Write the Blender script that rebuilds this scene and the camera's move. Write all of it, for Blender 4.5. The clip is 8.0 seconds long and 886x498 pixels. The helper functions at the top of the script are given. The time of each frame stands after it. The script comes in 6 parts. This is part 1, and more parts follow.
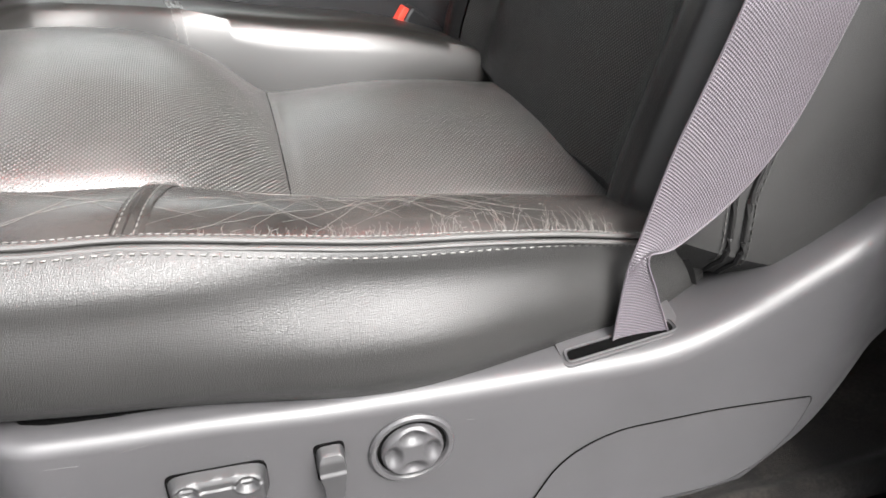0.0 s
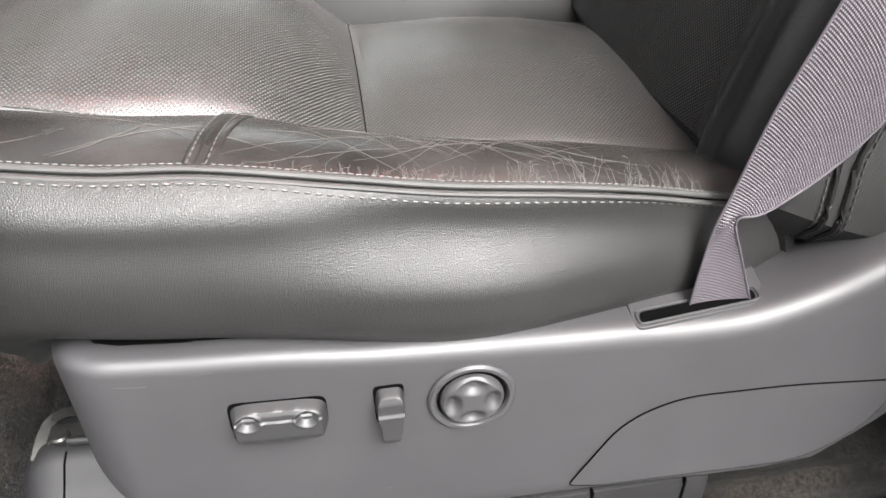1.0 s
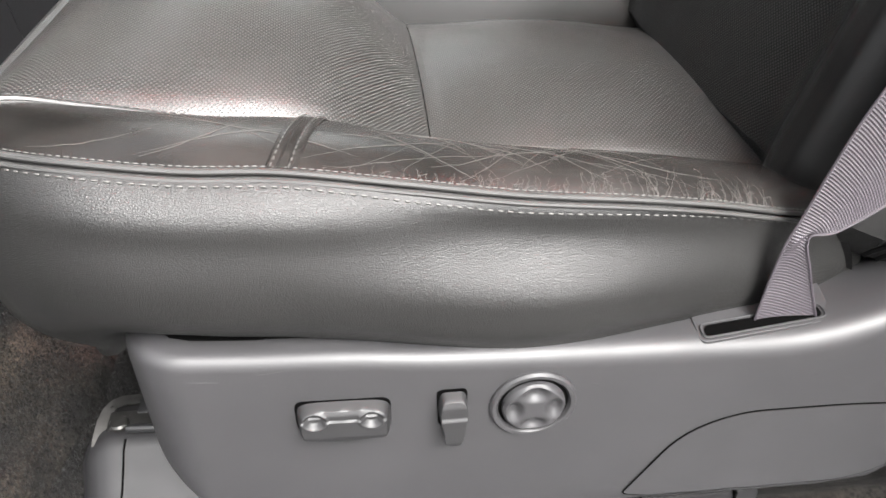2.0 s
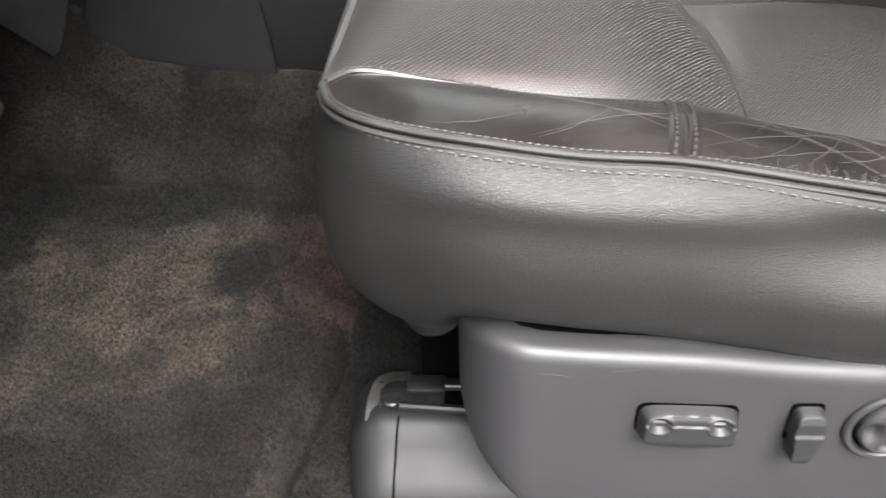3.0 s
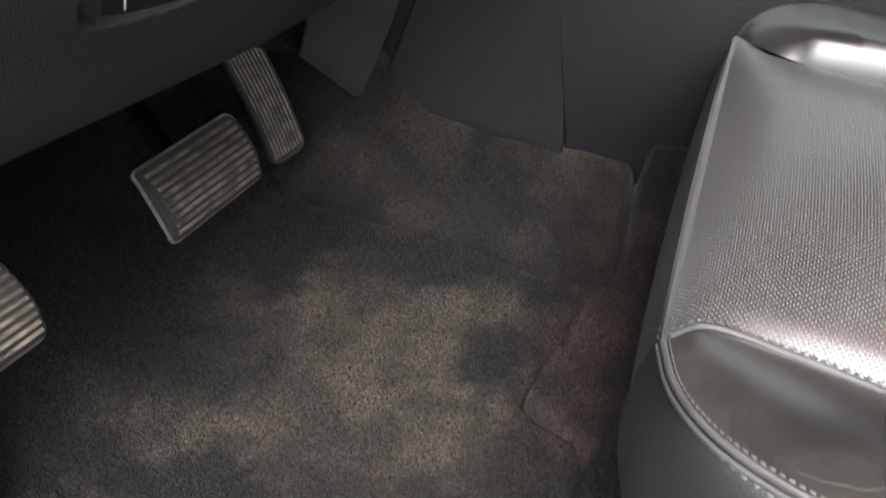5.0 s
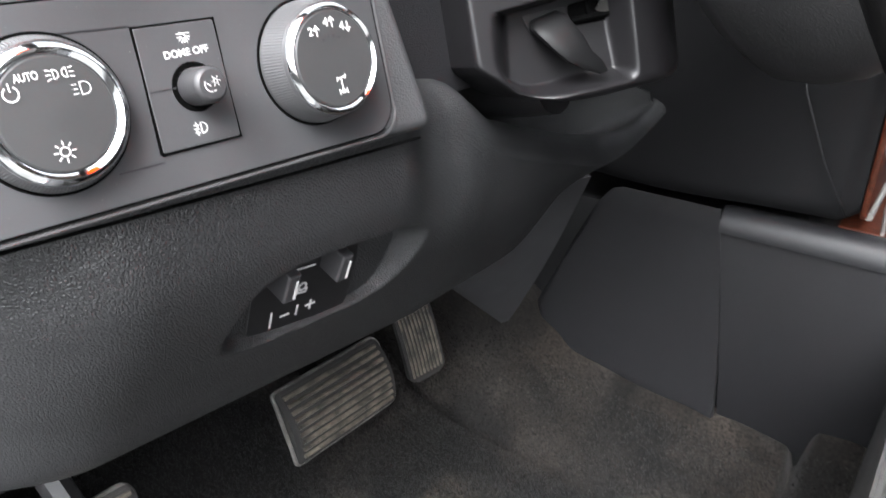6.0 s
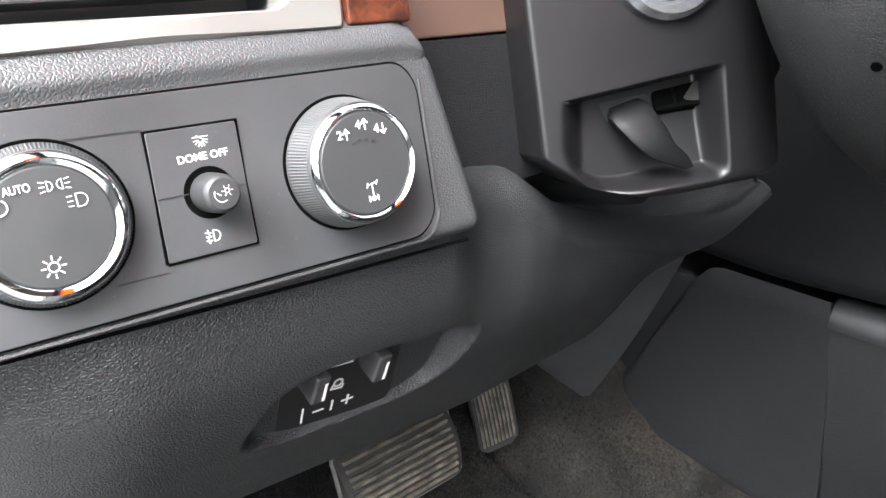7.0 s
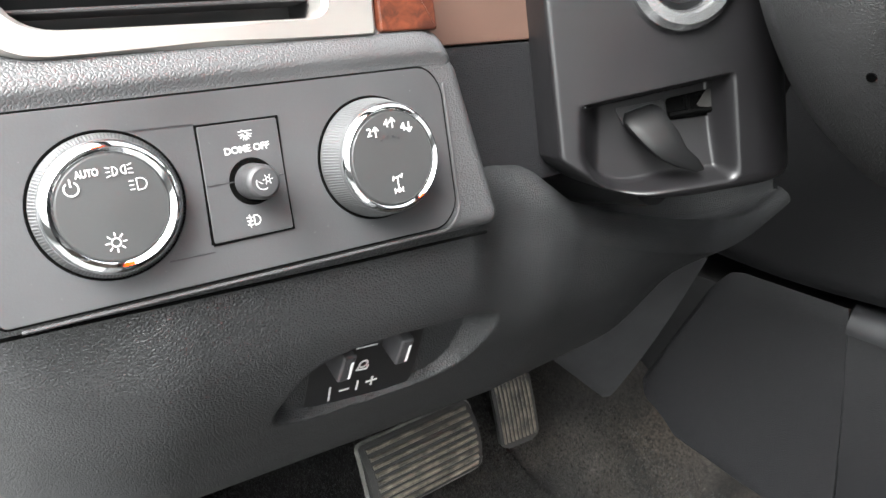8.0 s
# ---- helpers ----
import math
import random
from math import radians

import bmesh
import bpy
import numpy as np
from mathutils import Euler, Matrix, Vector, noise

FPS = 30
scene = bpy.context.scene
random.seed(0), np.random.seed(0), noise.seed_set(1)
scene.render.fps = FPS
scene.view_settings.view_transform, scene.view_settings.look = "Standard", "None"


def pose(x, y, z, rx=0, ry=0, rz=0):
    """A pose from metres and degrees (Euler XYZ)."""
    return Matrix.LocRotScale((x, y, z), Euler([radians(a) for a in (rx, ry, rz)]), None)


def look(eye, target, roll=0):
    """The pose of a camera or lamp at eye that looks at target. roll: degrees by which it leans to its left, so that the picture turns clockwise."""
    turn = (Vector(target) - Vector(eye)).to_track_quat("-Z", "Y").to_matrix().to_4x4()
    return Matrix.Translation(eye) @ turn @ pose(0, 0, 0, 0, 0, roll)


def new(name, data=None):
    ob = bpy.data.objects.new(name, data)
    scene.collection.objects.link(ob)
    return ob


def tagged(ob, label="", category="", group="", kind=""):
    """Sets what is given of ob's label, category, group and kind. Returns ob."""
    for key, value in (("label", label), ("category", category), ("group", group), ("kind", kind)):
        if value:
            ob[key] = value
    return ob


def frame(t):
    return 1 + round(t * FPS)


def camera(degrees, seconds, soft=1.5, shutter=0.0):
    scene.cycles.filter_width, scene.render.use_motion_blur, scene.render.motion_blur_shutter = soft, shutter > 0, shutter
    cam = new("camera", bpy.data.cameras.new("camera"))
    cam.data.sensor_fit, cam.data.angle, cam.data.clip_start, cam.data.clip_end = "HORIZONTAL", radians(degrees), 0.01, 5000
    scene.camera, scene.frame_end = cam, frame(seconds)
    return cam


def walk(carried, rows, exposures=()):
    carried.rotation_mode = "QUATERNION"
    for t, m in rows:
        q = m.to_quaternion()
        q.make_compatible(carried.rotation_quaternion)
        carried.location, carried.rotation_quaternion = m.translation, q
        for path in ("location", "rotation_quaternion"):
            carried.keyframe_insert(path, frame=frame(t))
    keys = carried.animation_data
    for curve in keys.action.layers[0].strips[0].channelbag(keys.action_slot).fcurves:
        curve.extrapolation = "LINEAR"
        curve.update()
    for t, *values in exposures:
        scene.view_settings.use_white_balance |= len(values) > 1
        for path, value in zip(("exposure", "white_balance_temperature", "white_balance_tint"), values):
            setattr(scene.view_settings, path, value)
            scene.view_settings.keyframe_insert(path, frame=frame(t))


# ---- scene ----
cam = camera(61.4, 8.0, shutter=0.2)
EXPOSURES = [(0.0, 2.90, 6500, 10), (1.2, 2.6, 6500, 10), (2.5, 2.45, 6500, 10), (3.0, 2.36, 6500, 10), (4.2, 2.35, 6500, 10), (5.5, 2.6, 6250, 10), (6.5, 3.12, 6150, 9), (8.0, 3.22, 6350, 6)]
PATH = [
    (0, (0.039, 0.063, 0.543), (0.506, 1.709, -0.493), -0.4),
    (0.5, (0.039, 0.071, 0.54), (0.372, 1.681, -0.599), -0.0),
    (1, (0.043, 0.076, 0.538), (0.3, 1.681, -0.627), -0.3),
    (1.2, (0.043, 0.078, 0.538), (0.28, 1.678, -0.639), -0.2),
    (2.3, (-0.015, 0.085, 0.548), (0.142, 1.693, -0.632), 0.4),
    (2.5, (-0.045, 0.09, 0.548), (0.067, 1.7, -0.633), 0.2),
    (3, (-0.124, 0.108, 0.538), (-0.201, 1.696, -0.676), -1.8),
    (3.5, (-0.174, 0.119, 0.525), (-0.471, 1.656, -0.721), -2.8),
    (4, (-0.193, 0.132, 0.517), (-0.652, 1.582, -0.782), -3.2),
    (4.2, (-0.196, 0.147, 0.518), (-0.699, 1.567, -0.798), -3.2),
    (5.3, (-0.211, 0.236, 0.668), (-0.896, 1.709, -0.499), -0.6),
    (5.5, (-0.213, 0.251, 0.681), (-1.001, 1.735, -0.404), -0.7),
    (5.8, (-0.215, 0.27, 0.701), (-1.176, 1.729, -0.271), -1.1),
    (6, (-0.221, 0.281, 0.71), (-1.279, 1.712, -0.204), -0.8),
    (6.5, (-0.23, 0.319, 0.724), (-1.45, 1.658, -0.123), -0.7),
    (7, (-0.227, 0.334, 0.727), (-1.524, 1.61, -0.103), -0.6),
    (7.5, (-0.221, 0.333, 0.728), (-1.559, 1.57, -0.095), -0.4),
    (8, (-0.204, 0.319, 0.732), (-1.562, 1.539, -0.086), -0.3),
]
walk(cam, [(t, look(eye, target, roll)) for t, eye, target, roll in PATH], EXPOSURES)

# ---- light ----
SUN_ELEV, SUN_TURN = 52.0, 156.0
world = bpy.data.worlds.new("world")
scene.world = world
world.use_nodes = True
wn = world.node_tree
sky = wn.nodes.new("ShaderNodeTexSky")
sky.sky_type, sky.sun_disc = "NISHITA", False
sky.sun_elevation, sky.sun_rotation = radians(SUN_ELEV), radians(SUN_TURN)
sky.dust_density, sky.air_density = 5.0, 1.2
wn.nodes["Background"].inputs["Strength"].default_value = 0.15
haze = wn.nodes.new("ShaderNodeHueSaturation")
haze.inputs["Saturation"].default_value = 0.12
wn.links.new(sky.outputs[0], haze.inputs["Color"])
wn.links.new(haze.outputs[0], wn.nodes["Background"].inputs["Color"])
sun = new("sun", bpy.data.lights.new("sun", "SUN"))
sun.data.energy, sun.data.angle, sun.data.color = 2.2, radians(32), (1.0, 0.98, 0.95)
sun.matrix_world = look((1.39, -2.62, 4.7), (0.0, 0.5, 0.3))


# ---- materials ----
def mat(name, col, rough=0.5, metal=0.0, var=0.15, scale=12.0, fine=900.0, bump=0.15, depth=0.0006, rvar=0.08, coat=0.0, spec=0.5, pattern="noise", worn=None):
    """A node material: base colour varied at two scales, roughness variation, and fine relief."""
    m = bpy.data.materials.new(name)
    m.use_nodes = True
    nt = m.node_tree
    b = nt.nodes["Principled BSDF"]
    b.inputs["Metallic"].default_value = metal
    b.inputs["Coat Weight"].default_value = coat
    b.inputs["Coat Roughness"].default_value = 0.08
    b.inputs["Specular IOR Level"].default_value = spec
    tc = nt.nodes.new("ShaderNodeTexCoord")
    n1 = nt.nodes.new("ShaderNodeTexNoise")
    n1.inputs["Scale"].default_value, n1.inputs["Detail"].default_value = scale, 6.0
    nt.links.new(tc.outputs["Object"], n1.inputs["Vector"])
    mix = nt.nodes.new("ShaderNodeMix")
    mix.data_type = "RGBA"
    lo, hi = [max(0.0, c * (1 - var)) for c in col], [min(1.0, c * (1 + var)) for c in (worn or col)]
    mix.inputs["A"].default_value, mix.inputs["B"].default_value = (*lo, 1), (*hi, 1)
    ramp = nt.nodes.new("ShaderNodeMapRange")
    ramp.inputs["From Min"].default_value, ramp.inputs["From Max"].default_value = 0.3, 0.7
    nt.links.new(n1.outputs["Fac"], ramp.inputs["Value"])
    nt.links.new(ramp.outputs[0], mix.inputs["Factor"])
    nt.links.new(mix.outputs["Result"], b.inputs["Base Color"])
    rr = nt.nodes.new("ShaderNodeMapRange")
    rr.inputs["To Min"].default_value, rr.inputs["To Max"].default_value = rough - rvar, rough + rvar
    n2 = nt.nodes.new("ShaderNodeTexNoise")
    n2.inputs["Scale"].default_value, n2.inputs["Detail"].default_value = scale * 3.3, 5.0
    nt.links.new(tc.outputs["Object"], n2.inputs["Vector"])
    nt.links.new(n2.outputs["Fac"], rr.inputs["Value"])
    nt.links.new(rr.outputs[0], b.inputs["Roughness"])
    if bump > 0:
        bp = nt.nodes.new("ShaderNodeBump")
        bp.inputs["Strength"].default_value, bp.inputs["Distance"].default_value = bump, depth
        if pattern == "grain":
            v = nt.nodes.new("ShaderNodeTexVoronoi")
            v.feature = "DISTANCE_TO_EDGE"
            v.inputs["Scale"].default_value = fine
            wob = nt.nodes.new("ShaderNodeTexNoise")
            wob.inputs["Scale"].default_value = fine * 0.6
            vm = nt.nodes.new("ShaderNodeVectorMath")
            vm.operation = "MULTIPLY_ADD"
            vm.inputs[1].default_value = (0.9 / fine,) * 3
            nt.links.new(tc.outputs["Object"], wob.inputs["Vector"])
            nt.links.new(wob.outputs["Color"], vm.inputs[0])
            nt.links.new(tc.outputs["Object"], vm.inputs[2])
            nt.links.new(vm.outputs[0], v.inputs["Vector"])
            cl = nt.nodes.new("ShaderNodeMapRange")
            cl.interpolation_type = "SMOOTHSTEP"
            cl.inputs["From Max"].default_value = 0.28
            nt.links.new(v.outputs["Distance"], cl.inputs["Value"])
            nt.links.new(cl.outputs[0], bp.inputs["Height"])
        else:
            n3 = nt.nodes.new("ShaderNodeTexNoise")
            n3.inputs["Scale"].default_value, n3.inputs["Detail"].default_value = fine, 3.0
            nt.links.new(tc.outputs["Object"], n3.inputs["Vector"])
            nt.links.new(n3.outputs["Fac"], bp.inputs["Height"])
        nt.links.new(bp.outputs[0], b.inputs["Normal"])
    return m


def perforated(name, col, rough, pitch=0.0034, gloss=0.75, lining=0.045):
    """Leather punched with small holes in staggered rows."""
    m = mat(name, col, rough, var=0.25, scale=9, fine=600, bump=0.06, depth=0.0004, spec=gloss)
    nt = m.node_tree
    b = nt.nodes["Principled BSDF"]
    tc = nt.nodes.new("ShaderNodeTexCoord")
    sep = nt.nodes.new("ShaderNodeSeparateXYZ")
    nt.links.new(tc.outputs["UV"], sep.inputs[0])

    def op(kind, a, bb=None):
        n = nt.nodes.new("ShaderNodeMath")
        n.operation = kind
        for i, q in enumerate((a, bb)):
            if q is None:
                continue
            if isinstance(q, (int, float)):
                n.inputs[i].default_value = q
            else:
                nt.links.new(q, n.inputs[i])
        return n.outputs[0]
    su, sv = op("MULTIPLY", sep.outputs[0], math.pi / pitch), op("MULTIPLY", sep.outputs[1], math.pi / pitch)
    p = op("MULTIPLY", op("SINE", op("ADD", su, sv)), op("SINE", op("SUBTRACT", su, sv)))
    holes = nt.nodes.new("ShaderNodeMapRange")
    holes.interpolation_type = "SMOOTHSTEP"
    holes.inputs["From Min"].default_value, holes.inputs["From Max"].default_value = 0.45, 0.85
    nt.links.new(op("ABSOLUTE", p), holes.inputs["Value"])
    bp = nt.nodes.new("ShaderNodeBump")
    bp.invert = True
    bp.inputs["Strength"].default_value, bp.inputs["Distance"].default_value = 0.85, 0.0006
    old = b.inputs["Normal"].links[0].from_socket
    nt.links.new(holes.outputs[0], bp.inputs["Height"])
    nt.links.new(old, bp.inputs["Normal"])
    nt.links.new(bp.outputs[0], b.inputs["Normal"])
    colour = b.inputs["Base Color"].links[0].from_socket
    dark = nt.nodes.new("ShaderNodeMix")
    dark.data_type = "RGBA"
    dark.inputs["B"].default_value = (lining, lining * 0.98, lining * 0.95, 1)
    nt.links.new(colour, dark.inputs["A"])
    nt.links.new(op("MULTIPLY", holes.outputs[0], 0.75), dark.inputs["Factor"])
    spec = nt.nodes.new("ShaderNodeMapRange")
    spec.inputs["To Min"].default_value, spec.inputs["To Max"].default_value = gloss, 0.2
    nt.links.new(holes.outputs[0], spec.inputs["Value"])
    nt.links.new(spec.outputs[0], b.inputs["Specular IOR Level"])
    nt.links.new(dark.outputs["Result"], b.inputs["Base Color"])
    return m


def carpet(name, col):
    """Cut-pile carpet: tufts, matted patches, old stains, and some light and shade in the colour."""
    m = mat(name, col, 0.95, var=0.75, scale=8, fine=900, bump=0.8, depth=0.0015, rvar=0.03, spec=0.1, worn=[c * 1.5 for c in col])
    nt = m.node_tree
    b = nt.nodes["Principled BSDF"]
    b.inputs["Sheen Weight"].default_value = 0.04
    b.inputs["Sheen Roughness"].default_value = 0.6
    tc = nt.nodes.new("ShaderNodeTexCoord")
    n = nt.nodes.new("ShaderNodeTexNoise")
    n.inputs["Scale"].default_value, n.inputs["Detail"].default_value = 300, 4
    nt.links.new(tc.outputs["Object"], n.inputs["Vector"])
    mr = nt.nodes.new("ShaderNodeMapRange")
    mr.inputs["From Min"].default_value, mr.inputs["From Max"].default_value = 0.3, 0.7
    mr.inputs["To Min"].default_value, mr.inputs["To Max"].default_value = 0.05, 2.4
    nt.links.new(n.outputs["Fac"], mr.inputs["Value"])
    stain = nt.nodes.new("ShaderNodeTexNoise")
    stain.inputs["Scale"].default_value, stain.inputs["Detail"].default_value = 10, 5
    nt.links.new(tc.outputs["Object"], stain.inputs["Vector"])
    sm = nt.nodes.new("ShaderNodeMapRange")
    sm.inputs["From Min"].default_value, sm.inputs["From Max"].default_value = 0.46, 0.70
    nt.links.new(stain.outputs["Fac"], sm.inputs["Value"])
    tint = nt.nodes.new("ShaderNodeMix")
    tint.data_type = "RGBA"
    tint.inputs["B"].default_value = (col[0] * 1.9, col[1] * 1.75, col[2] * 1.6, 1)
    nt.links.new(sm.outputs[0], tint.inputs["Factor"])
    nt.links.new(b.inputs["Base Color"].links[0].from_socket, tint.inputs["A"])
    # heel dust and old spills with ragged edges, plus painted highlight and shade
    rag = nt.nodes.new("ShaderNodeTexNoise")
    rag.inputs["Scale"].default_value, rag.inputs["Detail"].default_value = 24, 7
    nt.links.new(tc.outputs["Object"], rag.inputs["Vector"])
    shift = nt.nodes.new("ShaderNodeVectorMath")
    shift.operation = "MULTIPLY_ADD"
    shift.inputs[1].default_value = (0.11, 0.11, 0.0)
    nt.links.new(rag.outputs["Color"], shift.inputs[0])
    nt.links.new(tc.outputs["Object"], shift.inputs[2])

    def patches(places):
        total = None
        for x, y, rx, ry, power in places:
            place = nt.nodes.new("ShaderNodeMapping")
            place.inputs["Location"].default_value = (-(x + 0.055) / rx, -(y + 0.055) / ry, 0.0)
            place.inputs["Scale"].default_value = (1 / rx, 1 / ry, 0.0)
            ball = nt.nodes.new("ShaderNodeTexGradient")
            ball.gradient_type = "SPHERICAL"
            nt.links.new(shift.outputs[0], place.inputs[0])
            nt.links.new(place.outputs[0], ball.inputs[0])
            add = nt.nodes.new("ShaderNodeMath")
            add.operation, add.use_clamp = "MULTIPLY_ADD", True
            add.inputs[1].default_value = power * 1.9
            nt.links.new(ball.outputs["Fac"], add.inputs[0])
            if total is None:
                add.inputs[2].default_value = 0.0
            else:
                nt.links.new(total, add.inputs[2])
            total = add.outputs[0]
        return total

    def stained(before, factor, shade):
        mix = nt.nodes.new("ShaderNodeMix")
        mix.data_type = "RGBA"
        mix.inputs["B"].default_value = (*shade, 1)
        nt.links.new(factor, mix.inputs["Factor"])
        nt.links.new(before, mix.inputs["A"])
        return mix.outputs["Result"]
    wine = stained(tint.outputs["Result"], patches([(-0.29, 0.83, 0.09, 0.17, 0.8), (-0.31, 0.70, 0.09, 0.06, 0.6), (-0.34, 0.52, 0.08, 0.05, 0.35)]), (col[0] * 4.6, col[1] * 3.0, col[2] * 3.0))
    # pale heel dust; the narrow patch at x -0.29 paints the ridge's highlight
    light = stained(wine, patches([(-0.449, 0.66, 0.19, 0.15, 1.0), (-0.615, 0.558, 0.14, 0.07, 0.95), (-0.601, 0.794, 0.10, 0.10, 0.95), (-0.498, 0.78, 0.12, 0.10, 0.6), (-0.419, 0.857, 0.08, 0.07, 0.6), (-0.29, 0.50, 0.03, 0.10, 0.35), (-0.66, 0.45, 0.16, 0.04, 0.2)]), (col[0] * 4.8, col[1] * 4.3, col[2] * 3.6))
    # dark stains, and shade painted in along the sill, seat front and toe board
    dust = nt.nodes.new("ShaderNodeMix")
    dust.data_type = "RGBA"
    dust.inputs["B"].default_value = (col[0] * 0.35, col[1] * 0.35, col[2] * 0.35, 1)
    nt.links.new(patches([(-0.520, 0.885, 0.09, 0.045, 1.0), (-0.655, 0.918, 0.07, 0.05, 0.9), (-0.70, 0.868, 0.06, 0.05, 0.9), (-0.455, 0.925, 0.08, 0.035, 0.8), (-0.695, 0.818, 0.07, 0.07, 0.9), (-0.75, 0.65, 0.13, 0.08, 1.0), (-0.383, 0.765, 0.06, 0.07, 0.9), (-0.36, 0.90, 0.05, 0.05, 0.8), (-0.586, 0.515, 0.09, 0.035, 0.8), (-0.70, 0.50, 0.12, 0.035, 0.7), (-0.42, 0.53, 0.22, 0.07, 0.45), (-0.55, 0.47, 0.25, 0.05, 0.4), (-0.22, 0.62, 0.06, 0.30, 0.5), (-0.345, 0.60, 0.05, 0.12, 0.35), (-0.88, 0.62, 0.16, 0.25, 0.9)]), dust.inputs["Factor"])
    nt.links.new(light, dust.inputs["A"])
    mul = nt.nodes.new("ShaderNodeVectorMath")
    mul.operation = "SCALE"
    nt.links.new(dust.outputs["Result"], mul.inputs[0])
    nt.links.new(mr.outputs[0], mul.inputs["Scale"])
    # old spills: dark patches in the pile
    spill = nt.nodes.new("ShaderNodeTexNoise")
    spill.inputs["Scale"].default_value, spill.inputs["Detail"].default_value, spill.inputs["Distortion"].default_value = 15, 4, 0.6
    nt.links.new(tc.outputs["Object"], spill.inputs["Vector"])
    sr = nt.nodes.new("ShaderNodeMapRange")
    sr.inputs["From Min"].default_value, sr.inputs["From Max"].default_value = 0.40, 0.60
    sr.inputs["To Min"].default_value, sr.inputs["To Max"].default_value = 0.45, 1.15
    nt.links.new(spill.outputs["Fac"], sr.inputs["Value"])
    grime = nt.nodes.new("ShaderNodeVectorMath")
    grime.operation = "SCALE"
    nt.links.new(mul.outputs[0], grime.inputs[0])
    nt.links.new(sr.outputs[0], grime.inputs["Scale"])
    isle = nt.nodes.new("ShaderNodeNewGeometry")
    ir = nt.nodes.new("ShaderNodeMapRange")
    ir.inputs["To Min"].default_value, ir.inputs["To Max"].default_value = 0.05, 2.3
    nt.links.new(isle.outputs["Random Per Island"], ir.inputs["Value"])
    tuft = nt.nodes.new("ShaderNodeVectorMath")
    tuft.operation = "SCALE"
    nt.links.new(grime.outputs[0], tuft.inputs[0])
    nt.links.new(ir.outputs[0], tuft.inputs["Scale"])
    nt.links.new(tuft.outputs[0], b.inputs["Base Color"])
    return m


LEATHER = mat("leather", (0.011, 0.0107, 0.0104), 0.42, spec=0.40, var=0.2, scale=9, pattern="grain", fine=880, bump=0.30, depth=0.0005)
LEATHER_WORN = mat("worn_leather", (0.011, 0.0105, 0.010), 0.24, spec=0.42, var=0.35, scale=14, pattern="grain", fine=750, bump=0.10, depth=0.0005, worn=(0.020, 0.018, 0.017))
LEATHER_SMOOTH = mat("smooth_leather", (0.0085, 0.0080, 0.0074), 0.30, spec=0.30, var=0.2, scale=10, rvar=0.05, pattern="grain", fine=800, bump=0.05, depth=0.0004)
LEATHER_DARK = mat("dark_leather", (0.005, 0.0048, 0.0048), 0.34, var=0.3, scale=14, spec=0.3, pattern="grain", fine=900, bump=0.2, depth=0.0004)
PERF = perforated("perforated_leather", (0.0065, 0.0062, 0.0058), 0.34, gloss=0.9, lining=0.12)
# darker copy of PERF: the backrest's shade is put into the colour
PERF_SHADED = perforated("perforated_back", (0.003, 0.003, 0.0029), 0.5, gloss=0.2, lining=0.045)
THREAD = mat("thread", (0.060, 0.058, 0.055), 0.6, var=0.2, scale=200, bump=0)
THREAD_DARK = mat("dark_thread", (0.022, 0.021, 0.02), 0.6, var=0.2, scale=200, bump=0)
CRACK = mat("cracked_finish", (0.05, 0.046, 0.042), 0.7, var=0.2, scale=200, bump=0)
TRIM = mat("satin_plastic", (0.026, 0.0253, 0.0265), 0.44, spec=0.36, var=0.14, scale=9, fine=1500, bump=0.22, depth=0.0004, rvar=0.09)
GREY_WALL = mat("grey_render", (0.10, 0.10, 0.097), 0.9, var=0.15, scale=2, fine=50, bump=0.2, depth=0.004)
TRIM_DARK = mat("dark_plastic", (0.018, 0.0175, 0.0187), 0.5, var=0.1, scale=10, fine=1500, bump=0.15, depth=0.0003)
PADDED = mat("smooth_padded_vinyl", (0.0095, 0.0095, 0.0108), 0.46, var=0.1, scale=10, fine=900, bump=0.1, depth=0.0003, spec=0.5)
DUCT = mat("dusty_grey_plastic", (0.025, 0.0248, 0.0262), 0.7, var=0.2, scale=14, fine=1200, bump=0.15, depth=0.0004, spec=0.3)
BLACK_MATT = mat("matt_black_steel", (0.0012, 0.0012, 0.0012), 0.95, var=0.2, scale=20, bump=0, spec=0.02)
BLACK = mat("black_plastic", (0.006, 0.006, 0.0065), 0.45, var=0.1, scale=20, bump=0.05)
GRAIN = mat("grained_vinyl", (0.0160, 0.0162, 0.0170), 0.46, spec=0.38, var=0.12, scale=8, pattern="grain", fine=620, bump=0.52, depth=0.0007, rvar=0.05)
BEZEL_GRAIN = mat("soft_grained_vinyl", (0.030, 0.0303, 0.0315), 0.46, var=0.1, scale=8, pattern="grain", fine=640, bump=0.30, depth=0.0006, rvar=0.05)
SWITCH = mat("switch_plastic", (0.0145, 0.0142, 0.0148), 0.47, spec=0.45, var=0.12, scale=40, fine=2200, bump=0.12, depth=0.0003, rvar=0.06)
FINE_GRAIN = mat("fine_grained_vinyl", (0.0046, 0.0045, 0.0054), 0.54, spec=0.32, var=0.12, scale=8, pattern="grain", fine=700, bump=0.45, depth=0.0006, rvar=0.05)
SILL_VINYL = mat("sill_vinyl", (0.0055, 0.0056, 0.0062), 0.42, spec=0.35, var=0.25, scale=14, pattern="grain", fine=480, bump=0.5, depth=0.0007)
HUB_VINYL = mat("hub_vinyl", (0.015, 0.0148, 0.0152), 0.5, var=0.12, scale=8, pattern="grain", fine=800, bump=0.5, depth=0.0004, rvar=0.05, spec=0.35)
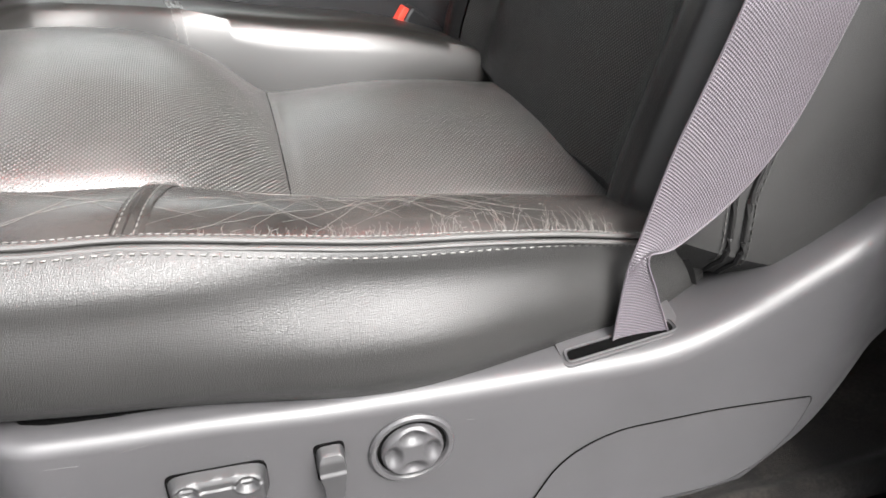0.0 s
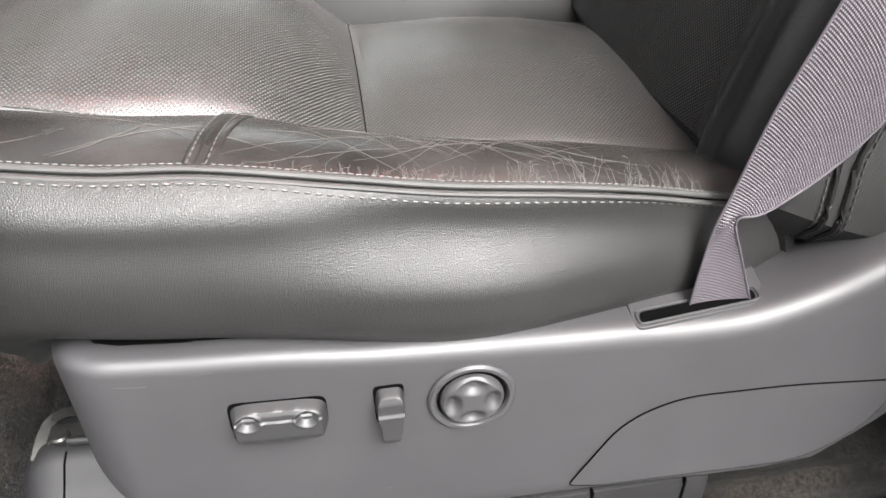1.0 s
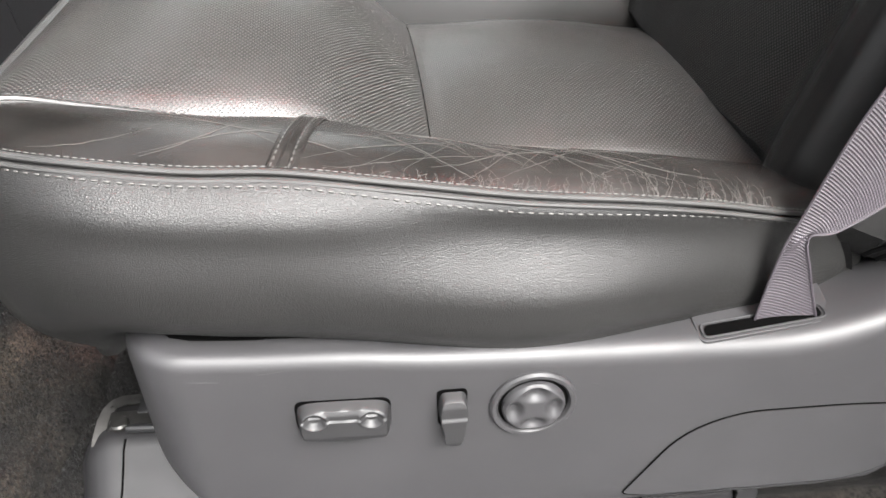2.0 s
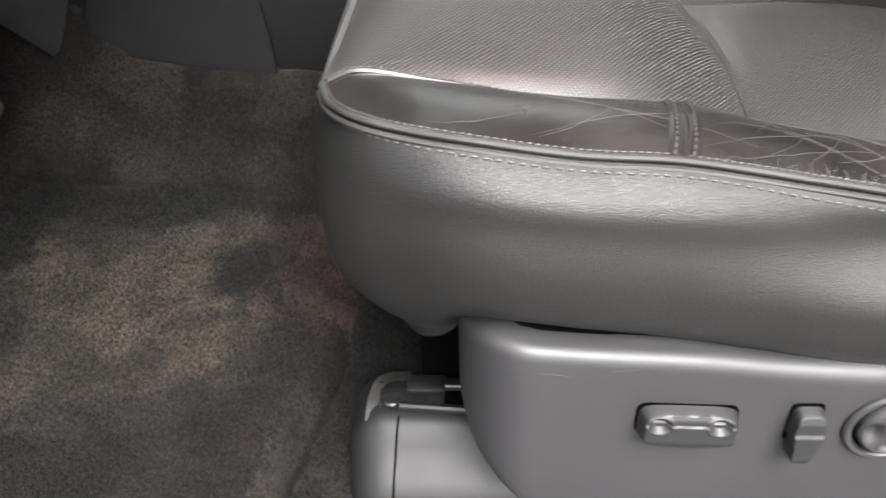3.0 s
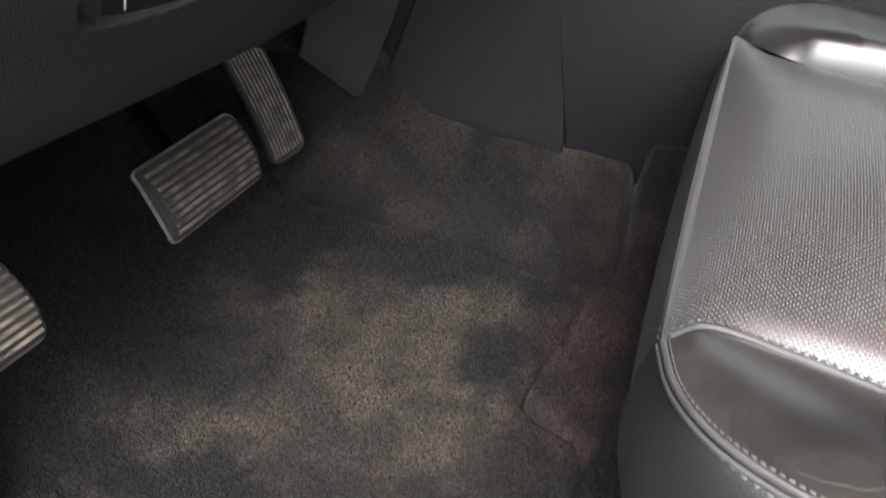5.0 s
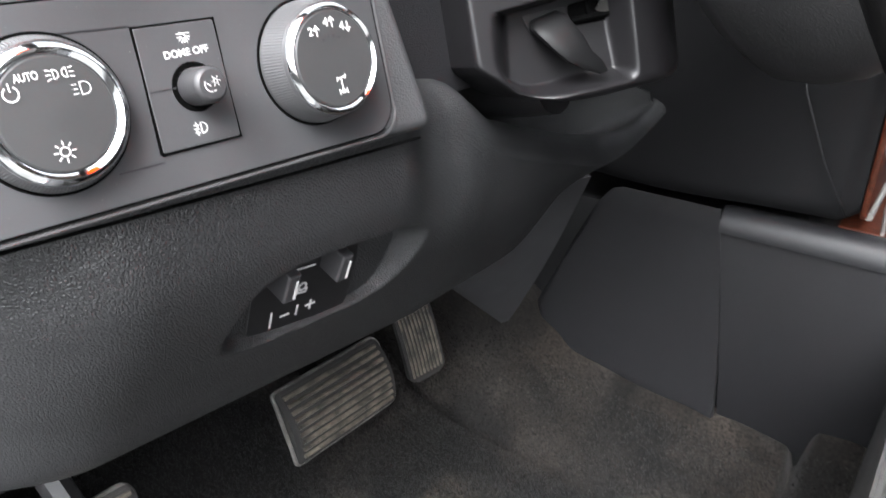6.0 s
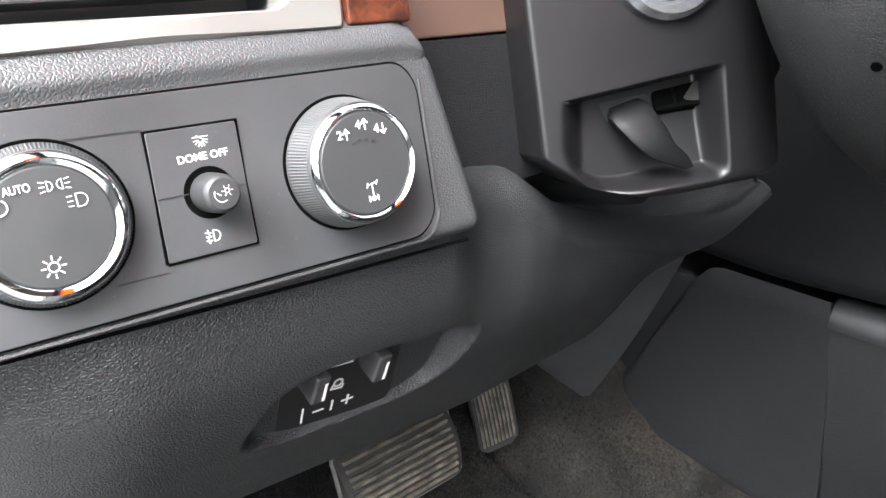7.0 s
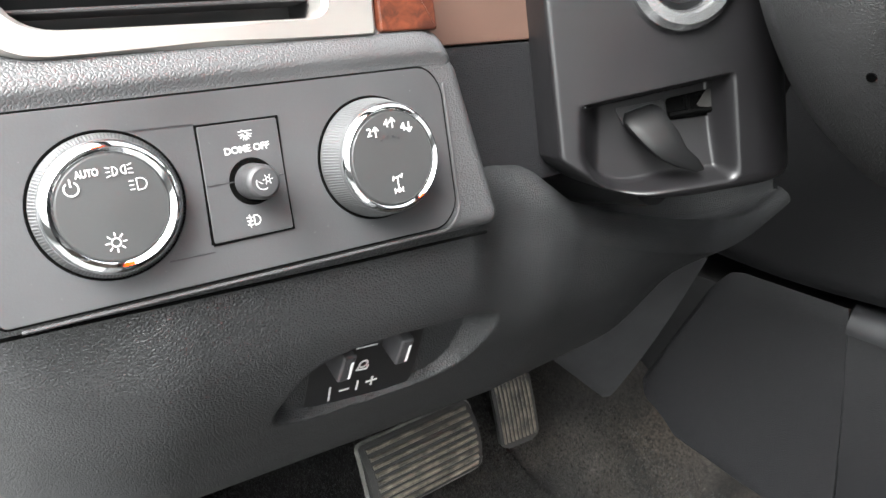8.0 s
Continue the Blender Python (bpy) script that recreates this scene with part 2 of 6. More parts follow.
LEVER = mat("lever_plastic", (0.0030, 0.0030, 0.0032), 0.50, var=0.15, scale=30, fine=1500, bump=0.12, depth=0.0003, spec=0.11)
STACK_VINYL = mat("matt_vinyl", (0.0068, 0.0068, 0.0074), 0.68, var=0.12, scale=8, pattern="grain", fine=700, bump=0.3, depth=0.0005, rvar=0.05, spec=0.14)
SOFT_PAINT = mat("soft_painted_plastic", (0.0046, 0.0043, 0.0048), 0.40, spec=0.33, var=0.10, scale=10, fine=2200, bump=0.15, depth=0.0003)
PLATE = mat("switch_plate_paint", (0.0285, 0.0288, 0.0302), 0.42, var=0.2, scale=14, fine=1300, bump=0.3, depth=0.0002, rvar=0.12)
PIPING = mat("piping_leather", (0.034, 0.033, 0.032), 0.32, var=0.2, scale=30, fine=1200, bump=0.1, depth=0.0003, spec=0.6)
DUST = mat("dust", (0.20, 0.195, 0.185), 0.9, var=0.2, scale=60, bump=0)
KNOB_FACE = mat("knob_face", (0.0165, 0.0168, 0.0172), 0.55, var=0.06, scale=20, fine=3000, bump=0.08, depth=0.0002)
CHROME = mat("chrome", (0.70, 0.71, 0.72), 0.07, metal=1.0, var=0.03, scale=30, bump=0.0, rvar=0.03)
KNOB_METAL = mat("ribbed_metal", (0.20, 0.20, 0.205), 0.32, metal=0.85, var=0.04, scale=10, fine=3500, bump=0.06, depth=0.0002)
SATIN_RING = mat("satin_ring", (0.42, 0.42, 0.43), 0.22, metal=0.9, var=0.04, scale=10, fine=3500, bump=0.04, depth=0.0002)
SATIN_SILVER = mat("satin_silver", (0.29, 0.278, 0.265), 0.42, metal=0.75, var=0.04, scale=10, fine=3500, bump=0.06, depth=0.0002)
PEDAL_RIM = mat("pedal_rim", (0.16, 0.155, 0.145), 0.42, metal=0.7, var=0.4, scale=60, fine=900, bump=0.3, depth=0.0004)
STEEL = mat("worn_steel", (0.075, 0.073, 0.070), 0.38, metal=0.9, var=0.35, scale=60, fine=900, bump=0.3, depth=0.0004)
RUBBER = mat("dirty_rubber", (0.022, 0.0195, 0.017), 0.55, var=0.6, scale=70, fine=700, bump=0.6, depth=0.0008, worn=(0.078, 0.066, 0.052))
BLACK_RUBBER = mat("black_rubber", (0.013, 0.0125, 0.012), 0.7, var=0.3, scale=40, fine=800, bump=0.3, depth=0.0006)
WHITE = mat("white_print", (0.42, 0.42, 0.415), 0.6, var=0.03, scale=50, bump=0)
WEBBING = mat("belt_webbing", (0.052, 0.044, 0.052), 0.5, var=0.1, scale=20, bump=0)
ROOF_PAINT = mat("roof_paint", (0.05, 0.045, 0.042), 0.35, var=0.06, scale=4, bump=0, coat=0.2)
HEADLINER = mat("headliner_cloth", (0.30, 0.25, 0.21), 0.95, var=0.06, scale=20, fine=900, bump=0.2)
WARM_WALL = mat("warm_reflector", (0.42, 0.17, 0.085), 0.85, var=0.3, scale=3, fine=40, bump=0.3, depth=0.01)
CONCRETE = mat("worn_concrete", (0.12, 0.118, 0.114), 0.9, var=0.25, scale=1.5, fine=60, bump=0.4, depth=0.006)
PAINT = mat("dark_car_paint", (0.02, 0.02, 0.022), 0.25, var=0.05, scale=3, bump=0, coat=0.6)
RAIL_PLASTIC = mat("scuffed_plastic", (0.0105, 0.0102, 0.0108), 0.46, spec=0.28, var=0.2, scale=25, fine=1300, bump=0.2, depth=0.0003)
RED = mat("red_button", (0.55, 0.05, 0.03), 0.4, var=0.05, scale=30, bump=0)
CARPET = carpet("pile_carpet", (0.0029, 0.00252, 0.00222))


def burl(name):
    m = mat(name, (0.16, 0.045, 0.016), 0.45, var=0.2, scale=20, bump=0, coat=0.0, spec=0.25)
    nt = m.node_tree
    b = nt.nodes["Principled BSDF"]
    tc = nt.nodes.new("ShaderNodeTexCoord")
    n = nt.nodes.new("ShaderNodeTexNoise")
    n.inputs["Scale"].default_value, n.inputs["Detail"].default_value, n.inputs["Distortion"].default_value = 75, 5, 2.5
    r = nt.nodes.new("ShaderNodeValToRGB")
    r.color_ramp.elements[0].position, r.color_ramp.elements[0].color = 0.3, (0.018, 0.005, 0.003, 1)
    r.color_ramp.elements[1].position, r.color_ramp.elements[1].color = 0.72, (0.080, 0.022, 0.010, 1)
    nt.links.new(tc.outputs["Object"], n.inputs["Vector"])
    nt.links.new(n.outputs["Fac"], r.inputs["Fac"])
    nt.links.new(r.outputs[0], b.inputs["Base Color"])
    return m


def tinted(name, col):
    """Thin coloured glass."""
    m = mat(name, col, 0.03, var=0.02, scale=4, bump=0, rvar=0.01)
    b = m.node_tree.nodes["Principled BSDF"]
    b.inputs["Transmission Weight"].default_value = 1.0
    b.inputs["IOR"].default_value = 1.02
    return m


TINTED = tinted("tinted_glass", (0.80, 0.83, 0.79))
# translucent amber for the added strip that reflects orange in the leather
AMBER = bpy.data.materials.new("amber_reflection")
AMBER.use_nodes = True
_t = AMBER.node_tree.nodes.new("ShaderNodeBsdfTranslucent")
_t.inputs["Color"].default_value = (0.85, 0.17, 0.025, 1)
AMBER.node_tree.links.new(_t.outputs[0], AMBER.node_tree.nodes["Material Output"].inputs["Surface"])
BURL = burl("burl_wood")
BROWN_SATIN = mat("brown_satin_trim", (0.060, 0.036, 0.028), 0.35, var=0.15, scale=8, bump=0.05, fine=2500)

def weave(m, dark):
    """A twill of small raised threads in slanting rows."""
    nt = m.node_tree
    b = nt.nodes["Principled BSDF"]
    tc, sep = nt.nodes.new("ShaderNodeTexCoord"), nt.nodes.new("ShaderNodeSeparateXYZ")
    nt.links.new(tc.outputs["UV"], sep.inputs[0])

    def op(kind, a, c):
        n = nt.nodes.new("ShaderNodeMath")
        n.operation = kind
        for i, q in enumerate((a, c)):
            if isinstance(q, (int, float)):
                n.inputs[i].default_value = q
            elif q is not None:
                nt.links.new(q, n.inputs[i])
        return n.outputs[0]
    u, v = sep.outputs[0], sep.outputs[1]
    row = op("SINE", op("MULTIPLY", op("ADD", op("MULTIPLY", u, 0.55), v), 2 * math.pi / 0.0020), None)
    dot = op("SINE", op("MULTIPLY", op("SUBTRACT", u, op("MULTIPLY", v, 0.4)), 2 * math.pi / 0.0018), None)
    height = op("MULTIPLY", op("ADD", op("MULTIPLY", row, 0.5), 0.5), op("ADD", op("MULTIPLY", dot, 0.35), 0.65))
    bp = nt.nodes.new("ShaderNodeBump")
    bp.inputs["Strength"].default_value, bp.inputs["Distance"].default_value = 0.8, 0.0008
    nt.links.new(height, bp.inputs["Height"])
    nt.links.new(bp.outputs[0], b.inputs["Normal"])
    mx = nt.nodes.new("ShaderNodeMix")
    mx.data_type = "RGBA"
    mx.inputs["A"].default_value = (*dark, 1)
    nt.links.new(b.inputs["Base Color"].links[0].from_socket, mx.inputs["B"])
    rg = nt.nodes.new("ShaderNodeMapRange")
    rg.inputs["From Min"].default_value, rg.inputs["From Max"].default_value = 0.05, 0.5
    nt.links.new(height, rg.inputs["Value"])
    nt.links.new(rg.outputs[0], mx.inputs["Factor"])
    nt.links.new(mx.outputs["Result"], b.inputs["Base Color"])


weave(WEBBING, (0.026, 0.022, 0.026))


# ---- mesh helpers ----
def lerp(xs, ys, x):
    return float(np.interp(x, xs, ys))


def smooth(xs, ys, x):
    """A cubic through the knots, flat beyond the ends."""
    if x <= xs[0]:
        return ys[0]
    if x >= xs[-1]:
        return ys[-1]
    i = max(k for k in range(len(xs) - 1) if xs[k] <= x)
    d = [(ys[min(k + 1, len(xs) - 1)] - ys[max(k - 1, 0)]) / (xs[min(k + 1, len(xs) - 1)] - xs[max(k - 1, 0)]) for k in (i, i + 1)]
    h = xs[i + 1] - xs[i]
    t = (x - xs[i]) / h
    return ((2 * t**3 - 3 * t**2 + 1) * ys[i] + (t**3 - 2 * t**2 + t) * h * d[0] + (3 * t**2 - 2 * t**3) * ys[i + 1] + (t**3 - t**2) * h * d[1])


def step01(a, b, x):
    t = min(1.0, max(0.0, (x - a) / (b - a)))
    return t * t * (3 - 2 * t)


def finish(name, bm, material, parent=None, label="", flat=False, sharp=35):
    """Link a bmesh as one mesh object, under its parent if it is a part."""
    bm.normal_update()
    for f in bm.faces:
        f.smooth = not flat
    if not flat:
        for f in bm.faces:
            if len(f.verts) > 8:
                for e in f.edges:
                    e.smooth = False
        for e in bm.edges:
            if len(e.link_faces) == 2 and e.calc_face_angle(0) > radians(sharp):
                e.smooth = False
    me = bpy.data.meshes.new(name)
    bm.to_mesh(me)
    bm.free()
    me.materials.append(material)
    ob = new(name, me)
    if parent is not None:
        ob.parent = parent
    if label:
        ob["label"] = label
    return ob


part = finish


def thing(name, label, category, at=(0, 0, 0), group="", kind=""):
    ob = new(name)
    ob.location = at
    ob.empty_display_size = 0.05
    bpy.context.view_layer.update()
    return tagged(ob, label, category, group, kind)


def settle(ob):
    """Move a thing's parts back after it was given a place of its own."""
    shift = Matrix.Translation(-ob.location)
    for c in ob.children:
        c.matrix_parent_inverse = shift
    return ob


def sheet(rows, thick=0.0, closed=False, uv=True):
    """A bmesh from rows of points; thick gives the sheet a second face behind it."""
    bm = bmesh.new()
    lay = bm.loops.layers.uv.new("UVMap") if uv else None
    vs = [[bm.verts.new(p) for p in r] for r in rows]
    n = len(rows[0])
    us = [[0.0] * n for _ in rows]
    ws = [[0.0] * n for _ in rows]
    for i, r in enumerate(rows):
        for j in range(n):
            us[i][j] = us[i][j - 1] + (Vector(r[j]) - Vector(r[j - 1])).length if j else 0.0
            ws[i][j] = ws[i - 1][j] + (Vector(r[j]) - Vector(rows[i - 1][j])).length if i else 0.0
    for i in range(len(rows) - 1):
        for j in range(n if closed else n - 1):
            k = (j + 1) % n
            f = bm.faces.new((vs[i][j], vs[i][k], vs[i + 1][k], vs[i + 1][j]))
            if lay:
                for l, (a, b) in zip(f.loops, ((i, j), (i, k), (i + 1, k), (i + 1, j))):
                    l[lay].uv = (us[a][b], ws[a][b])
    if thick:
        bm.normal_update()
        geo = bmesh.ops.solidify(bm, geom=bm.faces[:], thickness=thick)
    return bm


def slab(top, bottom):
    """A closed slab between two sheets of points laid out alike."""
    bm = bmesh.new()
    t = [[bm.verts.new(p) for p in r] for r in top]
    u = [[bm.verts.new(p) for p in r] for r in bottom]
    m, n = len(t), len(t[0])
    for i in range(m - 1):
        for j in range(n - 1):
            bm.faces.new((t[i][j], t[i][j + 1], t[i + 1][j + 1], t[i + 1][j]))
            bm.faces.new((u[i][j], u[i + 1][j], u[i + 1][j + 1], u[i][j + 1]))
    for i in range(m - 1):
        bm.faces.new((t[i][0], t[i + 1][0], u[i + 1][0], u[i][0]))
        bm.faces.new((t[i][-1], u[i][-1], u[i + 1][-1], t[i + 1][-1]))
    for j in range(n - 1):
        bm.faces.new((t[0][j], u[0][j], u[0][j + 1], t[0][j + 1]))
        bm.faces.new((t[-1][j], t[-1][j + 1], u[-1][j + 1], u[-1][j]))
    bmesh.ops.recalc_face_normals(bm, faces=bm.faces[:])
    return bm


def loft(rings, caps=True):
    """A closed skin through rings of equal count."""
    bm = bmesh.new()
    vs = [[bm.verts.new(p) for p in r] for r in rings]
    n = len(rings[0])
    for a, b in zip(vs, vs[1:]):
        for j in range(n):
            k = (j + 1) % n
            bm.faces.new((a[j], a[k], b[k], b[j]))
    if caps:
        bm.faces.new(vs[0][::-1])
        bm.faces.new(vs[-1])
    bmesh.ops.recalc_face_normals(bm, faces=bm.faces[:])
    return bm


def tube(points, radius, n=8, squash=1.0):
    """A rod along points; radius may be a list."""
    pts = [Vector(p) for p in points]
    rings = []
    up = Vector((0, 0, 1))
    for i, p in enumerate(pts):
        d = (pts[min(i + 1, len(pts) - 1)] - pts[max(i - 1, 0)]).normalized()
        side = d.cross(up)
        if side.length < 0.05:
            side = d.cross(Vector((0, 1, 0)))
        side.normalize()
        w = side.cross(d).normalized()
        r = radius[i] if isinstance(radius, (list, tuple)) else radius
        rings.append([p + side * (r * math.cos(a)) + w * (r * squash * math.sin(a)) for a in [2 * math.pi * k / n for k in range(n)]])
    return loft(rings)


def round_poly(pts, r, n=5):
    """A polygon with rounded corners; r may be one radius or one for each corner."""
    out = []
    m = len(pts)
    for i in range(m):
        a, b, c = Vector(pts[i - 1]), Vector(pts[i]), Vector(pts[(i + 1) % m])
        rad = r[i] if isinstance(r, (list, tuple)) else r
        d1, d2 = (a - b), (c - b)
        q = min(rad, d1.length * 0.49, d2.length * 0.49)
        p1, p2 = b + d1.normalized() * q, b + d2.normalized() * q
        for k in range(n + 1):
            t = k / n
            out.append(tuple((1 - t) ** 2 * p1 + 2 * t * (1 - t) * b + t * t * p2))
    return out


def frame_of(origin, u, n):
    """A matrix whose x is u, z is n, at origin."""
    u, n = Vector(u).normalized(), Vector(n)
    n = (n - u * n.dot(u)).normalized()
    v = n.cross(u)
    return Matrix(((u.x, v.x, n.x, origin[0]), (u.y, v.y, n.y, origin[1]), (u.z, v.z, n.z, origin[2]), (0, 0, 0, 1)))


def prism(outline, lo, hi, m=None, bevel=0.0, seg=2, taper=0.0):
    """An outline pushed from lo to hi along z, its upper rim rounded, then laid by m."""
    n = len(outline)
    levels = [(lo, 0.0)]
    if bevel:
        for k in range(seg + 1):
            a = math.pi / 2 * k / seg
            levels.append((hi - bevel + bevel * math.sin(a), bevel * (1 - math.cos(a)) + taper))
    else:
        levels.append((hi, taper))
    rings = []
    for z, inset in levels:
        ring = []
        for i, p in enumerate(outline):
            a, b = Vector(outline[i - 1][:2]), Vector(outline[(i + 1) % n][:2])
            t = b - a
            nn = Vector((t.y, -t.x))
            if nn.length > 1e-9:
                nn.normalize()
            ring.append((p[0] - nn.x * inset, p[1] - nn.y * inset, z))
        rings.append(ring)
    bm = loft(rings)
    if m is not None:
        bm.transform(m)
    return bm


def relief(m, x0, x1, y0, y1, nx, ny, f):
    """A moulded face: heights f(x, y) over a rectangle, laid by m; its rim sinks into the surface below."""
    return sheet([[m @ Vector((x, y, f(x, y))) for x in np.linspace(x0, x1, nx)] for y in np.linspace(y0, y1, ny)], uv=False)


def lathe(profile, m, n=48):
    """A turned shape: (radius, height) points about z, laid by m."""
    rings = [[(r * math.cos(2 * math.pi * k / n), r * math.sin(2 * math.pi * k / n), h) for k in range(n)] for r, h in profile]
    bm = loft(rings)
    bm.transform(m)
    return bm


def merge(*bms):
    out = bmesh.new()
    for b in bms:
        me = bpy.data.meshes.new("tmp")
        b.to_mesh(me)
        b.free()
        out.from_mesh(me)
        bpy.data.meshes.remove(me)
    return out


def box(lo, hi, bevel=0.0, seg=2):
    bm = bmesh.new()
    bmesh.ops.create_cube(bm, size=1.0)
    for v in bm.verts:
        v.co = [(a + b) / 2 + c * (b - a) for a, b, c in zip(lo, hi, v.co)]
    if bevel:
        bmesh.ops.bevel(bm, geom=bm.edges[:], offset=bevel, segments=seg, affect="EDGES", profile=0.5)
    return bm


def stitches(points, length, gap, radius, lift=(0, 0, 0.0)):
    """Threads laid end to end along a line."""
    pts = [Vector(p) for p in points]
    acc = [0.0]
    for a, b in zip(pts, pts[1:]):
        acc.append(acc[-1] + (b - a).length)

    def at(s):
        i = max(k for k in range(len(acc) - 1) if acc[k] <= s + 1e-9)
        t = (s - acc[i]) / max(1e-9, acc[i + 1] - acc[i])
        return pts[i].lerp(pts[i + 1], min(1.0, t))
    verts, faces, s = [], [], 0.0
    up = Vector(lift)
    while s + length < acc[-1]:
        a, b = at(s), at(s + length)
        d = (b - a).normalized()
        side = d.cross(Vector((0.3, -0.8, 0.5))).normalized()
        w = side.cross(d)
        base = len(verts)
        for t, r, l in ((0, 0.4, 0), (0.25, 1, 1), (0.75, 1, 1), (1, 0.4, 0)):
            c = a.lerp(b, t) + up * l
            for k in range(5):
                ang = 2 * math.pi * k / 5
                verts.append(c + side * (radius * r * math.cos(ang)) + w * (radius * r * math.sin(ang)))
        for q in range(3):
            for k in range(5):
                faces.append((base + q * 5 + k, base + q * 5 + (k + 1) % 5, base + q * 5 + 5 + (k + 1) % 5, base + q * 5 + 5 + k))
        s += length + gap
    bm = bmesh.new()
    vs = [bm.verts.new(v) for v in verts]
    for f in faces:
        bm.faces.new([vs[i] for i in f])
    return bm


def lettering(name, words, size, m, material, parent, label=""):
    """Printed words as a thin mesh."""
    cu = bpy.data.curves.new(name, "FONT")
    cu.body, cu.size, cu.align_x, cu.align_y, cu.extrude, cu.offset = words, size, "CENTER", "CENTER", 0.00008, size * 0.012
    tmp = bpy.data.objects.new("tmp_text", cu)
    scene.collection.objects.link(tmp)
    bpy.context.view_layer.update()
    me = bpy.data.meshes.new_from_object(tmp.evaluated_get(bpy.context.evaluated_depsgraph_get()))
    bpy.data.objects.remove(tmp)
    me.transform(m)
    me.materials.clear()
    me.materials.append(material)
    ob = new(name, me)
    ob.parent = parent
    if label:
        ob["label"] = label
    return ob


def strokes(lines, width, m, h=0.0002):
    """Printed line art: bars between points, in the plane of m."""
    bms = []
    for line in lines:
        for a, b in zip(line, line[1:]):
            a, b = Vector((*a, 0)), Vector((*b, 0))
            d = (b - a).normalized() * (width * 0.35)
            s = Vector((-d.y, d.x, 0)).normalized() * (width / 2)
            a, b = a - d, b + d
            bms.append(prism([(p.x, p.y) for p in (a - s, b - s, b + s, a + s)], 0, h, m))
    return merge(*bms)


def arc(cx, cy, r, a0, a1, n=10):
    return [(cx + r * math.cos(radians(a0 + (a1 - a0) * k / n)), cy + r * math.sin(radians(a0 + (a1 - a0) * k / n))) for k in range(n + 1)]


# ================= setting =================
def floor_height(x, y):
    """The carpet's relief: toe board, tunnel flank, creases, the raised part under the seat."""
    z = 0.0
    z += max(0.0, -0.80 - x) * 1.15 + 0.05 * step01(-0.72, -0.86, x) - 0.05 * step01(-0.80, -0.9, x) * 0.3
    edge = lerp([-0.72, -0.34, -0.25], [0.985, 0.945, 0.955], x)
    z += lerp([-0.64, -0.615, -0.56, -0.47, -0.37, -0.25], [0.235, 0.215, 0.166, 0.148, 0.137, 0.132], x) * step01(edge - 0.012, 1.018, y) ** 1.2 + 0.006 * math.exp(-((y - edge - 0.012) / 0.010) ** 2) * step01(-0.25, -0.33, x) - 0.030 * math.exp(-((y - edge + 0.010) / 0.006) ** 2) * step01(-0.25, -0.33, x)
    # raised carpet behind a crease
    line = lerp([0.44, 0.535, 0.62, 0.69, 0.70, 0.72, 0.88, 0.96], [-0.292, -0.268, -0.256, -0.256, -0.30, -0.337, -0.313, -0.283], y)
    z += (0.012 + 0.022 * step01(0.66, 0.72, y)) * step01(line, line + 0.018, x) - 0.034 * math.exp(-((x - line) / 0.006) ** 2)
    z += 0.019 * math.exp(-((x - line + 0.022) / 0.012) ** 2) * step01(0.68, 0.60, y)
    # rolled edge along the sill: a soft ridge, its lip, and the lower strip beneath it
    lip = lerp([-0.80, -0.72, -0.68, -0.636, -0.604, -0.549, -0.479, -0.437, -0.30], [0.430, 0.427, 0.420, 0.421, 0.429, 0.423, 0.414, 0.408, 0.404], x)
    z += 0.012 * math.exp(-((y - lip - 0.015) / 0.012) ** 2) - 0.011 * step01(lip + 0.003, lip - 0.001, y) - 0.014 * math.exp(-((y - lip + 0.002) / 0.0035) ** 2) - 0.02 * step01(0.403, 0.396, y)
    # faint ridge towards the pedals
    z += 0.008 * math.exp(-((y - (0.945 + 0.5 * (x + 0.716) * -1.0)) / 0.014) ** 2) * step01(-0.70, -0.73, x)
    z += 0.008 * noise.noise((x * 9, y * 9, 0.3)) + 0.0045 * noise.noise((x * 19, y * 19, 2.7)) + 0.0015 * noise.noise((x * 32, y * 32, 1.3))
    return z


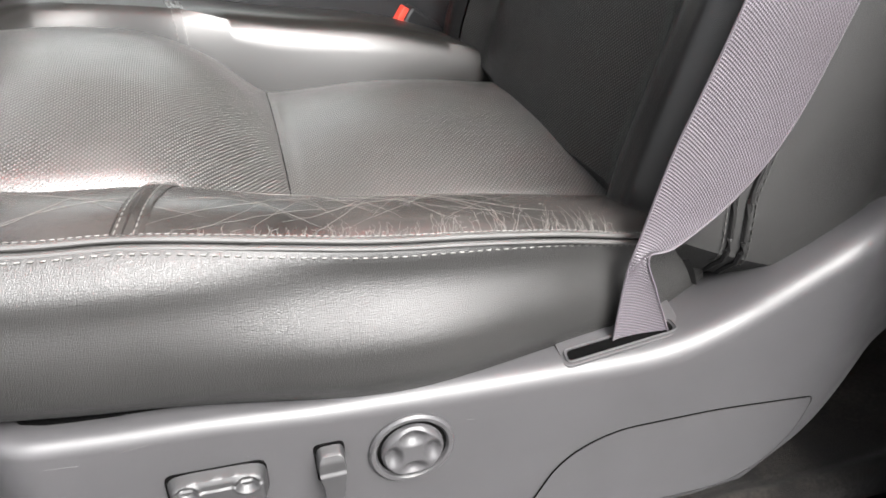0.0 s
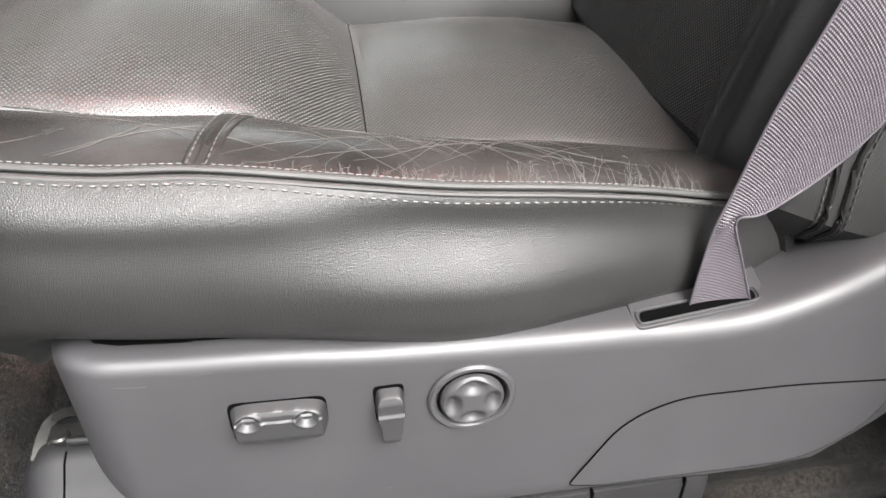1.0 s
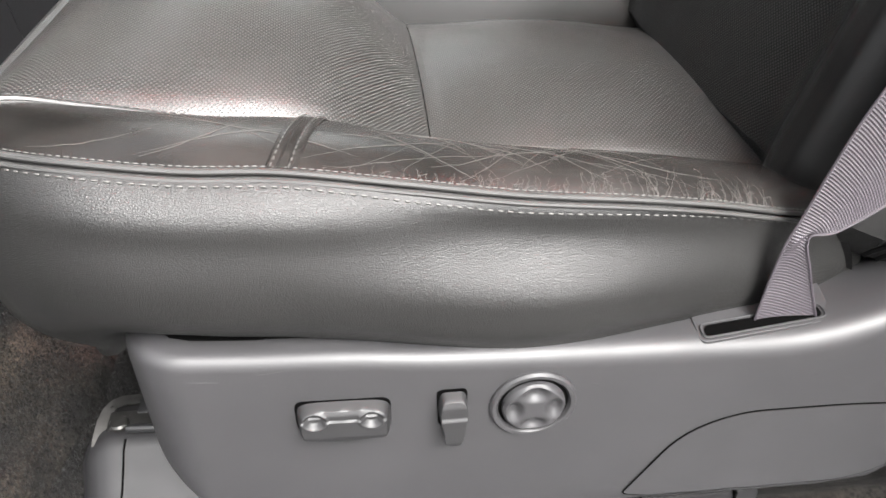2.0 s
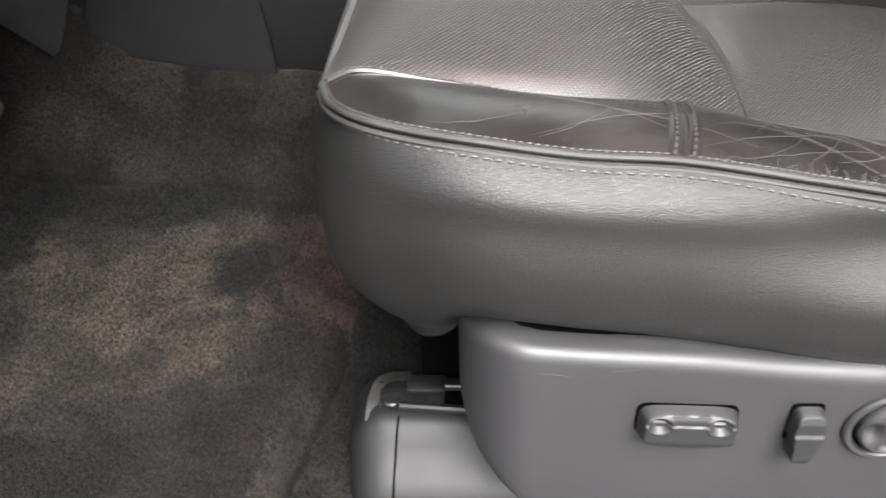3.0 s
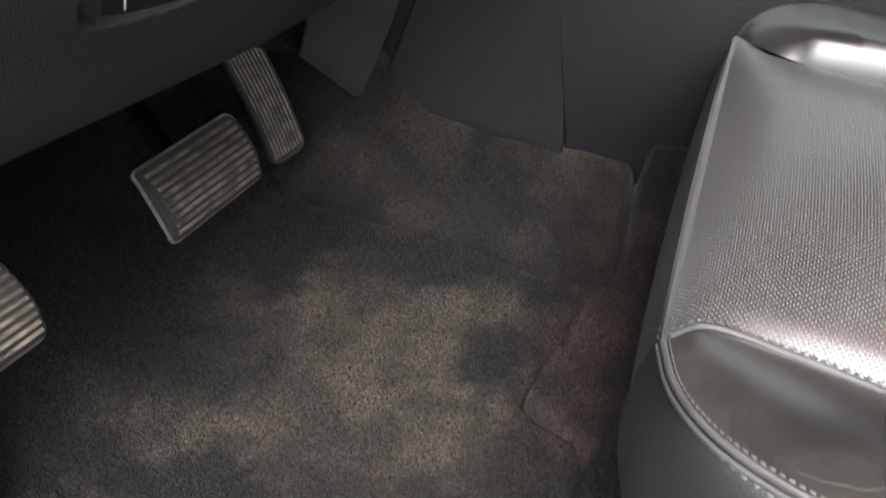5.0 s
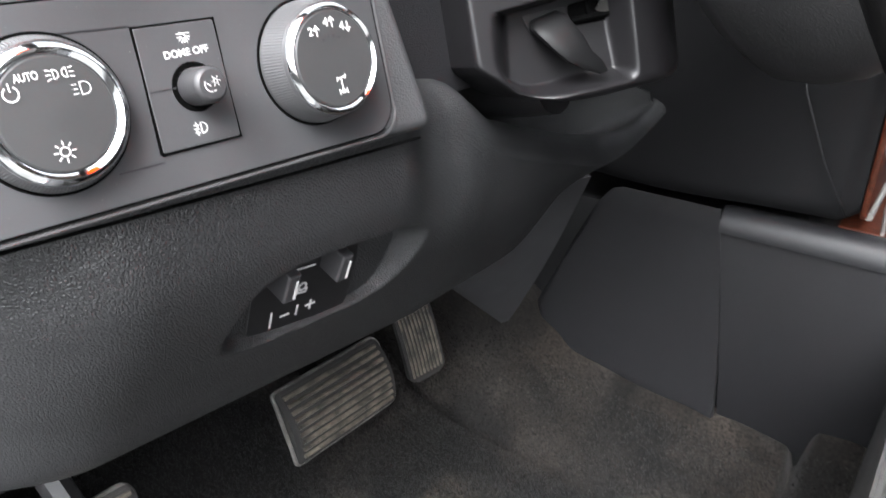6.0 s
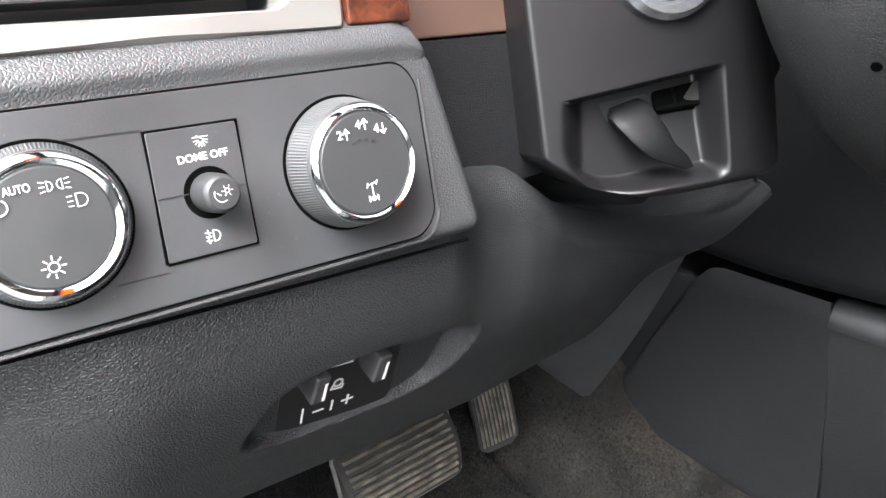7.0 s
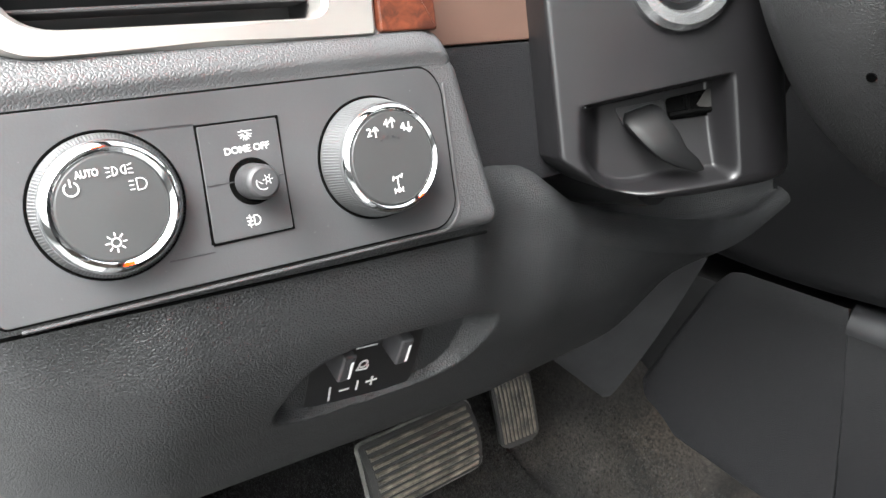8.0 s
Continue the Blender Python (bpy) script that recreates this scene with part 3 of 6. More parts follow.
def build_floor():
    xs = np.concatenate((np.linspace(-1.12, -0.92, 20), np.linspace(-0.914, -0.16, 250), np.linspace(-0.15, 0.75, 60)))
    ys = np.concatenate((np.linspace(0.394, 0.46, 34), np.linspace(0.463, 1.03, 190)))
    bm = sheet([[(x, y, floor_height(x, y)) for y in ys] for x in xs], uv=False)
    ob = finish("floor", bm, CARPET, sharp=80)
    tagged(ob, "worn stained dark grey pile carpet in the footwell", "carpet", kind="structure")
    # crease seam beside the seat rail
    pts = []
    for k in range(40):
        y = 0.44 + 0.25 * k / 39
        x = lerp([0.44, 0.535, 0.62, 0.69], [-0.290, -0.266, -0.254, -0.254], y)
        pts.append((x, y, floor_height(x, y) + 0.001))
    part("carpet_seam", tube(pts, 0.0011, 6), BLACK_RUBBER, ob, "dark stitched seam in the carpet")
    # heel wear: a torn spot in the pile
    spot = [(-0.589 + 0.011 * (1 + 0.35 * math.sin(5 * a)) * math.cos(a) * 0.9, 0.816 + 0.011 * (1 + 0.3 * math.cos(3 * a)) * math.sin(a)) for a in [2 * math.pi * k / 16 for k in range(16)]]
    part("worn_spot", prism(spot, floor_height(-0.589, 0.816) - 0.003, floor_height(-0.589, 0.816) + 0.0012), BLACK, ob, "small dark torn spot in the carpet")
    # the pile: short leaning tufts where the camera looks down on the carpet
    rng = np.random.default_rng(3)
    n = 170000
    px, py = rng.uniform(-0.95, -0.17, n), rng.uniform(0.399, 1.0, n)
    gx, gy = np.linspace(-1.0, -0.1, 360), np.linspace(0.396, 1.02, 300)
    table = np.array([[floor_height(x, y) for y in gy] for x in gx])
    fi, fj = (px - gx[0]) / (gx[1] - gx[0]), (py - gy[0]) / (gy[1] - gy[0])
    i0, j0 = fi.astype(int), fj.astype(int)
    fi, fj = fi - i0, fj - j0
    pz = (table[i0, j0] * (1 - fi) * (1 - fj) + table[i0 + 1, j0] * fi * (1 - fj) + table[i0, j0 + 1] * (1 - fi) * fj + table[i0 + 1, j0 + 1] * fi * fj) - 0.0004
    turn, tall, wide = rng.uniform(0, 2 * math.pi, n), rng.uniform(0.0020, 0.0054, n), rng.uniform(0.0009, 0.0020, n)
    verts = np.empty((n, 4, 3))
    for k in range(3):
        a = turn + k * 2 * math.pi / 3
        verts[:, k] = np.stack((px + wide * np.cos(a), py + wide * np.sin(a), pz), 1)
    verts[:, 3] = np.stack((px + rng.normal(0, 0.0010, n), py + rng.normal(0, 0.0010, n), pz + tall), 1)
    base = (np.arange(n) * 4)[:, None]
    tris = np.concatenate((base + [0, 1, 3], base + [1, 2, 3], base + [2, 0, 3]))
    me = bpy.data.meshes.new("carpet_pile")
    me.from_pydata(verts.reshape(-1, 3), [], tris.tolist())
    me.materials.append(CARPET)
    pile = new("carpet_pile", me)
    pile.parent = ob
    tagged(pile, "short dusty grey-brown pile of the carpet", kind="stuff")
    # rear floor pan closes the cabin
    back = finish("floor_rear", box((0.75, 0.36, -0.03), (2.2, 1.95, 0.0)), CARPET)
    tagged(back, "dark grey carpet of the rear footwell", "carpet", kind="structure")
    side = finish("floor_passenger", box((-1.1, 1.36, -0.03), (0.75, 1.95, 0.0)), CARPET)
    tagged(side, "dark grey carpet of the passenger footwell", "carpet", kind="structure")


def build_sill():
    ob = thing("door_sill", "dark grained plastic sill plate beside the carpet", "sill", kind="structure")
    rows = []
    for x in np.linspace(-0.95, 0.6, 60):
        rows.append([(x, y, z) for y, z in ((0.415, -0.03), (0.403, -0.020), (0.396, -0.006), (0.389, -0.003), (0.36, -0.004), (0.30, -0.008), (0.25, -0.016), (0.235, -0.024), (0.23, -0.04), (0.23, -0.10))])
    part("sill_plate", sheet(rows, uv=False), SILL_VINYL, ob)
    part("sill_flange", box((-0.95, 0.17, -0.30), (0.6, 0.228, -0.055), 0.012), PAINT, ob, "dark painted rocker below the sill")
    part("sill_gap", tube([(x, 0.3975, -0.0025) for x in np.linspace(-0.95, 0.6, 12)], 0.0040, 6), BLACK_MATT, ob, "dark gap between sill and carpet")
    for x in (-0.63, -0.28, 0.1):
        part("sill_joint", box((x - 0.0008, 0.24, -0.02), (x + 0.0008, 0.390, -0.0022)), BLACK, ob)


def build_cabin():
    fw = finish("wall_front", box((-1.14, 0.36, -0.1), (-1.10, 1.95, 0.80), 0.004), TRIM_DARK)
    tagged(fw, "black insulated firewall behind the pedals", "wall", kind="structure")
    wl = finish("wall_kick", box((-1.10, 0.34, -0.03), (-0.70, 0.385, 0.72), 0.01), TRIM_DARK)
    tagged(wl, "dark plastic kick panel by the door hinge", "panel", kind="structure")
    wb = finish("wall_pillar", box((0.50, 0.19, -0.3), (0.75, 0.372, 1.27), 0.02), TRIM_DARK)
    tagged(wb, "dark plastic pillar behind the door opening", "pillar", kind="structure")
    rear = finish("wall_rear", box((2.2, 0.30, -0.03), (2.25, 2.0, 1.27), 0.01), TRIM_DARK)
    tagged(rear, "dark rear wall of the cabin", "wall", kind="structure")
    # the unseen solid upper rear block keeps sky out of the rear pad's reflection
    far = finish("wall_far", merge(box((-1.14, 1.95, -0.3), (2.25, 2.02, 0.68), 0.01), box((0.36, 1.83, 0.68), (2.25, 2.02, 1.27), 0.01)), TRIM_DARK)
    tagged(far, "dark inner side of the passenger doors, solid block added above the rear", "wall", kind="structure")
    near = finish("wall_near", merge(box((0.75, 0.19, -0.3), (2.25, 0.36, 0.60), 0.01), box((0.75, 0.24, 0.60), (2.25, 0.50, 1.27), 0.01)), TRIM_DARK)
    tagged(near, "dark inner side of the rear door with tinted glass", "wall", kind="structure")
    roof = finish("ceiling", slab([[(x, y, 1.30) for y in np.linspace(0.55, 1.80, 12)] for x in (-0.25, 0.6, 1.4, 2.25)], [[(x, y, 1.235 + 0.02 * math.sin(math.pi * (y - 0.55) / 1.25)) for y in np.linspace(0.55, 1.80, 12)] for x in (-0.25, 0.6, 1.4, 2.25)]), HEADLINER)
    tagged(roof, "grey cloth headliner above the seats", "ceiling", kind="structure")
    for name, y in (("roof_rail_near", 0.545), ("roof_rail_far", 1.81)):
        rail = finish(name, tube([(x, y, 1.262) for x in np.linspace(-0.28, 2.25, 8)], 0.042, 14, 0.8), ROOF_PAINT)
        tagged(rail, "dark painted roof rail above the door opening", "roof rail", kind="structure")
    # added, unseen: sky-lit amber strip that puts orange streaks on the seat
    visor = finish("orange_reflection_strip", sheet([[(x, 0.52 - 0.13 * t, 1.285 - 0.035 * t * t) for t in np.linspace(0, 1, 8)] for x in np.linspace(-0.26, 0.55, 10)], thick=0.002), AMBER)
    tagged(visor, "added unseen amber strip along the roof edge for orange reflections", "visor", kind="structure")
    pane = finish("window_1", box((-0.62, 1.925, 0.68), (0.36, 1.93, 1.235)), TINTED)
    pane.visible_shadow = False
    tagged(pane, "tinted glass of the passenger door", "window", kind="structure")
    # added, unseen: wall that keeps low sky light off the door side
    lot = finish("low_sky_block", box((-12, -3.2, -0.55), (12, -3.0, 0.5)), GREY_WALL)
    tagged(lot, "added unseen grey wall that blocks the low sky", "wall", kind="structure")
    for name, a, b in (("pillar_front_far", (-0.95, 1.94, 0.6), (-0.24, 1.81, 1.255)), ("pillar_front_near", (-0.95, 0.37, 0.72), (-0.24, 0.545, 1.255))):
        p = finish(name, tube([a, Vector(a).lerp(Vector(b), 0.5), b], 0.05, 10), TRIM_DARK)
        tagged(p, "dark windscreen pillar", "pillar", kind="structure")
    top = finish("dash_top", box((-1.10, 0.38, 0.775), (-0.55, 1.95, 0.80), 0.01), FINE_GRAIN)
    tagged(top, "dark grained dashboard top", "dashboard", kind="structure")
    g = finish("ground", box((-60, -60, -0.60), (60, 60, -0.55)), CONCRETE)
    tagged(g, "grey worn concrete ground outside the car", "ground", kind="structure")
    # added, unseen: reddish wall low on the horizon to warm the reflections
    w = finish("backdrop", box((-14, 8.0, -0.55), (14, 8.3, 0.9)), WARM_WALL)
    tagged(w, "added unseen reddish wall for warm reflections", "wall", kind="structure")


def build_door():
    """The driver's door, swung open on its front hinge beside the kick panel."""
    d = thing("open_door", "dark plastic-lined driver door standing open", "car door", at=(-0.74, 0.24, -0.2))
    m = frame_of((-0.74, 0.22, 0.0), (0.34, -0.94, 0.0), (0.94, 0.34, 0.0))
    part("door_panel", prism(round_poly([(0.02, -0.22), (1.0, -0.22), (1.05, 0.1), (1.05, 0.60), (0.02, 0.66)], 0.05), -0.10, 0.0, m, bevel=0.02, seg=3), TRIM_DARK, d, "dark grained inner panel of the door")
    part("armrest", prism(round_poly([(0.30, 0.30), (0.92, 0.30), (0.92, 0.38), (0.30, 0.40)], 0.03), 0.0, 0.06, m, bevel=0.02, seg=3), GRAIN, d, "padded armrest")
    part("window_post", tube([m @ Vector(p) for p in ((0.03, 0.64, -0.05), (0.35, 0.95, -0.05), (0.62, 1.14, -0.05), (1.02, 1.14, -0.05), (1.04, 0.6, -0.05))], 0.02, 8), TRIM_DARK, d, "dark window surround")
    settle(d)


# ================= driver seat =================
MID = 0.69
A_X = [-0.206, -0.198, -0.182, -0.160, -0.128, -0.074, -0.026, 0.043, 0.10, 0.164, 0.215, 0.264, 0.34]
A_Y = [0.492, 0.464, 0.440, 0.424, 0.414, 0.411, 0.412, 0.412, 0.412, 0.413, 0.416, 0.424, 0.450]
A_Z = [0.360, 0.364, 0.368, 0.370, 0.369, 0.362, 0.358, 0.346, 0.336, 0.328, 0.319, 0.305, 0.278]
R_X = [-0.206, -0.19, -0.148, -0.08, -0.007, 0.04, 0.105, 0.19, 0.264, 0.34]
R_Y = [0.492, 0.476, 0.446, 0.436, 0.434, 0.432, 0.430, 0.430, 0.438, 0.465]
R_Z = [0.360, 0.3655, 0.3720, 0.3675, 0.3605, 0.3525, 0.3420, 0.3295, 0.311, 0.285]
B_X = [-0.206, -0.19, -0.148, -0.08, -0.007, 0.064, 0.164, 0.34]
B_Y = [0.493, 0.508, 0.513, 0.515, 0.528, 0.540, 0.541, 0.541]
B_Z = [0.360, 0.3600, 0.351, 0.337, 0.322, 0.281, 0.275, 0.266]
C_X = [-0.206, -0.19, -0.17, -0.13, -0.08, -0.03, 0.02, 0.05, 0.068, 0.080, 0.12, 0.18, 0.24, 0.34]
C_Z = [0.356, 0.368, 0.3765, 0.383, 0.383, 0.374, 0.349, 0.320, 0.302, 0.3055, 0.310, 0.311, 0.305, 0.280]


def seam_a(x):
    return smooth(A_X, A_Y, x), smooth(A_X, A_Z, x)


def seam_b(x):
    return smooth(B_X, B_Y, x), smooth(B_X, B_Z, x)


def across(x, mirror=False, n=14):
    """The bolster's section from its outer to its inner seam."""
    (ya, za), (yb, zb) = seam_a(x), seam_b(x)
    yr, zr = smooth(R_X, R_Y, x), smooth(R_X, R_Z, x)
    if mirror:
        yr, zr = yr + 0.070 * step01(-0.19, -0.12, x), zr + 0.003 * step01(-0.19, -0.12, x)
    yr = min(max(yr, ya + 0.12 * (yb - ya)), ya + 0.8 * (yb - ya))
    out = []
    for k in range(n + 1):
        y = ya + (yb - ya) * (k / n) ** 1.25
        if y < yr:
            z = za + (zr - za) * (1 - (1 - (y - ya) / (yr - ya)) ** 2)
        else:
            z = zb + (zr - zb) * (1 - ((y - yr) / (yb - yr)) ** (2.6 if mirror else 2))
        out.append((x, 2 * MID - y if mirror else y, z))
    return out


def pad_z(x, y):
    yb, zb = seam_b(x)
    t = min(1.0, abs(y - MID) / (MID - yb))
    zc = smooth(C_X, C_Z, x)
    return zb + (zc - zb) * (1 - t ** 2.4) - 0.004 * math.exp(-((1 - t) / 0.05) ** 2) * step01(-0.2, -0.17, x)


def side_rows(mirror=False):
    """The cushion's outer side: columns from the front corner round to the rear, each from the seam down."""
    cols = []
    path = [(-0.207, 0.500)] + [(x, smooth(A_X, A_Y, x)) for x in list(np.linspace(-0.206, -0.16, 14)) + list(np.linspace(-0.15, 0.34, 60))]
    for i, (x, y) in enumerate(path):
        a, b = path[max(i - 1, 0)], path[min(i + 1, len(path) - 1)]
        t = Vector((b[0] - a[0], b[1] - a[1])).normalized()
        nrm = Vector((t.y, -t.x))
        z1 = smooth(A_X, A_Z, x)
        low = smooth([-0.21, -0.185, -0.165, -0.148, -0.132, -0.11, 0.0, 0.34], [0.208, 0.208, 0.211, 0.220, 0.232, 0.236, 0.222, 0.206], x)
        side = step01(-0.20, -0.10, x)
        rear = step01(0.16, 0.34, x)
        bulge = 0.013 + 0.013 * side - 0.02 * rear
        col = []
        for k in range(29):
            h = k / 28
            z = z1 + (low - z1) * h
            w = step01(-0.04, 0.10, x)
            front_roll = math.sin(math.pi * min(1.0, h * 1.05)) ** 0.8 if h < 0.952 else 0
            o = (1 - w) * bulge * front_roll + w * (0.005 * step01(0.0, 0.07, h) + 0.021 * step01(0.15, 0.50, h)) * (1 - 0.75 * step01(0.10, 0.25, x))
            # shoulder roll below the seam at the front, a lower belly at the rear
            o += 0.006 * math.exp(-((h - 0.14) / 0.09) ** 2) * side * (1 - w)
            tuck = step01(0.62, 1.0, h)
            o -= tuck * lerp([-0.21, -0.15, -0.05], [0.030, 0.020, 0.016], x)
            o -= 0.013 * step01(0.76, 0.90, h) * step01(-0.15, -0.11, x) * (1 - step01(0.0, 0.10, x))
            o -= 0.0045 * math.exp(-(h / 0.02) ** 2)
            p = (x + nrm.x * o, y + nrm.y * o, z)
            col.append((p[0], 2 * MID - p[1], p[2]) if mirror else p)
        cols.append(col)
    return cols


def build_seat():
    seat = thing("driver_seat", "black leather power driver seat with worn bolsters and perforated centre", "car seat", at=(0.06, MID, 0.02))
    part("cushion_side", sheet(side_rows()), LEATHER, seat, "smooth grained grey-black leather side panel")
    part("cushion_side", sheet(side_rows(True)), LEATHER, seat)
    xs_f = [-0.206 + (0.202) * (k / 40) ** 1.3 for k in range(41)]
    xs_r = list(np.linspace(-0.004, 0.34, 60))
    for mirror in (False, True):
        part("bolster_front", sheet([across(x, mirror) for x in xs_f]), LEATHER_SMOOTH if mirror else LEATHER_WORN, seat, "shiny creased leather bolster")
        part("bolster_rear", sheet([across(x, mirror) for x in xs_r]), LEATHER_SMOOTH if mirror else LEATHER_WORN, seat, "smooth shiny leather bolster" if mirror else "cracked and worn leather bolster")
    # centre panels
    def pad_row(x, n=56):
        yb = seam_b(x)[0]
        return [(x, yb + (2 * (MID - yb)) * k / n, pad_z(x, yb + (2 * (MID - yb)) * k / n)) for k in range(n + 1)]
    front = []
    for k in range(26):
        z = 0.200 + (0.352 - 0.200) * k / 25
        x = lerp([0.20, 0.213, 0.235, 0.259, 0.285, 0.310, 0.330, 0.345, 0.36], [-0.155, -0.180, -0.198, -0.209, -0.2155, -0.2165, -0.2145, -0.211, -0.2065], z)
        front.append([(x - 0.002 * step01(0.36, 0.31, z) - 0.004 * (1 - (abs(2 * q / 56 - 1)) ** 2.5) * step01(0.2, 0.3, z), 0.500 + 0.38 * q / 56, z + 0.002 * (1 - abs(2 * q / 56 - 1) ** 2)) for q in range(57)])
    top = [pad_row(-0.206 + (0.0655 + 0.206) * (k / 70) ** 1.15) for k in range(71)]
    blend = []
    for row, w in ((0, 0.35), (0, 0.7)):
        blend.append([tuple(Vector(a).lerp(Vector(b), w) + Vector((-0.002 * math.sin(math.pi * w), 0, 0.003 * math.sin(math.pi * w)))) for a, b in zip(front[-1], top[0])])
    part("front_pad", sheet(front + blend + top), PERF, seat, "perforated black leather thigh pad rolling over the front edge")
    part("rear_pad", sheet([pad_row(0.0665 + (0.34 - 0.0665) * k / 50) for k in range(51)]), PERF, seat, "perforated black leather seat pad with light creases")
    # piping and stitching
    path = [Vector((x, *seam_a(x))) for x in list(np.linspace(-0.206, -0.16, 16)) + list(np.linspace(-0.15, 0.30, 70))]
    out = []
    for i, p in enumerate(path):
        t = (path[min(i + 1, len(path) - 1)] - path[max(i - 1, 0)]).normalized()
        out.append(Vector((t.y, -t.x, 0)).normalized())
    part("piping", tube([p + n * 0.0015 + Vector((0, 0, 0.0002)) for p, n in zip(path, out)], 0.0019, 8), PIPING, seat, "leather piping along the cushion edge")
    part("piping", tube([p + n * 0.0034 + Vector((0, 0, -0.0040)) for p, n in zip(path, out)], 0.0015, 8), PIPING, seat)
    cols = [c for c in side_rows() if c[0][0] < 0.305]
    part("stitching", stitches([Vector(c[1]).lerp(Vector(c[2]), 0.15).lerp(Vector(c[2]).lerp(Vector(c[3]), 0.1), step01(-0.03, 0.10, c[0][0])) + Vector((0, -0.0005, 0.0003)) for c in cols[1:]], 0.0030, 0.0026, 0.00062), THREAD, seat, "pale worn stitching along the side seam")
    part("stitching", stitches([p - n * 0.0012 + Vector((0, 0, 0.0014)) for p, n in zip(path, out)], 0.0028, 0.0012, 0.0005), THREAD, seat, "frayed pale stitching at the foot of the bolster")
    bpath = [Vector((x, *seam_b(x))) + Vector((0, 0, 0.0012)) for x in np.linspace(-0.205, -0.03, 30)]
    part("piping", tube(bpath, 0.0017, 6), PIPING, seat)
    part("stitching", stitches([p + Vector((0, 0.004, 0.0006)) for p in bpath], 0.0036, 0.0018, 0.0006), THREAD_DARK, seat)
    down = [(-0.2085 - 0.002 * math.sin(k / 14 * 3), 0.499 + 0.001 * k / 14, 0.358 - 0.15 * k / 14) for k in range(12)]
    part("stitching", stitches([(x - 0.0012, y + 0.004, z) for x, y, z in down], 0.0038, 0.0018, 0.0008), THREAD, seat, "pale stitching down the front corner")
    # the cross seam on each bolster: a narrow strap between two stitched rows
    for mirror in (False, True):
        rows = []
        for x in (-0.0335, -0.0315, -0.0295, -0.0280, -0.0255, -0.0230, -0.0215, -0.0195, -0.0175):
            lift = {-0.0335: -0.0004, -0.0315: 0.0016, -0.0295: 0.0014, -0.0280: -0.0004, -0.0255: 0.0024, -0.0230: -0.0004, -0.0215: 0.0014, -0.0195: 0.0016, -0.0175: -0.0004}[x]
            rows.append([(p[0], p[1], p[2] + lift * (1 - 0.8 * j / 14) * 0.8 + 0.0006 - 0.0020 * step01(10, 14, j)) for j, p in ((j, across(x + 0.020 * j / 14, mirror)[j]) for j in range(15))])
        part("cross_strap", sheet(rows), LEATHER_WORN, seat, "stitched leather cross seam on the bolster")
        for x in (-0.0300, -0.0210):
            line = [(p[0], p[1], p[2] + 0.0022 - 0.0020 * step01(10, 14, j)) for j, p in ((j, across(x + 0.020 * j / 14, mirror)[j]) for j in range(15))]
            part("stitching", stitches(line, 0.0030, 0.0016, 0.00045), THREAD, seat)
    # worn creases of the outer bolster: a net of fine raised cracks in the finish
    rnd = random.Random(5)
    cracks = []
    def on_bolster(x, t, up=0.0003):
        s = across(x)
        q = min(13.999, max(0.0, t * 14))
        i = int(q)
        p = Vector(s[i]).lerp(Vector(s[i + 1]), q - i)
        return p + Vector((0, -up * 0.4, up))
    # long crossing creases
    for k in range(34):
        x0, t0 = rnd.uniform(-0.19, -0.05) if k % 8 == 0 else rnd.uniform(-0.015, 0.15), rnd.uniform(0.04, 0.22)
        ln, way = rnd.uniform(0.035, 0.095), rnd.choice((-1, 1))
        reach, bow = rnd.uniform(0.2, 0.55), rnd.uniform(-0.10, 0.16)
        pts = []
        for j in range(13):
            s = j / 12
            tt = t0 + reach * (s if way > 0 else 1 - s) + bow * math.sin(math.pi * s) + 0.006 * rnd.uniform(-1, 1)
            if 0.02 < tt < 0.80:
                pts.append(on_bolster(x0 + ln * s, tt))
        if len(pts) > 3:
            w = rnd.uniform(0.00008, 0.00017)
            cracks.append(tube(pts, [w * (0.3 + math.sin(math.pi * (i + 0.5) / len(pts))) for i in range(len(pts))], 4))
    # short branching splits rising from the seam, denser and deeper to the rear
    for k in range(110):
        x0 = -0.01 + 0.265 * rnd.random() ** 0.7
        t1 = rnd.uniform(0.04, 0.12) + rnd.uniform(0.03, 0.22) * step01(0.09, 0.19, x0)
        lean, pts = rnd.uniform(-0.5, 0.9), []
        for s in range(7):
            pts.append(on_bolster(x0 + 0.014 * lean * s / 6 * t1 / 0.3 + 0.0011 * rnd.uniform(-1, 1), 0.012 + t1 * s / 6))
        cracks.append(tube(pts, [0.00020 * (1.1 - 0.12 * i) for i in range(7)], 4))
        if k % 3 == 0:
            p = rnd.randint(2, 4)
            side = rnd.choice((-1, 1))
            cracks.append(tube([pts[p], pts[p] + Vector((0.0022 * side, 0.0012, 0.0004)), pts[p] + Vector((0.0048 * side, 0.0016, 0.0003))], 0.00012, 4))
    part("cracks", merge(*cracks), CRACK, seat, "fine pale cracks in the worn leather")
    # cushion pan underneath
    part("cushion_pan", box((-0.075, 0.445, 0.12), (0.33, 0.935, 0.262), 0.012), BLACK_MATT, seat, "black steel pan under the cushion")
    part("cushion_pan", box((-0.135, 0.505, 0.112), (0.30, 0.88, 0.24), 0.01), BLACK_MATT, seat)
    build_seat_back(seat)
    build_side_trim(seat)
    build_rail(seat)
    settle(seat)


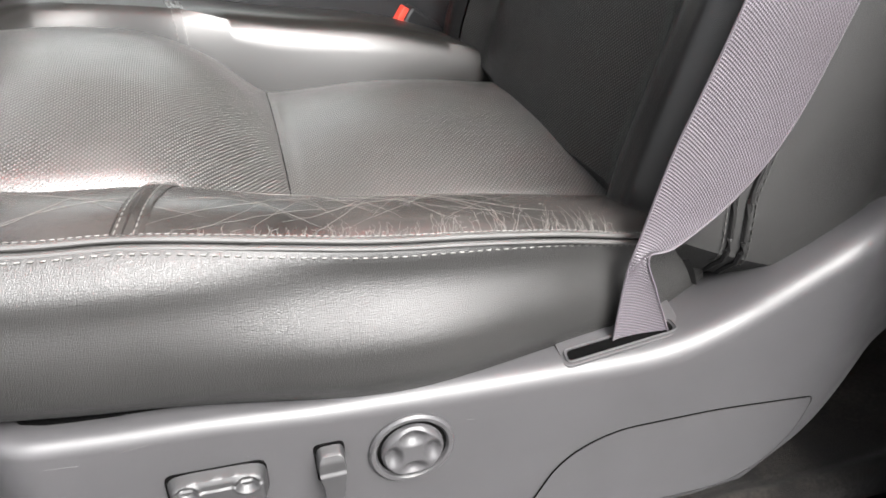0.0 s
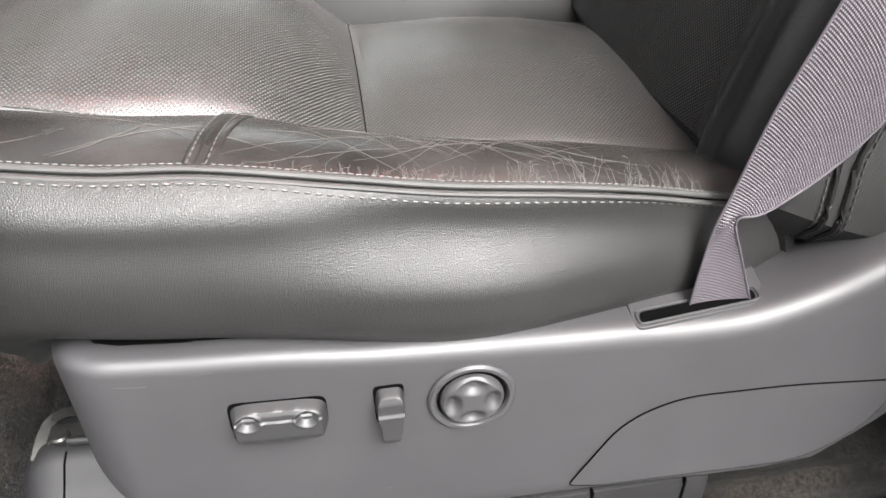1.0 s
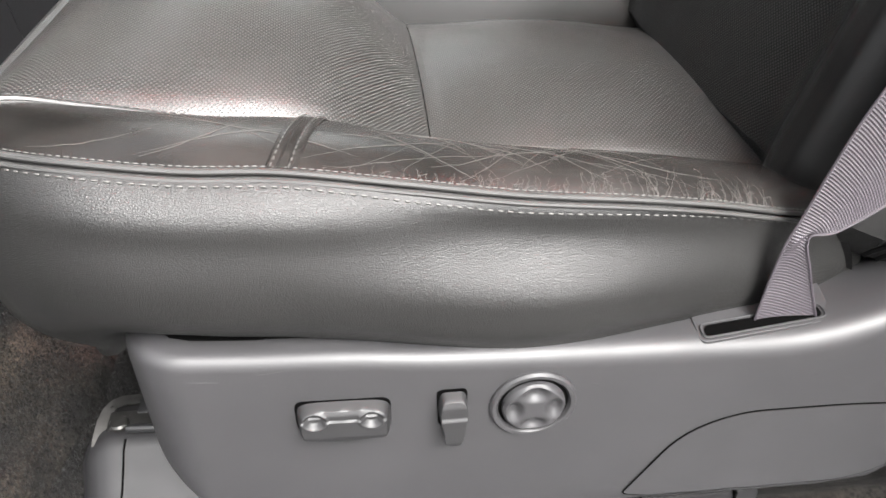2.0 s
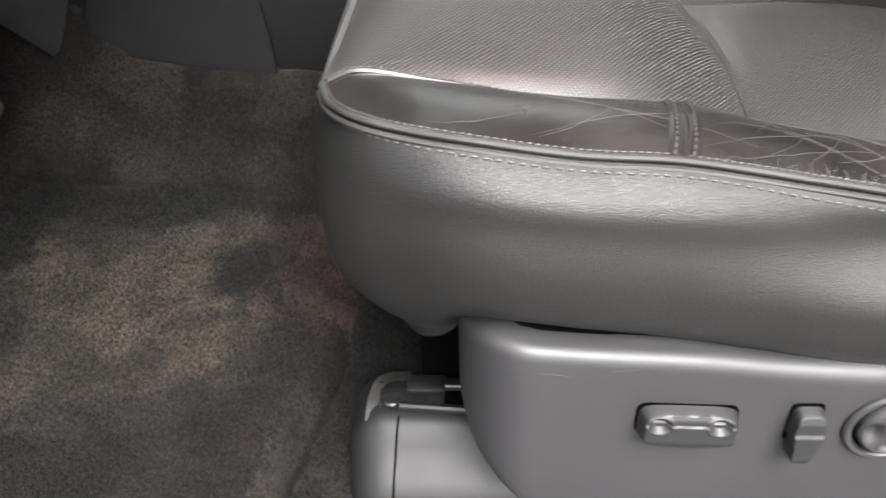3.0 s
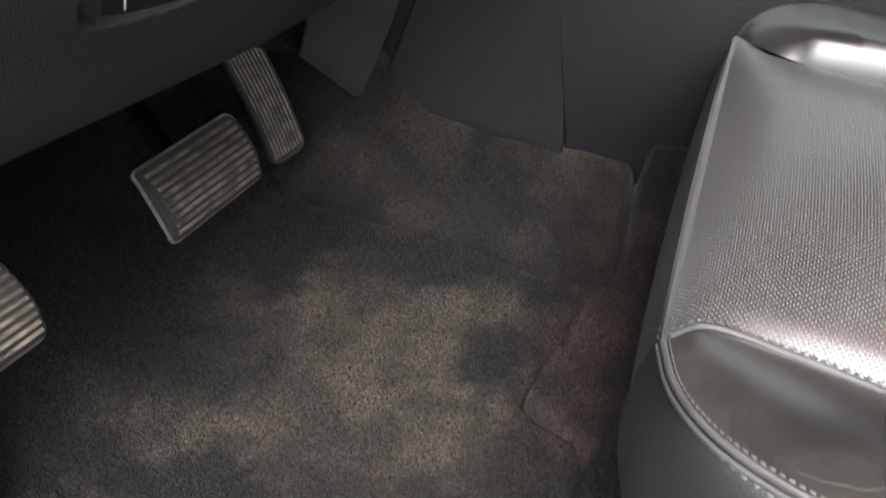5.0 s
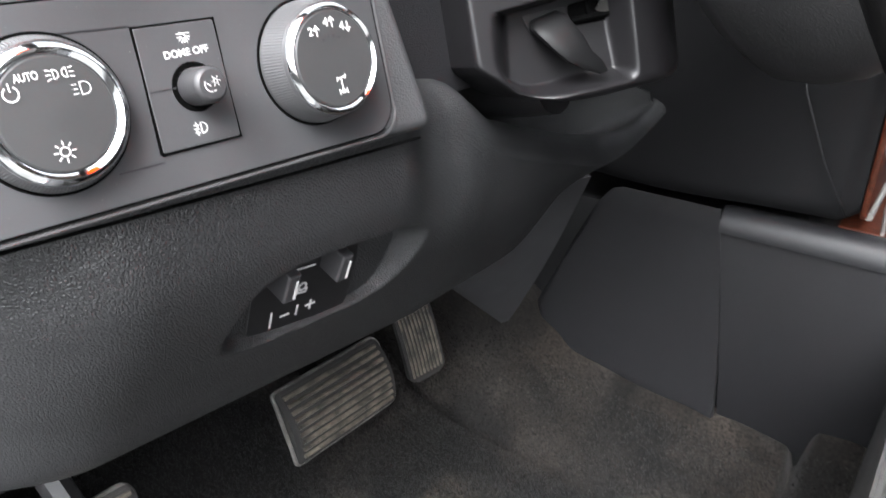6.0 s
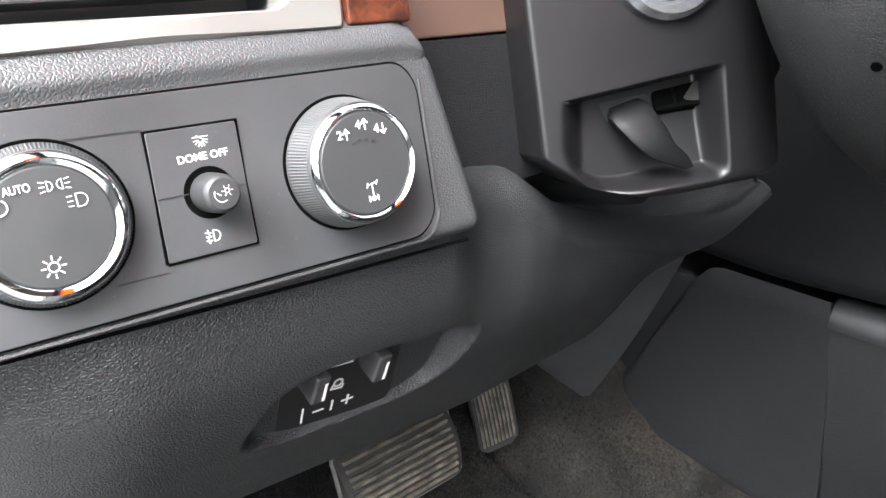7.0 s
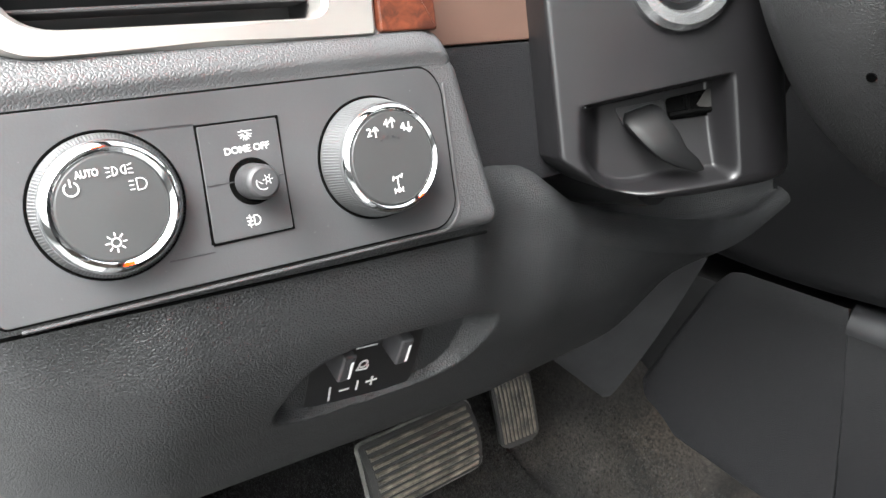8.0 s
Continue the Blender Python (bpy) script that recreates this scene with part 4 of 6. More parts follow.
def build_seat_back(seat):
    lean = 0.34

    def at(y, h, out=0.0):
        """A place on the backrest: across y, h up along it, out towards the wheel."""
        return (0.300 + h * lean * (1 - 0.1 * h) - out, y, 0.255 + h * 0.94 + out * 0.3)
    hs = [0.0, 0.01, 0.03, 0.06, 0.10, 0.15, 0.2, 0.26, 0.33, 0.42, 0.52, 0.60, 0.64]

    def face(y):
        d = abs(y - MID)
        return 0.032 * step01(0.15, 0.21, d) - 0.055 * step01(0.222, 0.275, d) + 0.014 * (1 - (d / 0.18) ** 2 if d < 0.18 else 0)
    # pad and bolsters take darker leathers than the cushion, to hold the backrest's shade
    for name, y0, y1, m, lab in (("back_pad", 0.502, 0.878, PERF_SHADED, "perforated leather backrest panel with shade in its colour"), ("back_bolster", 0.437, 0.500, LEATHER_DARK, "creased leather backrest bolster with shade in its colour"), ("back_bolster", 0.880, 0.943, LEATHER_DARK, "")):
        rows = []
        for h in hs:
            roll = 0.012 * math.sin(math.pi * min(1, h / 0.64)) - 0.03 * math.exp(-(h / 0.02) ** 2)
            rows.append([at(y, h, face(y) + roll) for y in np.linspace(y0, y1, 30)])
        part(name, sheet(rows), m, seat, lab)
    # side panels of the backrest
    for mirror in (False, True):
        rows = []
        for h in np.linspace(0.012, 0.64, 30):
            row = []
            for k in range(21):
                t = k / 20
                depth = -0.005 + 0.150 * t
                y = 0.437 - 0.020 * math.sin(math.pi * min(1.0, t * 1.1)) ** 0.7 - 0.010 * t
                y += 0.022 * math.exp(-((h - 0.012) / 0.014) ** 2)
                p = at(y, h, -depth + 0.006)
                row.append((p[0], 2 * MID - p[1], p[2]) if mirror else p)
            rows.append(row)
        part("back_side", sheet(rows), LEATHER, seat, "grey-black leather side of the backrest")
    def seam(offset, h):
        z = 0.25 + 0.94 * h
        for _ in range(4):
            x = 0.3370 + offset + 0.24 * max(0.0, z - 0.32)
            depth = x - (0.300 + h * lean * (1 - 0.1 * h)) + 0.006
            z = 0.255 + h * 0.94 + (0.006 - depth) * 0.3
        t = min(1.0, max(0.0, (depth + 0.005) / 0.150))
        y = 0.437 - 0.020 * math.sin(math.pi * min(1.0, t * 1.1)) ** 0.7 - 0.010 * t + 0.022 * math.exp(-((h - 0.012) / 0.014) ** 2)
        return (x, y - 0.0004, z)
    for o in (0.0, 0.009):
        part("piping", tube([seam(o, h) for h in np.linspace(0.013, 0.52, 60)], 0.0022, 6), LEATHER_DARK, seat)
    for o in (-0.004, 0.0135):
        part("stitching", stitches([Vector(seam(o, h)) for h in np.linspace(0.014, 0.52, 80)], 0.004, 0.002, 0.0007), THREAD_DARK, seat)
    part("back_shell", box((0.45, 0.46, 0.28), (0.53, 0.92, 0.80), 0.03), TRIM_DARK, seat, "dark plastic back shell")


T_X = [-0.113, -0.06, 0.0, 0.05, 0.10, 0.165, 0.206, 0.25, 0.29, 0.33, 0.37, 0.42, 0.47, 0.51]
T_Z = [0.260, 0.255, 0.251, 0.2455, 0.2425, 0.2395, 0.238, 0.236, 0.238, 0.250, 0.270, 0.294, 0.304, 0.30]
L_Z = [0.16, 0.105, 0.094, 0.091, 0.089, 0.088, 0.087, 0.085, 0.083, 0.082, 0.086, 0.128, 0.175, 0.19]


def build_side_trim(seat):
    """The plastic valance: a hollow shell, rounded over the top, sweeping up behind the belt slot."""
    rings = []
    xs = [-0.090 - 0.042 * math.cos(math.pi / 2 * k / 18) for k in range(19)] + list(np.linspace(-0.084, 0.50, 90))
    for x in xs:
        e = 1 - step01(-0.136, -0.095, x)
        zt, zb = smooth(T_X, T_Z, x), lerp(T_X, L_Z, x)
        front = lerp([-0.136, -0.131, -0.122, -0.10, -0.085, -0.06], [0.195, 0.172, 0.152, 0.128, 0.112, 0.097], x)
        zb = max(zb if x > -0.06 else front, 0.0)
        yf = 0.385 + 0.058 * (1 - math.sqrt(max(0.0, 1 - max(0.0, (-0.090 - x) / 0.042) ** 2))) + 0.030 * step01(0.405, 0.52, x)
        wide = lerp([-0.12, 0.0, 0.12, 0.2, 0.26, 0.3, 0.4, 0.5], [0.021, 0.022, 0.036, 0.056, 0.076, 0.080, 0.060, 0.040], x)
        wide = max(wide, 0.450 - yf) if x < -0.05 else wide
        rise = lerp([-0.12, 0.1, 0.2, 0.30, 0.36, 0.42], [0.003, 0.004, 0.002, -0.010, -0.018, -0.016], x)
        zt -= 0.015 * e ** 2.2
        r = lerp([-0.13, 0.0, 0.15, 0.25], [0.0085, 0.0095, 0.0125, 0.0135], x)
        ring = [(x, yf + 0.010, zb), (x, yf + 0.003, zb + 0.003), (x, yf + 0.0005, zb + 0.010)]
        for k in range(1, 11):
            z = zb + 0.010 + (zt - r - zb - 0.010) * k / 10
            w = (z - zb) / max(0.02, zt - zb)
            ring.append((x, yf + 0.0015 * (1 - w) ** 2, z))
        for k in range(1, 8):
            a = math.pi / 2 * k / 7
            ring.append((x, yf + r * (1 - math.cos(a)), zt - r + r * math.sin(a)))
        for k in range(1, 7):
            t = k / 6
            ring.append((x, yf + r + (wide - r) * t, zt + rise * t * t - 0.012 * math.exp(-((t - 1) / 0.2) ** 2) * (1 if x < 0.2 else 0)))
        ring += [(x, yf + wide + 0.002, zt - 0.03), (x, yf + wide * 0.5, zb + 0.02)]
        rings.append(ring)
    trim = part("side_trim", loft(rings), TRIM, seat, "satin grey plastic side valance with seat switches")
    part("trim_gap", tube([(x, 0.4050 + 0.035 * step01(-0.09, -0.135, x), smooth(T_X, T_Z, x) - 0.0012 - 0.016 * step01(-0.10, -0.135, x)) for x in np.linspace(-0.130, 0.19, 30)], [0.0022 * step01(0.19, 0.10, x) + 0.0008 for x in np.linspace(-0.130, 0.19, 30)], 8), BLACK_MATT, trim, "dark gap below the cushion")
    m = frame_of((0, 0.3845, 0), (1, 0, 0), (0, -1, 0.0))
    # storage flap, lower rear
    flap = round_poly([(0.180, 0.101), (0.212, 0.160), (0.248, 0.1765), (0.33, 0.1745), (0.412, 0.166), (0.405, 0.137), (0.386, 0.111), (0.352, 0.0925), (0.20, 0.0965)], [0.004, 0.02, 0.02, 0.02, 0.006, 0.02, 0.02, 0.02, 0.004])
    edge = [Vector((x, 0.3850, z)) for x, z in flap]
    part("flap_groove", tube([p + Vector((0, -0.0002, 0)) for p in edge + edge[:1]], 0.00045, 6), BLACK_MATT, trim, "dark joint line round the lower flap")
    inner = [(x + (0.29 - x) * 0.012, z + (0.134 - z) * 0.03) for x, z in flap]
    part("flap", prism(inner, -0.004, 0.0007, frame_of((0, 0.3850, 0), (1, 0, 0), (0, -1, 0.0)), bevel=0.0006), TRIM, trim, "plastic flap set in the valance")
    # switches
    def pillow(x, y, cx, cy, hw, hh, n=4.0):
        """1 in the middle of a rounded block, falling to 0 over its rim."""
        r = (abs((x - cx) / hw) ** n + abs((y - cy) / hh) ** n) ** (1 / n)
        return (1 - step01(0.86, 1.0, r)), r

    def switch(x, y):
        cy = 0.2052 - 0.04 * x
        s, r = pillow(x, y, -0.0045, cy, 0.0285, 0.0140 + (0.0012 * math.cos(x * 200 + 1.0) if y < 0.205 else 0.0), 5.0)
        ridge = cy + 0.0052
        top = 0.0100 - 0.0012 * step01(ridge - 0.0002, ridge + 0.0012, y) - 0.0020 * step01(cy + 0.0085, cy + 0.0135, y) - 0.0012 * step01(cy - 0.006, cy - 0.013, y)
        for dx in (-0.0215, 0.0115):
            d = math.hypot(x - dx, (y - ridge - 0.0004) * 1.25)
            top -= 0.0034 * (1 - step01(0.0030, 0.0066, d)) - 0.0006 * math.exp(-((d - 0.0072) / 0.0009) ** 2)
        return -0.002 + (top + 0.002) * s if r < 1.0 else -0.002
    # black outline shifted up and left: the switch's gap with its shadow painted in
    gap = [(x - 0.0004, y + (0.0010 if y > 0.205 else 0.0016)) for x, y in round_poly([(-0.0325, 0.1940), (0.0235, 0.1910), (0.0235, 0.2170), (-0.0325, 0.2192)], 0.006)]
    part("switch_gap_shade", prism(gap, -0.003, 0.0004, m), BLACK_MATT, trim, "dark gap and painted shadow round the seat switch")
    part("seat_switch", relief(m, -0.036, 0.027, 0.184, 0.227, 110, 84, switch), SWITCH, trim, "moulded plastic seat switch with two thumb dimples")

    def lever(x, y):
        t = (y - 0.178) / 0.040
        hw = 0.0060 + 0.0030 * step01(0.0, 0.70, t) - 0.0009 * math.exp(-((t - 0.42) / 0.09) ** 2)
        s, r = pillow(x, y, 0.0600, 0.1990, hw, 0.0205, 5.0)
        top = 0.0110 - 0.0016 * step01(0.62, 0.70, t) - 0.002 * step01(0.84, 1.0, t) - 0.0015 * step01(0.2, 0.0, t)
        return -0.002 + (top + 0.002) * s if r < 1.0 else -0.002
    # gap and painted shadow of the recline switch
    part("switch_gap_shade", prism([(x - 0.0008, y) for x, y in round_poly([(0.0520, 0.190), (0.0690, 0.190), (0.0696, 0.2200), (0.0512, 0.2200)], 0.004)], -0.003, 0.0004, m), BLACK_MATT, trim)
    part("recline_switch", relief(m, 0.049, 0.071, 0.176, 0.222, 54, 96, lever), SWITCH, trim, "upright plastic recline switch")
    km = m @ Matrix.Translation((0.1095, 0.2020, 0.0))
    part("lumbar_bezel", lathe([(0.0272, -0.003), (0.0270, 0.0012), (0.0255, 0.0026), (0.0232, 0.0024), (0.0218, 0.0006), (0.0214, -0.003)], km, 56), TRIM, trim, "raised ring round the lumbar knob")
    for pts in ([(-0.088, 0.2425), (-0.072, 0.2405)], [(0.108, 0.121), (0.112, 0.1185)], [(0.017, 0.2155), (0.0215, 0.2180)], [(0.145, 0.215), (0.150, 0.2135)], [(-0.046, 0.236), (-0.0475, 0.2350)], [(0.29, 0.205), (0.293, 0.2065)], [(0.055, 0.1255), (0.0575, 0.125)], [(-0.050, 0.2440), (-0.036, 0.2455)], [(0.013, 0.2215), (0.019, 0.2245)], [(-0.020, 0.235), (-0.0192, 0.2355)]):
        part("scuff", tube([(x, 0.3850, z) for x, z in pts], 0.0001, 4), THREAD_DARK, trim, "pale scuff in the plastic")
    part("lumbar_gap", lathe([(0.0216, -0.002), (0.0216, 0.0002), (0.0180, 0.0003)], km, 48), BLACK_MATT, trim)

    def dish(a, r):
        h = 0.0058 - 0.0030 * step01(0.0165, 0.0196, r) ** 2
        for q in range(4):
            cx, cy = 0.0128 * math.cos(q * math.pi / 2 + math.pi / 2), 0.0128 * math.sin(q * math.pi / 2 + math.pi / 2)
            px, py = r * math.cos(a) - cx, r * math.sin(a) - cy
            along = px * math.cos(q * math.pi / 2 + math.pi / 2) + py * math.sin(q * math.pi / 2 + math.pi / 2)
            across_ = -px * math.sin(q * math.pi / 2 + math.pi / 2) + py * math.cos(q * math.pi / 2 + math.pi / 2)
            d = math.hypot(along * 1.05, across_ * 0.75)
            h -= 0.0042 * (1 - step01(0.0012, 0.0076, d))
        return h
    rings = [[km @ Vector((r * math.cos(a), r * math.sin(a), dish(a, r))) for a in [2 * math.pi * k / 72 for k in range(72)]] for r in np.linspace(0.0004, 0.0194, 34)]
    rings.append([km @ Vector((0.0197 * math.cos(a), 0.0197 * math.sin(a), -0.002)) for a in [2 * math.pi * k / 72 for k in range(72)]])
    part("lumbar_knob", loft(rings), TRIM, trim, "round lumbar knob with four finger dishes")
    # belt slot in the top of the trim
    sm = frame_of((0.256, 0.4095, 0.2388), (1.0, 0.11, 0.02), (0.0, -0.12, 1.0))
    part("slot_plate", prism(round_poly([(-0.047, -0.015), (0.044, -0.015), (0.054, 0.026), (-0.040, 0.024)], 0.006), -0.008, 0.0007, sm, bevel=0.0005), TRIM, trim, "raised plate with the belt slot")
    part("slot_opening", prism(round_poly([(-0.042, -0.011), (0.038, -0.011), (0.039, -0.003), (-0.040, -0.003)], 0.0035), -0.005, 0.0012, sm), BLACK_MATT, trim, "dark belt slot")
    part("slot_lip", tube([sm @ Vector((x, y, 0.0018)) for x, y in (lambda r: r + r[:1])(round_poly([(-0.044, -0.0125), (0.040, -0.0125), (0.041, -0.0015), (-0.042, -0.0015)], 0.0045))], 0.0006, 6), TRIM, trim)


def build_rail(seat):
    """The seat rail with its flared plastic end cover, bolt and bent bracket."""
    rings = []
    prof = ((0.440, 0.002), (0.432, 0.012), (0.432, 0.026), (0.438, 0.042), (0.449, 0.054), (0.460, 0.061), (0.470, 0.070), (0.479, 0.081), (0.486, 0.0855), (0.494, 0.0865), (0.505, 0.084), (0.535, 0.080), (0.535, 0.002))
    for x in [-0.2210, -0.2203, -0.2180, -0.2140, -0.2080, -0.2010, -0.193, -0.186] + list(np.linspace(-0.175, 0.30, 30)):
        e = math.sqrt(max(0.0, 1 - (1 - step01(-0.2212, -0.186, x) ** 0.8) ** 2)) if x < -0.186 else 1.0
        ring = []
        for y, z in prof:
            yy = 0.490 + (y - 0.490) * (0.45 + 0.55 * e) if y < 0.49 else y
            ring.append((x, yy, 0.002 + (z - 0.002) * (0.62 + 0.38 * e)))
        rings.append(ring)
    part("rail_cover", loft(rings), RAIL_PLASTIC, seat, "scuffed grey plastic rail end cover")
    part("rail_cover_joint", tube([(-0.1805, 0.4865, 0.0862), (-0.1815, 0.4790, 0.0812), (-0.1825, 0.4700, 0.0700), (-0.1830, 0.4600, 0.0610), (-0.1835, 0.4490, 0.0540), (-0.184, 0.4380, 0.042), (-0.184, 0.4320, 0.026), (-0.183, 0.4320, 0.014)], 0.0009, 6), BLACK_MATT, seat)
    part("rail", merge(box((-0.197, 0.4955, 0.080), (-0.146, 0.5135, 0.0890), 0.0015), box((-0.175, 0.512, 0.080), (0.28, 0.5230, 0.0875), 0.001)), STEEL, seat, "greasy steel seat rail")
    part("rail_cap", box((-0.176, 0.5090, 0.0840), (-0.145, 0.5260, 0.0910), 0.002), BLACK, seat, "black plastic rail cap")
    part("rail_channel", box((-0.150, 0.4990, 0.070), (0.28, 0.5140, 0.0870), 0.001), BLACK_MATT, seat, "dark rail channel")
    part("rail_lip", tube([(-0.146, 0.515, 0.0895), (-0.05, 0.512, 0.0895), (0.25, 0.51, 0.0895)], 0.0016, 6), STEEL, seat)
    part("guide_bar", tube([(-0.1800, 0.4945, 0.0885), (-0.1770, 0.4940, 0.0890), (-0.10, 0.4880, 0.0890), (0.2, 0.488, 0.089)], 0.0036, 10), BLACK, seat, "black guide bar along the rail")
    part("rail_bolt", lathe([(0.0075, 0.0), (0.0075, 0.003), (0.0062, 0.0046), (0.0001, 0.0050)], Matrix.Translation((-0.187, 0.499, 0.0885)), 20), STEEL, seat, "round bolt head")
    bent = [(-0.2075, 0.4860, 0.0810), (-0.2072, 0.4950, 0.0845), (-0.2060, 0.5060, 0.0880), (-0.2035, 0.5160, 0.0902), (-0.1985, 0.5240, 0.0908), (-0.1910, 0.5285, 0.0905), (-0.1740, 0.5300, 0.0895)]
    rows = []
    for k, p in enumerate(bent):
        inward = (0.0100, 0.0030, -0.0015) if k < 4 else (0.0040, -0.0090, -0.0012)
        rows.append([tuple(p[i] + inward[i] * w for i in range(3)) for w in (0.0, 0.06, 0.5, 1.0)])
    part("rail_bracket", sheet(rows, thick=0.0016, uv=False), STEEL, seat, "bent steel rail bracket")
    rear = part("rail_rear_cover", box((0.13, 0.404, 0.004), (0.305, 0.475, 0.060), 0.006), RAIL_PLASTIC, seat, "grey plastic cover of the rear rail foot")
    for x in (0.209, 0.283):
        part("cover_joint", box((x - 0.0010, 0.4030, 0.01), (x + 0.0010, 0.474, 0.0604)), BLACK_MATT, rear)
    part("rail_housing", box((-0.165, 0.532, 0.004), (0.28, 0.60, 0.205), 0.004), BLACK_MATT, seat, "black frame under the seat")
    part("rail", box((-0.19, 0.86, 0.004), (0.30, 0.92, 0.10), 0.006), STEEL, seat)


def build_passenger_seat():
    """The seat beyond the console: a rounded cushion and a leaning backrest."""
    s = thing("passenger_seat", "black leather passenger seat beyond the console", "car seat", at=(0.06, 1.66, 0.02))

    def pillow_ring(x, y0, y1, z0, z1, r=0.05):
        return [(x, y, z) for y, z in round_poly([(y0, z0), (y1, z0), (y1, z1), (y0, z1)], r, 5)]
    part("cushion", loft([pillow_ring(x, 1.41 + i, 1.90 - i, 0.14, z) for x, i, z in ((-0.20, 0.03, 0.33), (-0.185, 0.01, 0.36), (-0.10, 0.0, 0.37), (0.05, 0.0, 0.34), (0.20, 0.0, 0.32), (0.33, 0.0, 0.30))]), LEATHER_DARK, s, "dark leather cushion")
    back = []
    for h in np.linspace(0, 0.72, 14):
        x0, i = 0.29 + 0.33 * h, 0.02 * step01(0.55, 0.72, h)
        back.append([(x, y, 0.25 + 0.94 * h) for x, y in round_poly([(x0, 1.42 + i), (x0 + 0.13, 1.44 + i), (x0 + 0.13, 1.88 - i), (x0, 1.90 - i)], 0.045, 5)])
    part("backrest", loft(back), LEATHER_DARK, s, "dark leather backrest")
    part("base", box((-0.12, 1.45, 0.0), (0.30, 1.86, 0.15), 0.02), TRIM_DARK, s, "dark plastic seat base")
    settle(s)


def build_belt():
    belt = thing("seat_belt", "mauve-grey woven seat belt rising from the valance slot", "seat belt", at=(0.27, 0.42, 0.25))
    # (centre, half width direction) down the strap
    left = [(0.2500, 0.4030, 0.230), (0.253, 0.405, 0.267), (0.2555, 0.405, 0.294), (0.2605, 0.405, 0.314), (0.2730, 0.405, 0.365), (0.2875, 0.405, 0.407), (0.3020, 0.405, 0.451), (0.342, 0.41, 0.57), (0.47, 0.40, 0.95)]
    right = [(0.2905, 0.403, 0.238), (0.2765, 0.403, 0.273), (0.2680, 0.402, 0.298), (0.2830, 0.400, 0.3065), (0.3180, 0.400, 0.335), (0.3460, 0.400, 0.376), (0.3690, 0.401, 0.440), (0.408, 0.405, 0.56), (0.52, 0.40, 0.95)]
    rows = []
    n = 60
    for k in range(n + 1):
        s = k / n * (len(left) - 1)
        idx = list(range(len(left)))
        a = [smooth(idx, [p[c] for p in left], s) for c in range(3)]
        b = [smooth(idx, [p[c] for p in right], s) for c in range(3)]
        fold = 0.003 * math.exp(-((s - 2.2) / 0.5) ** 2)
        row = []
        for j in range(17):
            t = j / 16
            p = Vector(a).lerp(Vector(b), t)
            p.y -= fold * math.sin(math.pi * t * 1.6) - 0.0015 * math.sin(math.pi * t)
            row.append(tuple(p))
        rows.append(row)
    part("webbing", sheet(rows, thick=0.0013), WEBBING, belt, "twill woven belt webbing")
    for j in (0, 16):
        part("selvedge", tube([Vector(r[j]) for r in rows], 0.0008, 6), WEBBING, belt, "rounded woven edge of the belt")
    settle(belt)


def build_buckle():
    b = thing("belt_buckle", "black plastic belt buckle with a red button", "belt buckle", at=(0.28, 0.985, 0.2))
    m = frame_of((0.285, 0.985, 0.285), (0.80, 0.1, -0.55), (-0.1, -1, 0.15))
    part("housing", prism(round_poly([(-0.045, -0.018), (0.050, -0.016), (0.050, 0.016), (-0.045, 0.018)], 0.006), -0.010, 0.012, m, bevel=0.004), BLACK, b)
    part("button", prism(round_poly([(-0.052, -0.013), (-0.043, -0.013), (-0.043, 0.013), (-0.052, 0.013)], 0.002), -0.006, 0.008, m, bevel=0.001), RED, b, "red release button")
    part("stalk", tube([m @ Vector((0.05, 0, 0)), m @ Vector((0.09, 0, -0.002)), (0.38, 0.985, 0.12)], 0.012, 8, 0.5), BLACK_RUBBER, b)
    settle(b)


# ================= footwell =================
def ribbed_pad(owner, m, w, h, ribs, along, curve, depth=0.014, trim=None, material=RUBBER, tip=0.06):
    """A rubber pedal pad: a curved slab with raised ribs, laid by m (x across, y up, z to the driver)."""
    def bow(x, y):
        return -curve * ((y / (h / 2)) ** 2)
    outline = round_poly([(-w / 2, -h / 2), (w / 2, -h / 2), (w / 2, h / 2), (-w / 2, h / 2)], min(w, h) * 0.12, 4)
    ny, nx = 28, 16

    def shape(zoff, shrink):
        rr = []
        for j in range(ny + 1):
            y = (-h / 2 + h * j / ny) * shrink
            edge = 1 - tip * (max(0.0, abs(y) / (h / 2) - 0.85) / 0.15) ** 2.5
            rr.append([m @ Vector(((-w / 2 + w * i / nx) * shrink * edge, y, bow(0, y) + zoff)) for i in range(nx + 1)])
        return rr
    pad = part("pad", slab(shape(0.0, 1.0), shape(-depth, 0.97)), BLACK_RUBBER, owner, "black rubber pedal pad")
    part("pad_face", slab(shape(0.0006, 0.92), shape(-0.002, 0.92)), BLACK_RUBBER, pad, "dark rubber tread between the ribs")
    for k in range(ribs):
        t = (k + 0.5) / ribs - 0.5
        if along == "x":
            y = t * h * 0.92
            pts = [m @ Vector((x, y, bow(0, y) + 0.0016)) for x in (-w * 0.45, 0, w * 0.45)]
        else:
            x = t * w * 0.88
            pts = [m @ Vector((x, y, bow(0, y) + 0.0018)) for y in np.linspace(-h * 0.44, h * 0.44, 8)]
        size = (h if along == "x" else w) / ribs * 0.27
        part("rib", tube(pts, size, 6), material, pad)
    if trim:
        ring = []
        for x, y in outline:
            ring.append(m @ Vector((x * 1.02, y * 1.02, bow(0, y) - 0.004)))
        part("pad_trim", tube(ring + ring[:1], 0.0022, 6), trim, owner, "worn metal rim round the pad")
    return pad


